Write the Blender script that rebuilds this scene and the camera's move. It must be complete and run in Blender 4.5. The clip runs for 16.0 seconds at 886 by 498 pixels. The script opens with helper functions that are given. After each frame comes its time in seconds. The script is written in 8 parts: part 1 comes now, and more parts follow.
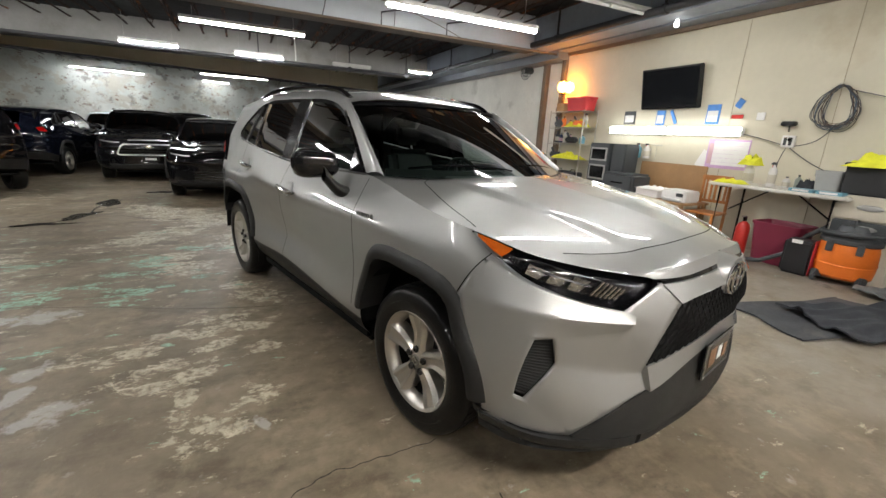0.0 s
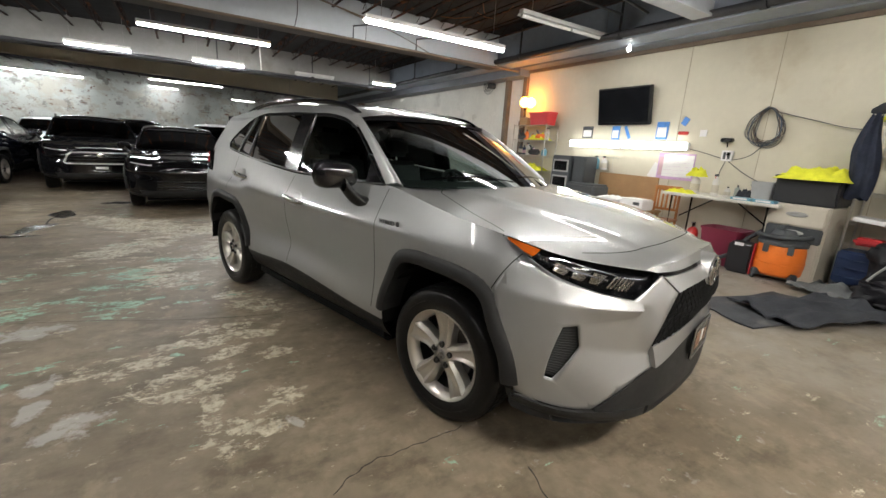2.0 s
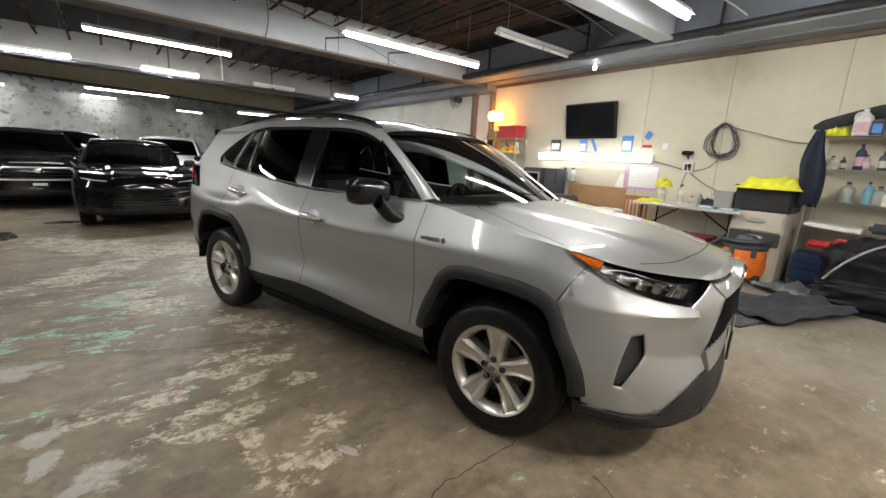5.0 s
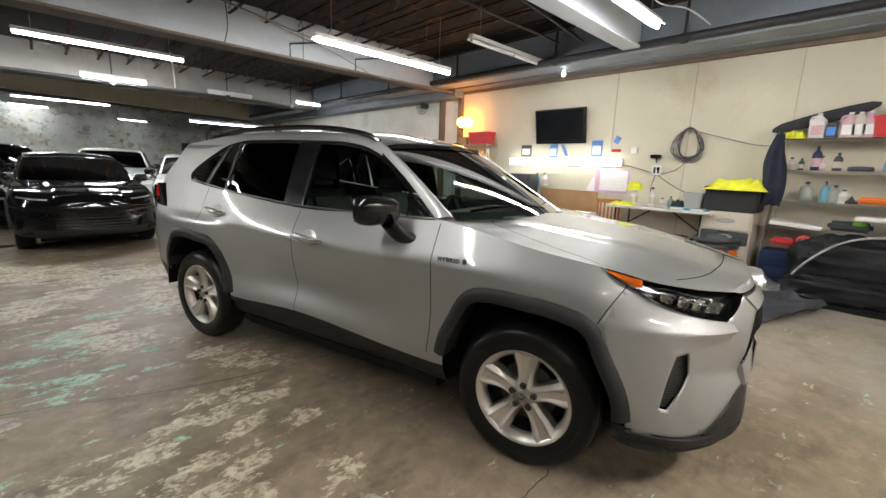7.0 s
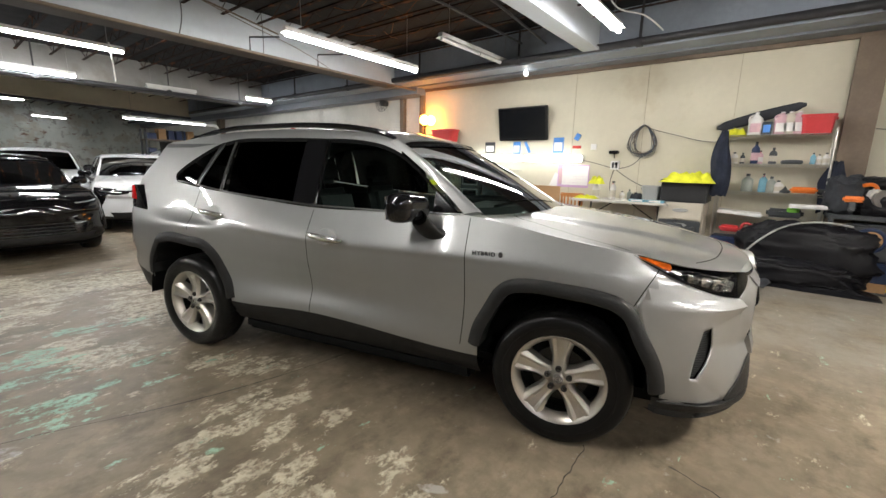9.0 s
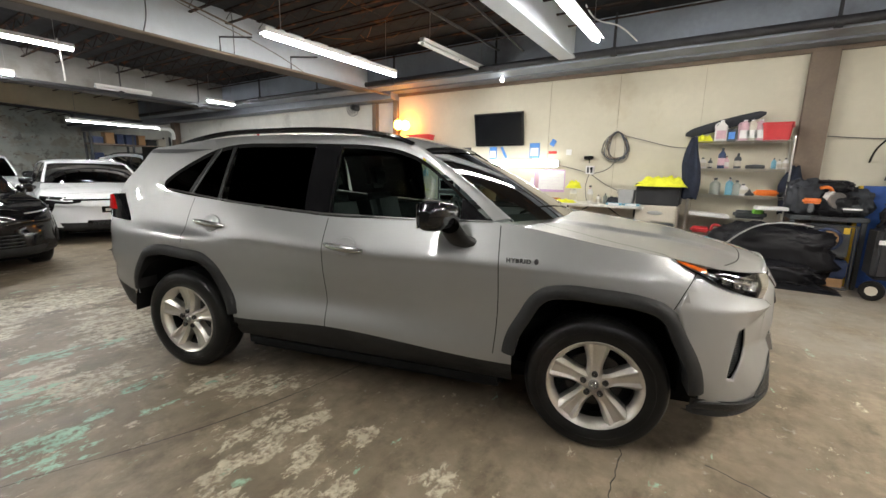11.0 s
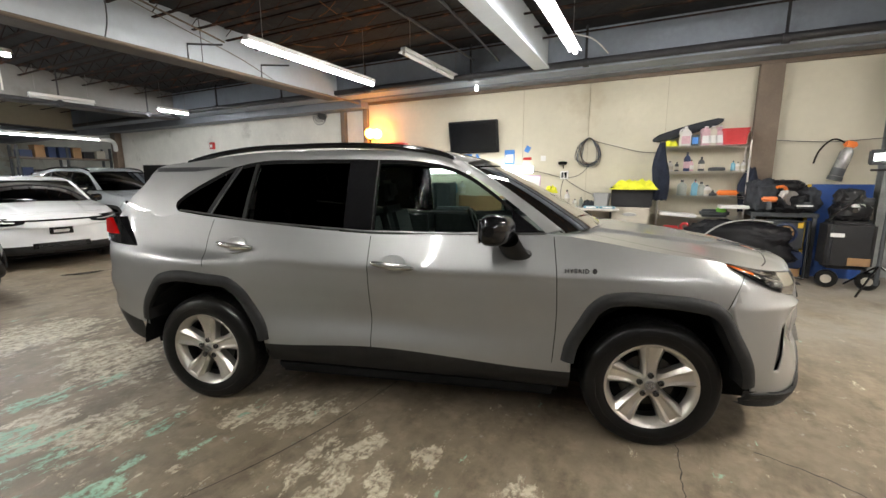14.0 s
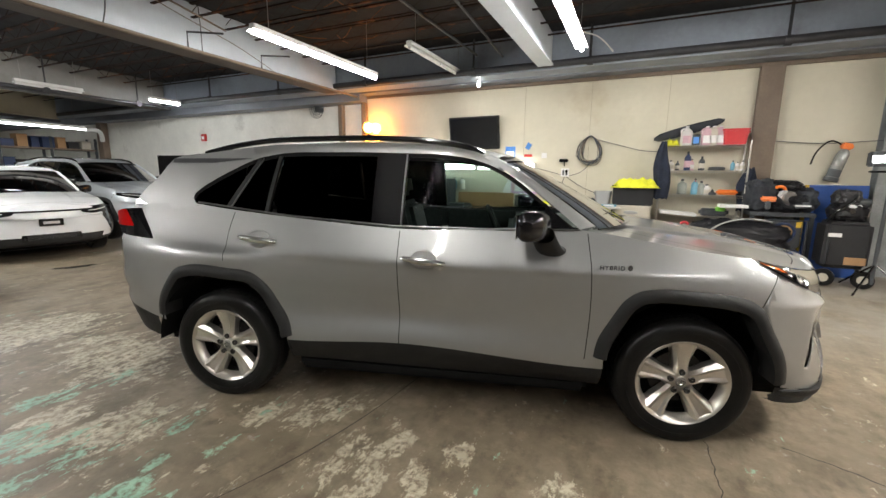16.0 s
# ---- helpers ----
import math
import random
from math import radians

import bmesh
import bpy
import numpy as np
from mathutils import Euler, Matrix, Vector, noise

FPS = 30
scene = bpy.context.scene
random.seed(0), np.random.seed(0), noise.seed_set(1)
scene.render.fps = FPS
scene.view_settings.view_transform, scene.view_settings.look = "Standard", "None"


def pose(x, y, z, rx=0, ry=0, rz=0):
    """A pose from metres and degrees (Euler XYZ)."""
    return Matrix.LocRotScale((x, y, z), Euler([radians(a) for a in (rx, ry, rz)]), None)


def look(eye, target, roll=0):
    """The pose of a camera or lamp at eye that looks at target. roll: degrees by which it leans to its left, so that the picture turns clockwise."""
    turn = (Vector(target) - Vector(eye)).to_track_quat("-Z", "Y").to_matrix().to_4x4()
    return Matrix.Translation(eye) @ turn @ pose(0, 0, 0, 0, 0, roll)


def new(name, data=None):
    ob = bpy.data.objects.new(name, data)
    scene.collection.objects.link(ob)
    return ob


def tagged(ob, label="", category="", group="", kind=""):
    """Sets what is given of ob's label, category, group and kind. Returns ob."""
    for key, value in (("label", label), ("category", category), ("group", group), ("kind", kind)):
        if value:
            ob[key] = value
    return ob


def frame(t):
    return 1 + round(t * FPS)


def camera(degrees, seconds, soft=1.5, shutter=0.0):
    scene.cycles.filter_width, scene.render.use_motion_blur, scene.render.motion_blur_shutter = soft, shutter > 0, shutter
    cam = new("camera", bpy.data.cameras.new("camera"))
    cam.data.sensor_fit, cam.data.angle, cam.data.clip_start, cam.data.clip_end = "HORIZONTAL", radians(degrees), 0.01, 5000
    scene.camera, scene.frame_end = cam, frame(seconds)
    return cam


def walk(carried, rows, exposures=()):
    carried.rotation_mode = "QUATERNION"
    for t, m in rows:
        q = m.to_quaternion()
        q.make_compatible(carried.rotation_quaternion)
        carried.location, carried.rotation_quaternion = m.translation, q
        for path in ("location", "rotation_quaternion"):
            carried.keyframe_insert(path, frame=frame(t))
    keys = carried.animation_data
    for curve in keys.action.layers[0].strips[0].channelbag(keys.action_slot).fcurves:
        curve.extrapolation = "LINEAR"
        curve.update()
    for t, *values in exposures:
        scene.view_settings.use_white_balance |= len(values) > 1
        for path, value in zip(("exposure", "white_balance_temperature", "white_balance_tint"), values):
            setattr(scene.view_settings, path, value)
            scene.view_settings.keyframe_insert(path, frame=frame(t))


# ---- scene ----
cam = camera(94.2, 16.0)
PATH = [
    (0, (0.043, 0.14, 1.351), (0.884, 1.873, 0.815), 2.9),
    (0.5, (-0.03, 0.15, 1.355), (0.856, 1.868, 0.84), 3.1),
    (1, (-0.179, 0.131, 1.359), (0.762, 1.822, 0.856), 3.5),
    (1.5, (-0.299, 0.113, 1.357), (0.686, 1.784, 0.869), 3.6),
    (2, (-0.336, 0.12, 1.357), (0.698, 1.763, 0.877), 3.5),
    (2.5, (-0.364, 0.195, 1.352), (0.708, 1.817, 0.885), 3.2),
    (3, (-0.395, 0.297, 1.363), (0.715, 1.896, 0.902), 3.0),
    (3.5, (-0.424, 0.344, 1.362), (0.719, 1.924, 0.916), 2.9),
    (4, (-0.528, 0.373, 1.351), (0.662, 1.924, 0.926), 3.1),
    (6.3, (-0.823, 0.538, 1.355), (0.479, 2.001, 0.949), 2.9),
    (6.5, (-0.822, 0.588, 1.36), (0.511, 2.026, 0.963), 2.7),
    (7, (-0.842, 0.708, 1.393), (0.526, 2.115, 1.008), 2.0),
    (7.5, (-0.896, 0.779, 1.388), (0.537, 2.121, 1.003), 1.8),
    (8, (-1.04, 0.844, 1.384), (0.444, 2.129, 1.001), 1.7),
    (10.5, (-1.258, 1.225, 1.376), (0.349, 2.352, 0.994), 1.0),
    (11, (-1.349, 1.313, 1.381), (0.3, 2.385, 1.017), 1.1),
    (11.5, (-1.472, 1.386, 1.394), (0.206, 2.415, 1.038), 1.2),
    (12, (-1.548, 1.432, 1.39), (0.157, 2.419, 1.043), 1.2),
    (12.5, (-1.554, 1.514, 1.38), (0.175, 2.46, 1.037), 1.0),
    (13, (-1.54, 1.662, 1.398), (0.205, 2.581, 1.067), 0.6),
    (13.5, (-1.569, 1.741, 1.417), (0.187, 2.632, 1.064), 0.0),
    (14, (-1.613, 1.788, 1.429), (0.152, 2.667, 1.091), -0.3),
    (14.5, (-1.608, 1.805, 1.425), (0.156, 2.683, 1.081), -0.2),
    (15, (-1.579, 1.83, 1.413), (0.182, 2.715, 1.069), -0.0),
    (15.5, (-1.571, 1.88, 1.406), (0.205, 2.735, 1.062), 0.4),
    (16, (-1.694, 2.021, 1.419), (0.094, 2.844, 1.064), 0.5),
]
walk(cam, [(t, look(eye, target, roll)) for t, eye, target, roll in PATH], exposures=[(0.0, -0.04), (2.0, 0.0), (4.0, 0.05), (7.0, 0.16), (10.5, 0.28), (16.0, 0.37)])

# ---- world and exposure ----
world = bpy.data.worlds.new("world")
scene.world = world
world.use_nodes = True
world.node_tree.nodes["Background"].inputs[0].default_value = (0.02, 0.022, 0.026, 1)
world.node_tree.nodes["Background"].inputs[1].default_value = 0.3


# ---- materials ----
def shader(name):
    m = bpy.data.materials.new(name)
    m.use_nodes = True
    nt = m.node_tree
    return m, nt, nt.nodes["Principled BSDF"]


def noise_node(nt, scale, detail=4.0, stretch=None, rough=0.55):
    geo = nt.nodes.new("ShaderNodeNewGeometry")
    n = nt.nodes.new("ShaderNodeTexNoise")
    n.inputs["Scale"].default_value, n.inputs["Detail"].default_value, n.inputs["Roughness"].default_value = scale, detail, rough
    if stretch:
        mp = nt.nodes.new("ShaderNodeMapping")
        mp.inputs["Scale"].default_value = stretch
        nt.links.new(geo.outputs["Position"], mp.inputs["Vector"])
        nt.links.new(mp.outputs["Vector"], n.inputs["Vector"])
    else:
        nt.links.new(geo.outputs["Position"], n.inputs["Vector"])
    return n.outputs["Fac"]


def ramp(nt, fac, a, b):
    r = nt.nodes.new("ShaderNodeMapRange")
    r.inputs["From Min"].default_value, r.inputs["From Max"].default_value = a, b
    nt.links.new(fac, r.inputs["Value"])
    return r.outputs["Result"]


def mixc(nt, fac, a, b):
    m = nt.nodes.new("ShaderNodeMix")
    m.data_type = "RGBA"
    for sock, v in ((m.inputs["Factor"], fac), (m.inputs["A"], a), (m.inputs["B"], b)):
        if isinstance(v, (tuple, float, int)):
            sock.default_value = (*v, 1) if isinstance(v, tuple) else v
        else:
            nt.links.new(v, sock)
    return m.outputs["Result"]


def times(nt, a, b):
    m = nt.nodes.new("ShaderNodeMath")
    m.operation = "MULTIPLY"
    for sock, v in zip(m.inputs, (a, b)):
        if isinstance(v, float):
            sock.default_value = v
        else:
            nt.links.new(v, sock)
    return m.outputs[0]


def surf(name, c, rough=0.5, metal=0.0, vary=0.12, scale=6.0, bump=0.0, bump_scale=60.0, coat=0.0, dirt=None, dirt_at=(0.55, 0.7), spec=0.5):
    """A plain surface: base colour with coarse and fine variation, gloss variation, fine relief, optional dirt of its own shape."""
    m, nt, p = shader(name)
    lo, hi = tuple(v * (1 - vary) for v in c), tuple(min(1, v * (1 + vary)) for v in c)
    col = mixc(nt, ramp(nt, noise_node(nt, scale), 0.3, 0.7), lo, hi)
    col = mixc(nt, times(nt, ramp(nt, noise_node(nt, scale * 9), 0.35, 0.65), 0.35), col, tuple(v * (1 - vary * 1.5) for v in c))
    if dirt:
        col = mixc(nt, ramp(nt, noise_node(nt, scale * 0.7, 7.0, rough=0.65), *dirt_at), col, dirt)
    nt.links.new(col, p.inputs["Base Color"])
    r = nt.nodes.new("ShaderNodeMapRange")
    r.inputs["To Min"].default_value, r.inputs["To Max"].default_value = rough * 0.85, min(1.0, rough * 1.15)
    nt.links.new(noise_node(nt, scale * 3), r.inputs["Value"])
    nt.links.new(r.outputs["Result"], p.inputs["Roughness"])
    p.inputs["Metallic"].default_value = metal
    p.inputs["Coat Weight"].default_value, p.inputs["Coat Roughness"].default_value = coat, 0.04
    p.inputs["Specular IOR Level"].default_value = spec
    if bump:
        b = nt.nodes.new("ShaderNodeBump")
        b.inputs["Strength"].default_value, b.inputs["Distance"].default_value = bump, 0.01
        nt.links.new(noise_node(nt, bump_scale, 6.0), b.inputs["Height"])
        nt.links.new(b.outputs["Normal"], p.inputs["Normal"])
    return m


def glow(name, c, strength):
    m, nt, p = shader(name)
    p.inputs["Base Color"].default_value = (*c, 1)
    p.inputs["Emission Color"].default_value, p.inputs["Emission Strength"].default_value = (*c, 1), strength
    return m


def glass(name, tint, gloss=0.02, ior=1.38):
    """Thin pane: tinted see-through with a Fresnel gloss."""
    m, nt, p = shader(name)
    out = nt.nodes["Material Output"]
    tr, gl, mx, fr = (nt.nodes.new(k) for k in ("ShaderNodeBsdfTransparent", "ShaderNodeBsdfGlossy", "ShaderNodeMixShader", "ShaderNodeFresnel"))
    tr.inputs["Color"].default_value = (*tint, 1)
    gl.inputs["Roughness"].default_value = gloss
    fr.inputs["IOR"].default_value = ior
    nt.links.new(fr.outputs[0], mx.inputs[0])
    nt.links.new(tr.outputs[0], mx.inputs[1])
    nt.links.new(gl.outputs[0], mx.inputs[2])
    nt.links.new(mx.outputs[0], out.inputs["Surface"])
    return m


M = {}
M["silver"] = surf("silver_paint", (0.335, 0.336, 0.333), 0.46, 0.72, 0.03, 2.0, 0.0, coat=1.0)
M["black_paint"] = surf("black_paint", (0.006, 0.006, 0.007), 0.07, 0.0, 0.1, 2.0)
M["navy_paint"] = surf("dark_navy_paint", (0.004, 0.005, 0.010), 0.07, 0.0, 0.1, 2.0)
M["white_paint"] = surf("white_paint", (0.72, 0.73, 0.74), 0.3, 0.0, 0.03, 2.0, coat=1.0)
M["grey_paint"] = surf("grey_silver_paint", (0.46, 0.49, 0.51), 0.35, 0.35, 0.03, 2.0, coat=1.0)
M["plastic"] = surf("grained_black_plastic", (0.021, 0.021, 0.021), 0.5, 0, 0.2, 8, 0.12, 400, dirt=(0.034, 0.031, 0.027), dirt_at=(0.55, 0.85), spec=0.2)
M["gloss_black"] = surf("gloss_black", (0.008, 0.008, 0.009), 0.12, 0, 0.1, 5)
M["rubber"] = surf("tyre_rubber", (0.010, 0.0098, 0.0096), 0.30, 0, 0.25, 10, 0.12, 150, spec=0.2)
M["alloy"] = surf("alloy_wheel", (0.60, 0.57, 0.52), 0.33, 0.86, 0.05, 8)
M["belt_trim"] = surf("satin_dark_chrome", (0.16, 0.16, 0.16), 0.35, 0.9, 0.05, 10)
M["chrome"] = surf("chrome", (0.75, 0.75, 0.75), 0.1, 1.0, 0.03, 10)
M["trim_bright"] = surf("bright_satin_trim", (0.78, 0.78, 0.77), 0.32, 0.75, 0.05, 10)
M["steel"] = surf("dull_steel", (0.35, 0.34, 0.33), 0.4, 0.9, 0.15, 12)
# steel darkened so the gaps behind the spokes read as deep shade
M["disc"] = surf("dark_wheel_steel", (0.045, 0.043, 0.04), 0.5, 0.8, 0.15, 12)
M["dark"] = surf("dark_underside", (0.008, 0.008, 0.008), 0.85, 0, 0.2, 10, spec=0.1)
M["handle"] = surf("bright_silver_paint", (0.55, 0.545, 0.53), 0.22, 0.85, 0.03, 5, coat=0.8)
M["plate_brown"] = surf("brown_print", (0.20, 0.10, 0.05), 0.4, 0, 0.2, 30)
M["lining"] = surf("grey_lining", (0.36, 0.35, 0.32), 0.9, 0, 0.1, 20)
M["seat"] = surf("black_fabric", (0.045, 0.045, 0.045), 0.9, 0, 0.2, 30, 0.2, 300)
M["glass"] = glass("clear_glass", (0.46, 0.54, 0.52), ior=1.10)
M["tint"] = glass("tinted_glass", (0.012, 0.012, 0.012), ior=1.12)
M["lens"] = glass("lamp_lens", (0.85, 0.86, 0.88), ior=1.04)
M["bowl"] = surf("lamp_reflector", (0.80, 0.78, 0.72), 0.22, 1.0, 0.25, 40, 0.25, 90)
M["badge"] = surf("dark_chrome_badge", (0.10, 0.10, 0.105), 0.3, 0.6, 0.1, 30)
M["amber"] = surf("amber_lens", (0.50, 0.10, 0.01), 0.12, 0, 0.1, 30, coat=1.0)
M["red"] = surf("red_lens", (0.42, 0.003, 0.003), 0.6, 0, 0.1, 30, spec=0.02)
M["tube"] = glow("lit_tube", (1.0, 0.985, 0.95), 128.0)
M["far_tube"] = glow("lit_far_tube", (0.96, 0.985, 1.0), 105.0)
M["wall_tube"] = glow("lit_dim_tube", (0.96, 0.985, 1.0), 45.0)
# added lamp out of view that brightens the car's rear quarter
M["unseen_side_tube"] = glow("lit_unseen_side_tube", (1.0, 0.985, 0.95), 360.0)
M["back_tube"] = glow("lit_back_tube", (0.96, 0.985, 1.0), 75.0)
M["bay_tube"] = glow("lit_bay_tube", (1.0, 0.985, 0.95), 220.0)
# added lamps out of view, fill for the near floor and car side
M["unseen_aisle_tube"] = glow("lit_unseen_aisle_tube", (1.0, 0.985, 0.95), 90.0)
M["front_tube"] = glow("lit_front_tube", (1.0, 0.95, 0.87), 330.0)
M["dim_tube"] = glow("lit_old_tube", (0.96, 0.985, 1.0), 14.0)
M["bench_tube"] = glow("lit_bench_tube", (0.95, 0.97, 0.92), 16.0)
M["lamp_white"] = surf("lamp_white_enamel", (0.7, 0.7, 0.68), 0.4, 0, 0.08, 6)
M["bulb"] = glow("orange_bulb", (1.0, 0.36, 0.04), 34.0)


# ---- mesh helpers ----
def mesh_from(name, bm, material, smooth=35):
    me = bpy.data.meshes.new(name)
    bm.to_mesh(me)
    bm.free()
    me.materials.append(material)
    if smooth:
        me.polygons.foreach_set("use_smooth", [True] * len(me.polygons))
        me.set_sharp_from_angle(angle=radians(smooth))
    return me


def part(name, bm, material, parent=None, label="", smooth=35, m=None):
    """Links a bmesh as one mesh object under a thing or a part."""
    ob = new(name, mesh_from(name, bm, material, smooth))
    if parent:
        ob.parent = parent
    if m is not None:
        ob.matrix_basis = m
    if label:
        tagged(ob, label)
    return ob


def thing(name, label, category, m=None, group="", kind=""):
    ob = new(name)
    ob.empty_display_size = 0.1
    if m is not None:
        ob.matrix_basis = m
    return tagged(ob, label, category, group, kind)


def box(x0, x1, y0, y1, z0, z1, bevel=0.0, seg=2, bm=None):
    b = bmesh.new()
    bmesh.ops.create_cube(b, size=1.0, matrix=Matrix.LocRotScale(((x0 + x1) / 2, (y0 + y1) / 2, (z0 + z1) / 2), None, (abs(x1 - x0), abs(y1 - y0), abs(z1 - z0))))
    if bevel:
        bmesh.ops.bevel(b, geom=b.edges[:], offset=bevel, segments=seg, affect="EDGES")
    return join(bm, b) if bm else b


def join(bm, other):
    me = bpy.data.meshes.new("tmp")
    other.to_mesh(me)
    other.free()
    bm.from_mesh(me)
    bpy.data.meshes.remove(me)
    return bm


def moved(bm, m):
    bmesh.ops.transform(bm, matrix=m, verts=bm.verts)
    return bm


def rod(a, b, r, n=12, bm=None, r2=None):
    """A round bar from a to b."""
    a, b = Vector(a), Vector(b)
    o = bmesh.new()
    q = (b - a).to_track_quat("Z", "Y").to_matrix().to_4x4()
    bmesh.ops.create_cone(o, cap_ends=True, segments=n, radius1=r, radius2=r if r2 is None else r2, depth=(b - a).length, matrix=Matrix.Translation((a + b) / 2) @ q)
    return join(bm, o) if bm else o


def lathe(profile, n=48, axis="z", bm=None):
    """Turns (radius, height) pairs round an axis."""
    o = bm or bmesh.new()
    rings = []
    for r, h in profile:
        ring = []
        for k in range(n):
            a = 2 * math.pi * k / n
            p = (r * math.cos(a), r * math.sin(a), h)
            ring.append(o.verts.new(p if axis == "z" else (p[0], p[2], p[1]) if axis == "y" else (p[2], p[0], p[1])))
        rings.append(ring)
    for p, q in zip(rings, rings[1:]):
        for k in range(n):
            o.faces.new((p[k], p[(k + 1) % n], q[(k + 1) % n], q[k]))
    return o


def pipe(points, r, n=8, bm=None, samples=0):
    """A bent tube through the points."""
    P = cr(points, samples) if samples else np.array(points, float)
    o = bm or bmesh.new()
    rings = []
    for i, p in enumerate(P):
        d = Vector(P[min(i + 1, len(P) - 1)] - P[max(i - 1, 0)]).normalized()
        u = d.cross(Vector((0, 0, 1)) if abs(d.z) < 0.9 else Vector((1, 0, 0))).normalized()
        v = d.cross(u)
        rings.append([o.verts.new(Vector(p) + r * (math.cos(2 * math.pi * k / n) * u + math.sin(2 * math.pi * k / n) * v)) for k in range(n)])
    for a, b in zip(rings, rings[1:]):
        for k in range(n):
            o.faces.new((a[k], a[(k + 1) % n], b[(k + 1) % n], b[k]))
    o.faces.new(rings[0][::-1])
    o.faces.new(rings[-1])
    return o


def cr(points, n, knots=None, at=None):
    """A smooth curve through points, sampled n times along its length."""
    P = np.array(points, float)
    if len(P) == 2:
        t = np.linspace(0, 1, n)[:, None]
        return P[0] * (1 - t) + P[1] * t
    k = np.concatenate([[0], np.cumsum(np.maximum(1e-6, np.linalg.norm(np.diff(P, axis=0), axis=1)))]) if knots is None else np.array(knots, float)
    T = np.zeros_like(P)
    s = np.diff(P, axis=0) / np.diff(k)[:, None]
    w = np.diff(k)
    T[1:-1] = (s[:-1] * w[1:, None] + s[1:] * w[:-1, None]) / (w[1:] + w[:-1])[:, None]
    T[0], T[-1] = s[0] * 1.5 - T[1] * 0.5, s[-1] * 1.5 - T[-2] * 0.5
    u = np.linspace(k[0], k[-1], n) if at is None else np.array(at, float)
    i = np.clip(np.searchsorted(k, u, side="right") - 1, 0, len(k) - 2)
    h = (k[i + 1] - k[i])[:, None]
    t = ((u - k[i])[:, None]) / h
    return (2 * t**3 - 3 * t**2 + 1) * P[i] + (t**3 - 2 * t**2 + t) * h * T[i] + (-2 * t**3 + 3 * t**2) * P[i + 1] + (t**3 - t**2) * h * T[i + 1]


def sheet(G, bm=None, keep=None):
    """A grid of points as quads."""
    o = bm or bmesh.new()
    V = [[o.verts.new(p) for p in row] for row in G]
    for i in range(len(V) - 1):
        for j in range(len(V[0]) - 1):
            if keep is None or keep(i, j):
                o.faces.new((V[i][j], V[i + 1][j], V[i + 1][j + 1], V[i][j + 1]))
    return o


def slab(G, inward, bm=None):
    """A grid of points given thickness along the vector inward."""
    G = np.array(G, float)
    o = bm or bmesh.new()
    sheet(G, o)
    rim = list(G[0]) + list(G[1:, -1]) + list(G[-1, ::-1][1:]) + list(G[::-1, 0][1:])
    sheet(np.array([rim, np.array(rim) + np.array(inward)]), o)
    return o

# ---- surfaces of the garage ----
CREAM_PATCHES = [(-0.76, 6.24, 0.40, 0.22, 52), (-0.24, 3.14, 0.26, 0.16, 22), (0.0, 3.0, 0.15, 0.05, 35), (-0.46, 2.56, 0.22, 0.16, 11), (-0.17, 2.02, 0.18, 0.13, 50), (-0.32, 2.19, 0.23, 0.05, 88), (-0.56, 4.55, 0.35, 0.20, -39), (-0.65, 2.87, 0.14, 0.10, 29), (0.03, 5.73, 0.64, 0.25, -94), (0.05, 3.72, 0.33, 0.14, -60), (-0.10, 2.96, 0.26, 0.09, -136), (-0.03, 6.86, 0.49, 0.40, -48), (-0.73, 4.92, 0.19, 0.15, 19), (-0.85, 2.95, 0.15, 0.10, 10), (-0.28, 2.51, 0.12, 0.10, -24), (0.01, 2.23, 0.11, 0.08, -2), (0.08, 2.73, 0.10, 0.07, -15), (-0.80, 7.27, 0.86, 0.35, -48), (-0.99, 6.01, 0.48, 0.25, 50)]
GREEN_PATCHES = [(-1.08, 3.04, 0.24, 0.07, 27), (-1.20, 4.05, 0.51, 0.22, -23), (-1.78, 5.06, 0.35, 0.16, 3), (-0.72, 2.37, 0.08, 0.05, -12), (-0.62, 2.41, 0.05, 0.03, 23), (-0.37, 3.85, 0.18, 0.07, -8), (0.57, 1.36, 0.05, 0.03, -69), (-0.12, 3.17, 0.05, 0.03, -30), (-0.63, 5.29, 0.19, 0.11, -12), (-0.20, 5.26, 0.11, 0.06, -20), (-0.87, 4.85, 0.45, 0.16, -30), (-0.48, 2.94, 0.04, 0.03, -27), (-0.33, 5.26, 0.25, 0.06, 3), (-0.82, 4.56, 0.27, 0.16, 2), (-0.64, 4.12, 0.11, 0.07, -3), (-0.05, 3.91, 0.13, 0.05, -15), (-0.73, 3.86, 0.05, 0.04, -47), (-0.38, 3.17, 0.04, 0.03, -55), (-0.35, 4.26, 0.11, 0.07, 7)]
CHALK_PATCHES = [(-1.35, 3.64, 0.21, 0.10, -2), (-1.08, 2.84, 0.09, 0.06, 72), (-0.88, 2.38, 0.11, 0.09, 34), (-1.06, 2.60, 0.10, 0.05, 85), (0.02, 1.99, 0.07, 0.02, 115)]


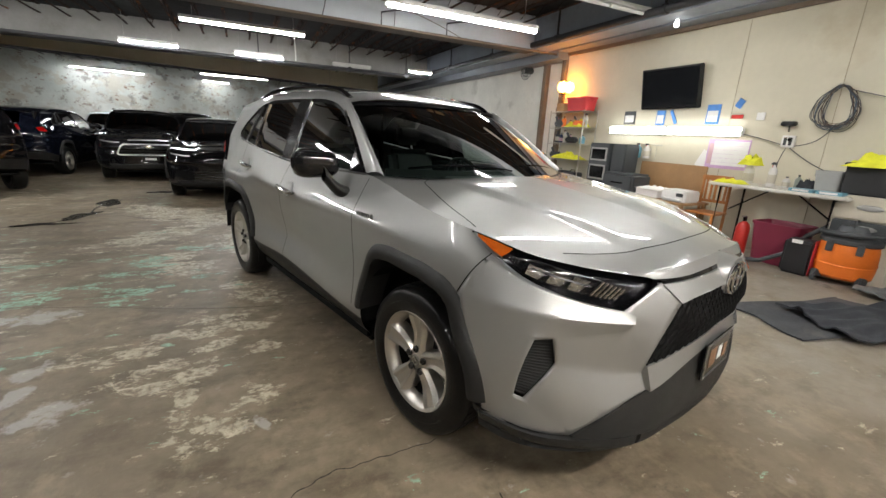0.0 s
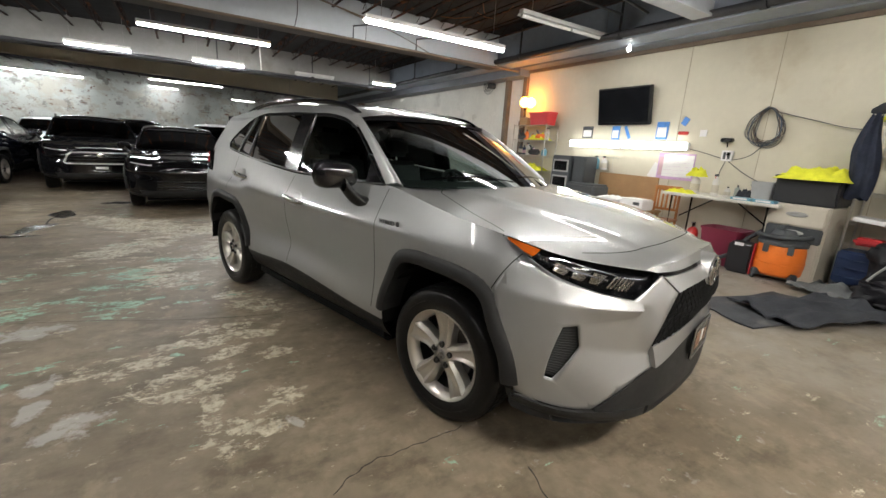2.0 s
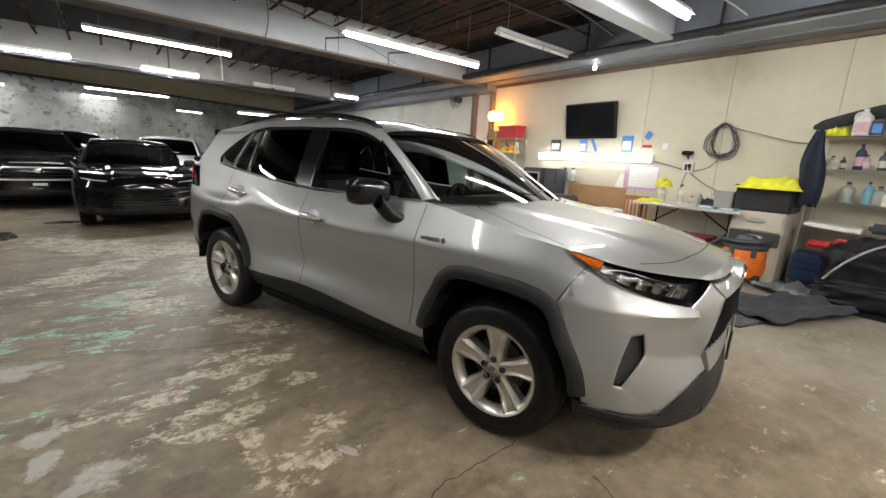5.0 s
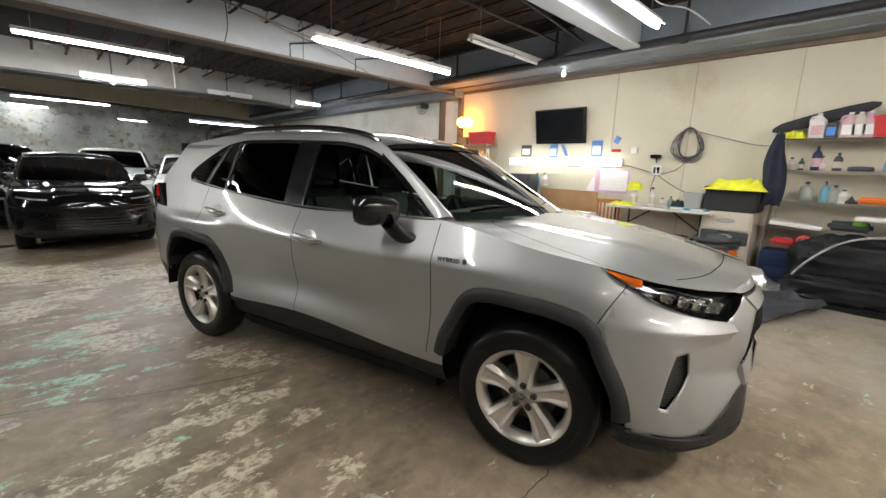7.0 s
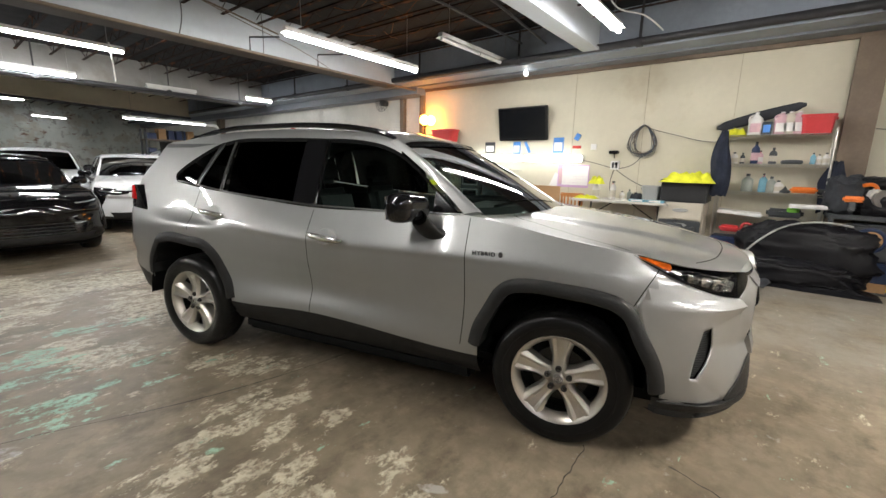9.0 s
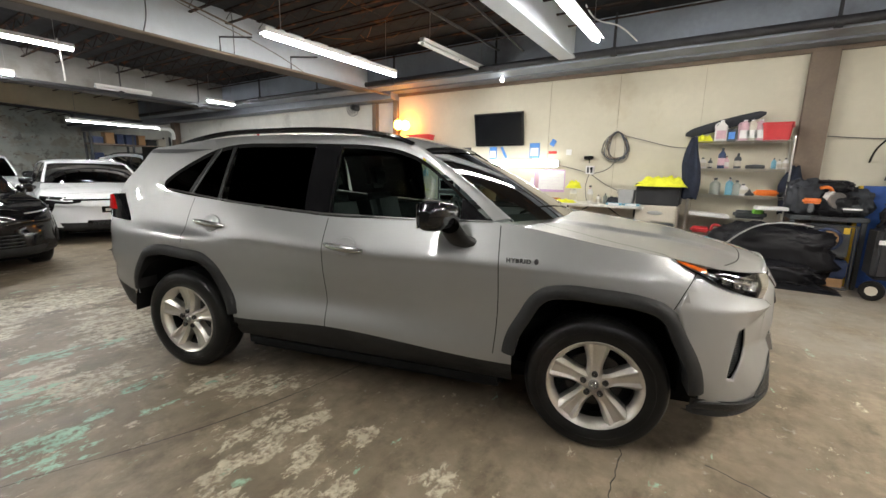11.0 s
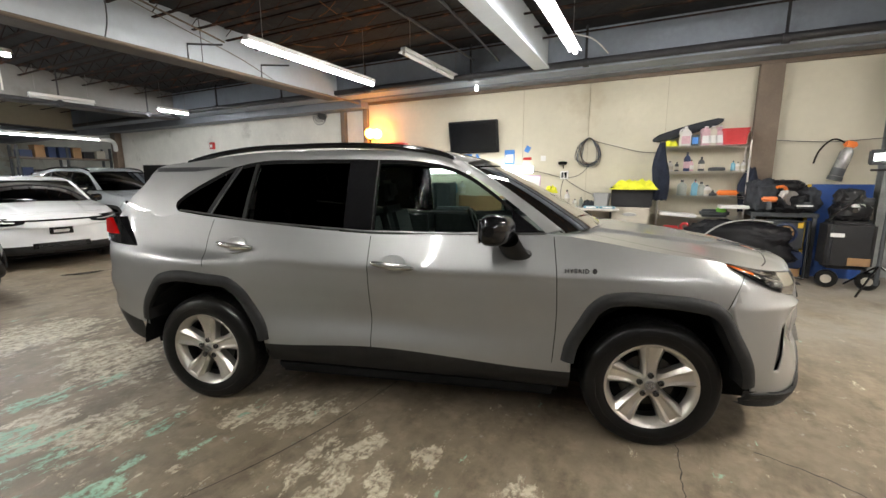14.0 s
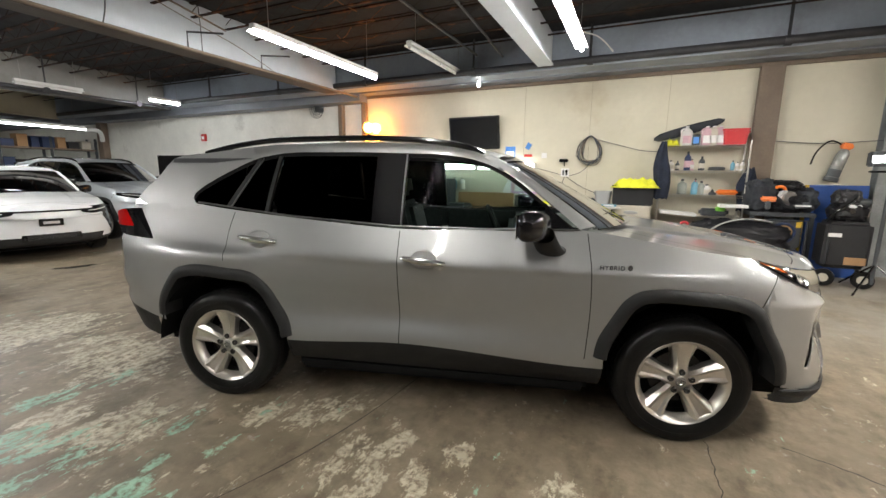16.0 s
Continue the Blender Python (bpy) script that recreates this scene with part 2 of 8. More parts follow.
def floor_material():
    """Brown-grey concrete with worn remains of cream and green floor paint, stains and scuffs."""
    m, nt, p = shader("worn_painted_concrete")
    base = mixc(nt, ramp(nt, noise_node(nt, 0.8, 6.0), 0.35, 0.65), (0.136, 0.107, 0.073), (0.262, 0.215, 0.155))
    base = mixc(nt, times(nt, ramp(nt, noise_node(nt, 11.0, 7.0), 0.42, 0.7), 0.55), base, (0.125, 0.096, 0.062))
    base = mixc(nt, times(nt, ramp(nt, noise_node(nt, 2.4, 9.0, (1.0, 1.6, 1.0), 0.7), 0.48, 0.64), 0.75), base, (0.085, 0.064, 0.040))
    base = mixc(nt, times(nt, ramp(nt, noise_node(nt, 4.5, 9.0, (1.3, 1.0, 2.0), 0.7), 0.52, 0.66), 0.5), base, (0.300, 0.245, 0.170))
    # where the old coating survives: known patches beside the car, thinning towards the benches
    geo = nt.nodes.new("ShaderNodeNewGeometry")
    sep = nt.nodes.new("ShaderNodeSeparateXYZ")
    nt.links.new(geo.outputs["Position"], sep.inputs[0])

    def maths(op, x, y):
        m2 = nt.nodes.new("ShaderNodeMath")
        m2.operation = op
        for sock, v in zip(m2.inputs, (x, y)):
            if isinstance(v, float):
                sock.default_value = v
            else:
                nt.links.new(v, sock)
        return m2.outputs[0]

    def patches(zones):
        """1 at the middle of a patch, falling to 0 beyond its rim."""
        best = None
        for x, y, rx, ry, yaw in zones:
            mp, gr = nt.nodes.new("ShaderNodeMapping"), nt.nodes.new("ShaderNodeTexGradient")
            mp.vector_type, gr.gradient_type = "TEXTURE", "SPHERICAL"
            mp.inputs["Location"].default_value, mp.inputs["Rotation"].default_value, mp.inputs["Scale"].default_value = (x, y, 0), (0, 0, radians(yaw)), (rx * 1.7, ry * 1.7, 1)
            nt.links.new(geo.outputs["Position"], mp.inputs["Vector"])
            nt.links.new(mp.outputs["Vector"], gr.inputs["Vector"])
            f = ramp(nt, gr.outputs["Fac"], 0.0, 0.55)
            best = f if best is None else maths("MAXIMUM", best, f)
        return best

    far = ramp(nt, sep.outputs["Y"], 3.2, 5.5)
    left = ramp(nt, sep.outputs["X"], -0.6, -1.8)
    aisle = times(nt, ramp(nt, sep.outputs["X"], 1.2, -0.2), maths("MAXIMUM", far, left))
    flakes = noise_node(nt, 5.5, 13.0, (0.75, 1.45, 1.0), 0.78)
    cream_level = maths("ADD", times(nt, patches(CREAM_PATCHES), 0.125), times(nt, times(nt, ramp(nt, noise_node(nt, 0.7, 3.0), 0.42, 0.60), aisle), 0.075))
    cream = times(nt, ramp(nt, maths("ADD", flakes, cream_level), 0.60, 0.63), ramp(nt, noise_node(nt, 23.0, 9.0, rough=0.65), 0.38, 0.54))
    base = mixc(nt, times(nt, cream, 0.8), base, mixc(nt, ramp(nt, noise_node(nt, 7.0, 6.0), 0.35, 0.65), (0.42, 0.375, 0.28), (0.66, 0.60, 0.46)))
    drips = noise_node(nt, 3.6, 12.0, (0.8, 1.7, 1.0), 0.72)
    green_level = maths("ADD", times(nt, patches(GREEN_PATCHES), 0.125), times(nt, times(nt, ramp(nt, noise_node(nt, 0.62, 2.0, (1.0, 1.0, 4.0)), 0.50, 0.62), aisle), 0.06))
    green = times(nt, ramp(nt, maths("ADD", drips, green_level), 0.635, 0.655), ramp(nt, noise_node(nt, 26.0, 9.0, rough=0.65), 0.40, 0.54))
    base = mixc(nt, times(nt, green, 0.95), base, mixc(nt, ramp(nt, noise_node(nt, 6.0, 6.0), 0.35, 0.65), (0.20, 0.36, 0.26), (0.31, 0.50, 0.37)))
    chalk = ramp(nt, maths("ADD", noise_node(nt, 8.0, 10.0, rough=0.7), times(nt, patches(CHALK_PATCHES), 0.22)), 0.62, 0.72)
    base = mixc(nt, times(nt, chalk, 0.6), base, (0.45, 0.44, 0.42))
    # paler grey towards the benches: the cool sheen there put into the colour
    bench_sheen = times(nt, ramp(nt, sep.outputs["X"], 2.0, 3.4), ramp(nt, noise_node(nt, 1.7, 8.0, rough=0.65), 0.30, 0.60))
    base = mixc(nt, times(nt, bench_sheen, 0.7), base, (0.295, 0.27, 0.236))
    dark = ramp(nt, noise_node(nt, 1.5, 9.0, (1.0, 1.0, 2.0), 0.72), 0.63, 0.70)
    base = mixc(nt, times(nt, dark, 0.8), base, (0.04, 0.033, 0.026))
    nt.links.new(base, p.inputs["Base Color"])
    p.inputs["Specular IOR Level"].default_value = 0.34
    r = nt.nodes.new("ShaderNodeMapRange")
    r.inputs["To Min"].default_value, r.inputs["To Max"].default_value = 0.36, 0.70
    nt.links.new(noise_node(nt, 2.2, 7.0), r.inputs["Value"])
    nt.links.new(r.outputs["Result"], p.inputs["Roughness"])
    b = nt.nodes.new("ShaderNodeBump")
    b.inputs["Strength"].default_value, b.inputs["Distance"].default_value = 0.25, 0.01
    nt.links.new(noise_node(nt, 25.0, 8.0), b.inputs["Height"])
    nt.links.new(b.outputs["Normal"], p.inputs["Normal"])
    return m


def peeling_material():
    """Old whitewash that flakes off grey and rust-brown masonry."""
    m, nt, p = shader("peeling_whitewash")
    white = mixc(nt, ramp(nt, noise_node(nt, 0.9, 7.0), 0.35, 0.65), (0.52, 0.56, 0.53), (0.74, 0.76, 0.72))
    old = times(nt, ramp(nt, noise_node(nt, 1.3, 10.0, (1.0, 1.0, 1.4), 0.68), 0.50, 0.56), 0.75)
    c = mixc(nt, old, white, (0.50, 0.47, 0.40))
    grey = ramp(nt, noise_node(nt, 1.9, 11.0, rough=0.74), 0.555, 0.60)
    c = mixc(nt, times(nt, grey, 0.8), c, (0.27, 0.26, 0.24))
    rust = ramp(nt, noise_node(nt, 2.6, 11.0, (1.0, 1.0, 1.8), 0.76), 0.585, 0.62)
    c = mixc(nt, times(nt, rust, 0.85), c, (0.20, 0.10, 0.065))
    nt.links.new(c, p.inputs["Base Color"])
    p.inputs["Roughness"].default_value = 0.85
    b = nt.nodes.new("ShaderNodeBump")
    b.inputs["Strength"].default_value, b.inputs["Distance"].default_value = 0.5, 0.02
    nt.links.new(noise_node(nt, 6.0, 9.0), b.inputs["Height"])
    nt.links.new(b.outputs["Normal"], p.inputs["Normal"])
    return m


M["floor"] = floor_material()
M["peel"] = peeling_material()
M["tan"] = surf("tan_painted_board", (0.59, 0.548, 0.435), 0.6, 0, 0.06, 1.2, 0.06, 30, dirt=(0.46, 0.39, 0.27), dirt_at=(0.60, 0.82))
M["white_wall"] = surf("white_painted_block", (0.80, 0.79, 0.73), 0.7, 0, 0.08, 1.5, 0.2, 20, dirt=(0.36, 0.34, 0.29), dirt_at=(0.6, 0.8))
M["beam"] = surf("white_painted_steel", (0.52, 0.56, 0.60), 0.5, 0, 0.08, 1.6, 0.1, 20, dirt=(0.26, 0.25, 0.24), dirt_at=(0.62, 0.85))
M["girder_blue"] = surf("blue_grey_painted_steel", (0.30, 0.34, 0.40), 0.5, 0, 0.12, 1.6, 0.1, 20, dirt=(0.16, 0.16, 0.17), dirt_at=(0.55, 0.8))
# beam paint darkened for the dim far bay, with grime spots of its own
M["dim_bay_beam"] = surf("dim_bay_steel", (0.24, 0.235, 0.225), 0.6, 0, 0.12, 1.6, 0.1, 20, dirt=(0.14, 0.12, 0.10), dirt_at=(0.55, 0.8))
M["flange_steel"] = surf("dark_brown_steel", (0.10, 0.085, 0.07), 0.6, 0.1, 0.2, 3.0, 0.15, 30)
M["warm_wall"] = surf("warm_reflection_wall", (0.42, 0.33, 0.25), 0.85, 0, 0.12, 0.8, 0.3, 10)
M["cream"] = surf("cream_painted_steel", (0.62, 0.55, 0.40), 0.6, 0, 0.08, 1.6, 0.1, 20)
M["grey_steel"] = surf("grey_painted_steel", (0.185, 0.20, 0.23), 0.5, 0, 0.12, 2.5, 0.1, 30)
M["deck"] = surf("dark_ceiling_deck", (0.012, 0.012, 0.014), 0.85, 0, 0.3, 1.5, 0.3, 12, dirt=(0.07, 0.035, 0.018), dirt_at=(0.6, 0.7))
M["joist"] = surf("rusty_joist", (0.035, 0.024, 0.02), 0.85, 0, 0.3, 3, 0.2, 40, dirt=(0.16, 0.06, 0.025), dirt_at=(0.54, 0.66), spec=0.2)
M["pipe_dark"] = surf("dark_iron_pipe", (0.05, 0.05, 0.055), 0.5, 0.3, 0.2, 4)
M["brown"] = surf("brown_painted_steel", (0.17, 0.125, 0.09), 0.6, 0, 0.2, 3, 0.15, 30)
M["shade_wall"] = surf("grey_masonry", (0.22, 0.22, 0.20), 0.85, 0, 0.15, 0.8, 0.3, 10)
M["raw_wood"] = surf("raw_wood", (0.35, 0.20, 0.09), 0.7, 0, 0.2, 9, 0.2, 60)

X_WALL, Y_BACK, X_LEFT, Y_FRONT, Z_DECK = 6.5, 28.0, -11.0, -7.0, 3.8


def structure(name, bm, material, label, category, smooth=30):
    return tagged(part(name, bm, material, None, "", smooth), label, category, "", "structure")


structure("floor", box(X_LEFT - 0.3, 7.2, Y_FRONT - 0.3, Y_BACK + 0.3, -0.2, 0.0), M["floor"], "worn brown-grey concrete floor with remains of cream and green paint", "floor", 0)
structure("wall_east_painted", box(X_WALL, X_WALL + 0.2, Y_FRONT, 7.72, 0, 4.0), M["tan"], "tan painted board wall behind the work benches", "wall", 0)
structure("wall_east_white", box(X_WALL + 0.12, X_WALL + 0.32, 7.72, Y_BACK, 0, 4.0), M["white_wall"], "off-white painted block wall beyond the work area", "wall", 0)
structure("wall_north", moved(box(-9.5, 13.5, 0, 0.3, 0, 4.0), pose(-3.0, 23.9, 0, 0, 0, 18.5)), M["peel"], "masonry wall with flaking whitewash and rust-brown bare spots", "wall", 0)
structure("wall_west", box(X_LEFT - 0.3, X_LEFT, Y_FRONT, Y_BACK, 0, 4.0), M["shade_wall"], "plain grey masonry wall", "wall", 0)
# unseen closing wall; its warm colour is added to warm the car's reflections
structure("wall_south", box(X_LEFT, 6.7, Y_FRONT - 0.3, Y_FRONT, 0, 4.0), M["warm_wall"], "unseen plain wall tinted warm for the reflections on the car", "wall", 0)


structure("ceiling", box(X_LEFT, 6.9, Y_FRONT, Y_BACK, Z_DECK, Z_DECK + 0.2), M["deck"], "dark ceiling deck with rusty spots", "ceiling", 0)


def joists():
    """Bar joists: a thin bottom chord, a thin top chord and zigzag rods between them."""
    bm = bmesh.new()
    x = X_LEFT + 0.4
    while x < 5.7:
        for z0, z1, w in ((Z_DECK - 0.20, Z_DECK - 0.185, 0.022), (Z_DECK - 0.02, Z_DECK, 0.03)):
            box(x - w, x + w, Y_FRONT, Y_BACK, z0, z1, bm=bm)
        if -2.0 < x:
            V = [bm.verts.new((x + dx, y, Z_DECK - (0.19 if k % 2 else 0.01))) for k, y in enumerate(np.arange(0.0, 14.0, 0.3)) for dx in (-0.007, 0.007)]
            for k in range(0, len(V) - 3, 2):
                bm.faces.new((V[k], V[k + 1], V[k + 3], V[k + 2]))
        x += 0.55
    return bm


structure("ceiling_joists", joists(), M["joist"], "thin rusty bar joists under the dark deck", "joists", 0)


def i_beam(a, b, z0, z1, half, axis, low=True):
    """Web casing of a steel girder along x or y, or its wider bottom flange."""
    lo, hi, w = (z0, z0 + 0.035, half) if low else (z0 + 0.035, z1, half * 0.62)
    if axis == "x":
        return box(a[0], b[0], a[1] - w, a[1] + w, lo, hi, 0.004, 1)
    return box(a[0] - w, a[0] + w, a[1], b[1], lo, hi, 0.004, 1)


for y, z0, z1, half, key, label in (
    (8.1, 3.12, 3.8, 0.17, "beam", "white painted steel cross beam with stained face"),
    (13.9, 3.08, 3.8, 0.17, "dim_bay_beam", "painted steel cross beam coloured darker for the dim far bay"),
    (3.55, 3.22, 3.75, 0.13, "beam", "white painted steel cross beam above the work area"),
    (-2.2, 3.12, 3.8, 0.17, "beam", "white painted steel cross beam"),
):
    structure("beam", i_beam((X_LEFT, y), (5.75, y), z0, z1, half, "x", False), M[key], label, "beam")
    # most bottom flanges take a darker brown than the casing above
    structure("beam_flange", i_beam((X_LEFT, y), (5.75, y), z0, z1, half, "x"), M["beam" if y == 3.55 else "flange_steel"], "bottom flange of the cross beam", "beam")
for low in (False, True):
    structure("beam_flange" if low else "beam", moved(i_beam((-8.5, 0), (8.3, 0), 3.08, 3.8, 0.17, "x", low), pose(-2.3, 16.9, 0, 0, 0, 17)), M["cream"], "cream painted steel beam set askew to the others", "beam")
for low in (False, True):
    structure("girder_flange" if low else "girder", i_beam((5.95, Y_FRONT), (5.95, Y_BACK), 3.18, 3.8, 0.2, "y", low), M["girder_blue"], "blue-grey painted steel girder along the wall head", "beam")
structure("wall_head", box(6.15, 6.5, Y_FRONT, 7.7, 3.15, 3.19, 0.004, 1), M["grey_steel"], "grey steel ledge over the tan wall", "trim")
structure("trim", box(6.44, 6.497, Y_FRONT, 7.7, 3.09, 3.15, 0.004, 1), M["brown"], "brown wooden trim along the top of the tan wall", "trim")
structure("girder_beyond", box(6.2, 6.62, 7.72, Y_BACK, 3.02, 3.8), M["grey_steel"], "grey steel bulkhead above the white wall", "beam")
bm = box(6.372, 6.386, 0.12, 0.42, 0, 3.09, 0.003, 1)
box(6.386, 6.498, 0.255, 0.285, 0, 3.09, 0.003, 1, bm)
box(6.484, 6.498, 0.12, 0.42, 0, 3.09, 0.003, 1, bm)
structure("column", bm, M["brown"], "brown painted steel section column against the tan wall", "column")
structure("column", box(6.44, 6.618, 7.73, 7.86, 0, 3.02, 0.006, 1), M["brown"], "brown steel column at the end of the tan wall", "column")
structure("column", box(6.5, 6.618, 8.45, 8.57, 0, 3.02, 0.006, 1), M["brown"], "narrow brown post on the white wall", "column")


def pipes():
    bm = bmesh.new()
    rod((5.7, Y_FRONT, 3.27), (5.7, Y_BACK, 3.22), 0.055, 14, bm)
    return bm


structure("pipe", pipes(), M["pipe_dark"], "dark iron sprinkler pipe along the girder", "pipe")
structure("pipe", rod((X_LEFT, 7.78, 3.12), (6.5, 7.78, 3.10), 0.022, 10), M["brown"], "thin rusty conduit under the cross beam", "pipe")
structure("pipe", rod((X_LEFT, 13.5, 3.10), (5.7, 13.5, 3.10), 0.04, 10), M["pipe_dark"], "dark iron pipe under the cross beam", "pipe")
structure("pipe", rod((-10.5, 14.0, 3.0), (5.6, 18.95, 3.0), 0.04, 10), M["pipe_dark"], "dark iron pipe under the cross beam", "pipe")


# ---- tube lamps ----
def tube_lamp(x0, x1, y, z, lit=True, wide=0.085, key="tube", yaw=0):
    """A batten lamp along x hung from thin chains, with one or two tubes."""
    L = x1 - x0
    t = thing("ceiling_lamp", "white batten lamp with %s fluorescent tubes hung under the ceiling" % ("lit" if lit else "unlit"), "lamp", pose((x0 + x1) / 2, y, z, 0, 0, yaw), "ceiling lamps")
    bm = box(-L / 2, L / 2, -0.045, 0.045, 0.014, 0.075, 0.008)
    for s in (-1, 1):
        sheet(np.array([[(x, s * yy, zz) for yy, zz in ((0.044, 0.02), (0.06, 0.012), (wide, 0.0))] for x in (-L / 2, L / 2)]), bm)
    part("housing", bm, M["lamp_white"], t)
    n = 2 if L > 1.6 else 1
    for k in range(n):
        a = -L / 2 + 0.02 + k * (L / n)
        part("tube", rod((a, 0, -0.012), (a + L / n - 0.04, 0, -0.012), 0.028, 10), M[key] if lit else M["lamp_white"], t, "glowing tube" if lit else "dark tube")
    for s in (-0.4, 0.4):
        part("hanger", rod((s * L, 0, 0.07), (s * L, 0, Z_DECK - z), 0.004, 6), M["steel"], t)
    return t


for x0, x1, y, z, lit in (
    (1.9, 4.36, 6.05, 2.99, True), (3.93, 6.0, 5.19, 3.27, False), (-0.95, 1.47, 10.7, 3.33, True), (2.3, 4.76, 2.86, 3.18, True),
    (4.7, 5.44, 12.7, 3.13, True), (2.86, 5.2, 16.7, 2.64, True), (-1.27, 1.16, 19.75, 3.17, True), (-2.45, -1.24, 13.1, 3.13, True),
    (0.0, 1.2, 13.1, 3.13, True), (2.6, 3.75, 13.5, 3.18, False), (-5.9, -3.5, 22.3, 3.2, True), (-1.5, -0.35, 24.0, 3.24, True),
    # all but the first of this row hang out of view, at assumed places
    (1.85, 3.0, 24.6, 3.05, True), (-6.9, -4.3, 9.2, 3.2, True), (-2.9, -0.5, 3.0, 3.3, True), (-4.2, -1.76, -1.2, 3.15, True), (0.4, 2.84, -1.0, 3.15, True), (-1.5, 0.94, -4.4, 3.15, True), (2.6, 5.0, -4.4, 3.15, True),
):
    key = {9.2: "unseen_side_tube", 16.7: "dim_tube", 10.7: "bay_tube", 12.7: "far_tube", 19.75: "wall_tube", 24.6: "dim_tube", 24.0: "wall_tube", 22.3: "back_tube"}.get(y)
    if key is None:
        key = "unseen_aisle_tube" if x0 < -1.0 and y < 9 else "tube" if y < -4 and x0 > 2 else "front_tube" if y < 0 else "far_tube" if y > 12 else "tube"
    tube_lamp(x0, x1, y, z, lit, key=key, yaw=17 if y > 20 else 0)

# ---- ceiling details ----
def hanger(x, y, z0, r=0.02):
    t = tagged(new("pipe_hanger"), "dark steel drop hanger holding the pipe", "hanger", "pipe hangers", "structure")
    t.matrix_basis = pose(x, y, z0)
    part("drop_rod", rod((0, 0, 0), (0, 0, Z_DECK - z0), r, 8), M["pipe_dark"], t)
    part("clamp", rod((0, -0.04, 0), (0, 0.04, 0), 0.07, 12), M["pipe_dark"], t)


for y in (-1.6, 0.3, 2.85, 4.85, 7.2, 9.6, 11.9, 14.6):
    hanger(5.7, y, 3.25)
for x in (0.6, 3.1, 4.9):
    hanger(x, 13.5, 3.10, 0.015)
for x, y, dy in ((2.35, 7.6, 0.0), (3.6, 7.6, 0.0)):
    structure("bracket", pipe([(x, 7.78, 3.11), (x, 7.78, 3.32), (x + 0.35, 7.5, 3.36)], 0.014, 6), M["pipe_dark"], "bent steel bracket on the conduit", "bracket")
for pts, r, key, lab in (
    ([(-6, 5.0, 3.55), (2.5, 4.9, 3.58), (5.6, 4.75, 3.5)], 0.02, "pipe_dark", "thin dark pipe under the deck"),
    ([(0.5, 4.3, 3.66), (3.5, 4.3, 3.62), (5.5, 4.25, 3.4)], 0.018, "pipe_dark", "thin dark sprinkler pipe"),
    ([(-6, 7.0, 3.6), (0.0, 7.1, 3.62), (2.5, 7.2, 3.3)], 0.012, "brown", "sagging rusty conduit"),
    ([(1.4, 7.85, 3.75), (1.42, 7.86, 3.35), (1.36, 7.84, 3.12)], 0.008, "cable", "loose hanging cable on the beam"),
    ([(2.6, 7.85, 3.75), (2.62, 7.86, 3.4), (2.6, 7.84, 3.1)], 0.006, "cable", "loose hanging cable on the beam"),
    ([(1.6, 7.85, 3.7), (2.4, 7.8, 3.5), (3.2, 7.82, 3.35), (4.0, 7.82, 3.1)], 0.006, "brown", "drooping wire across the beam face"),
    ([(4.9, 3.1, 3.7), (5.0, 3.0, 3.55), (5.2, 2.7, 3.45), (5.5, 2.5, 3.3)], 0.01, "lamp_white", "pale flexible conduit by the girder"),
    ([(1.2, 10.5, 3.4), (1.22, 10.45, 2.9), (1.22, 10.45, 2.75)], 0.012, "lamp_white", "short white drop pipe"),
    ([(5.2, 16.7, 2.62), (5.6, 16.8, 2.6), (5.75, 17.0, 2.35)], 0.06, "lamp_white", "pale bent duct elbow by the column"),
):
    M.setdefault("cable", surf("grey_cable", (0.07, 0.07, 0.075), 0.6, 0, 0.1, 20))
    structure("conduit", pipe(pts, r, 8, samples=24), M[key], lab, "pipe")
M["rust"] = surf("rust_orange", (0.20, 0.085, 0.03), 0.8, 0, 0.3, 8, 0.2, 40)
rr = random.Random(9)
for k in range(9):
    x, y = rr.uniform(3.0, 5.2), rr.uniform(5.6, 7.4)
    a = rr.uniform(0, 6.28)
    L = rr.uniform(0.3, 0.7)
    structure("strap", pipe([(x, y, 3.68), (x + L * 0.5 * math.cos(a), y + L * 0.5 * math.sin(a), 3.655), (x + L * math.cos(a), y + L * math.sin(a), 3.69)], 0.007, 5), M["rust"], "rusty bent strap hanging under the deck", "strap")
for x0, y0, yaw in ((2.75, 5.05, 15), (2.65, 4.75, 20)):
    structure("timber", moved(box(-0.22, 0.22, -0.04, 0.04, 0, 0.05, 0.004, 1), pose(x0, y0, 3.62, 0, 0, yaw)), M["raw_wood"], "short raw timber block under the deck", "timber")
t = thing("bulb_lamp", "small bare lit bulb under the girder", "lamp", pose(6.0, 4.85, 3.10), "ceiling lamps")
part("bulb", lathe([(0.001, -0.05), (0.03, -0.035), (0.035, 0.0), (0.02, 0.03), (0.018, 0.06)], 16), M["bench_tube"], t, "lit white bulb")
part("holder", rod((0, 0, 0.055), (0, 0, 0.09), 0.022, 12), M["lamp_white"], t)

# ---- marks on the floor ----
M["crack"] = surf("dark_crack", (0.03, 0.026, 0.02), 0.9, 0, 0.2, 20)
M["damp"] = surf("dark_damp_stain", (0.035, 0.03, 0.024), 0.25, 0, 0.2, 6)


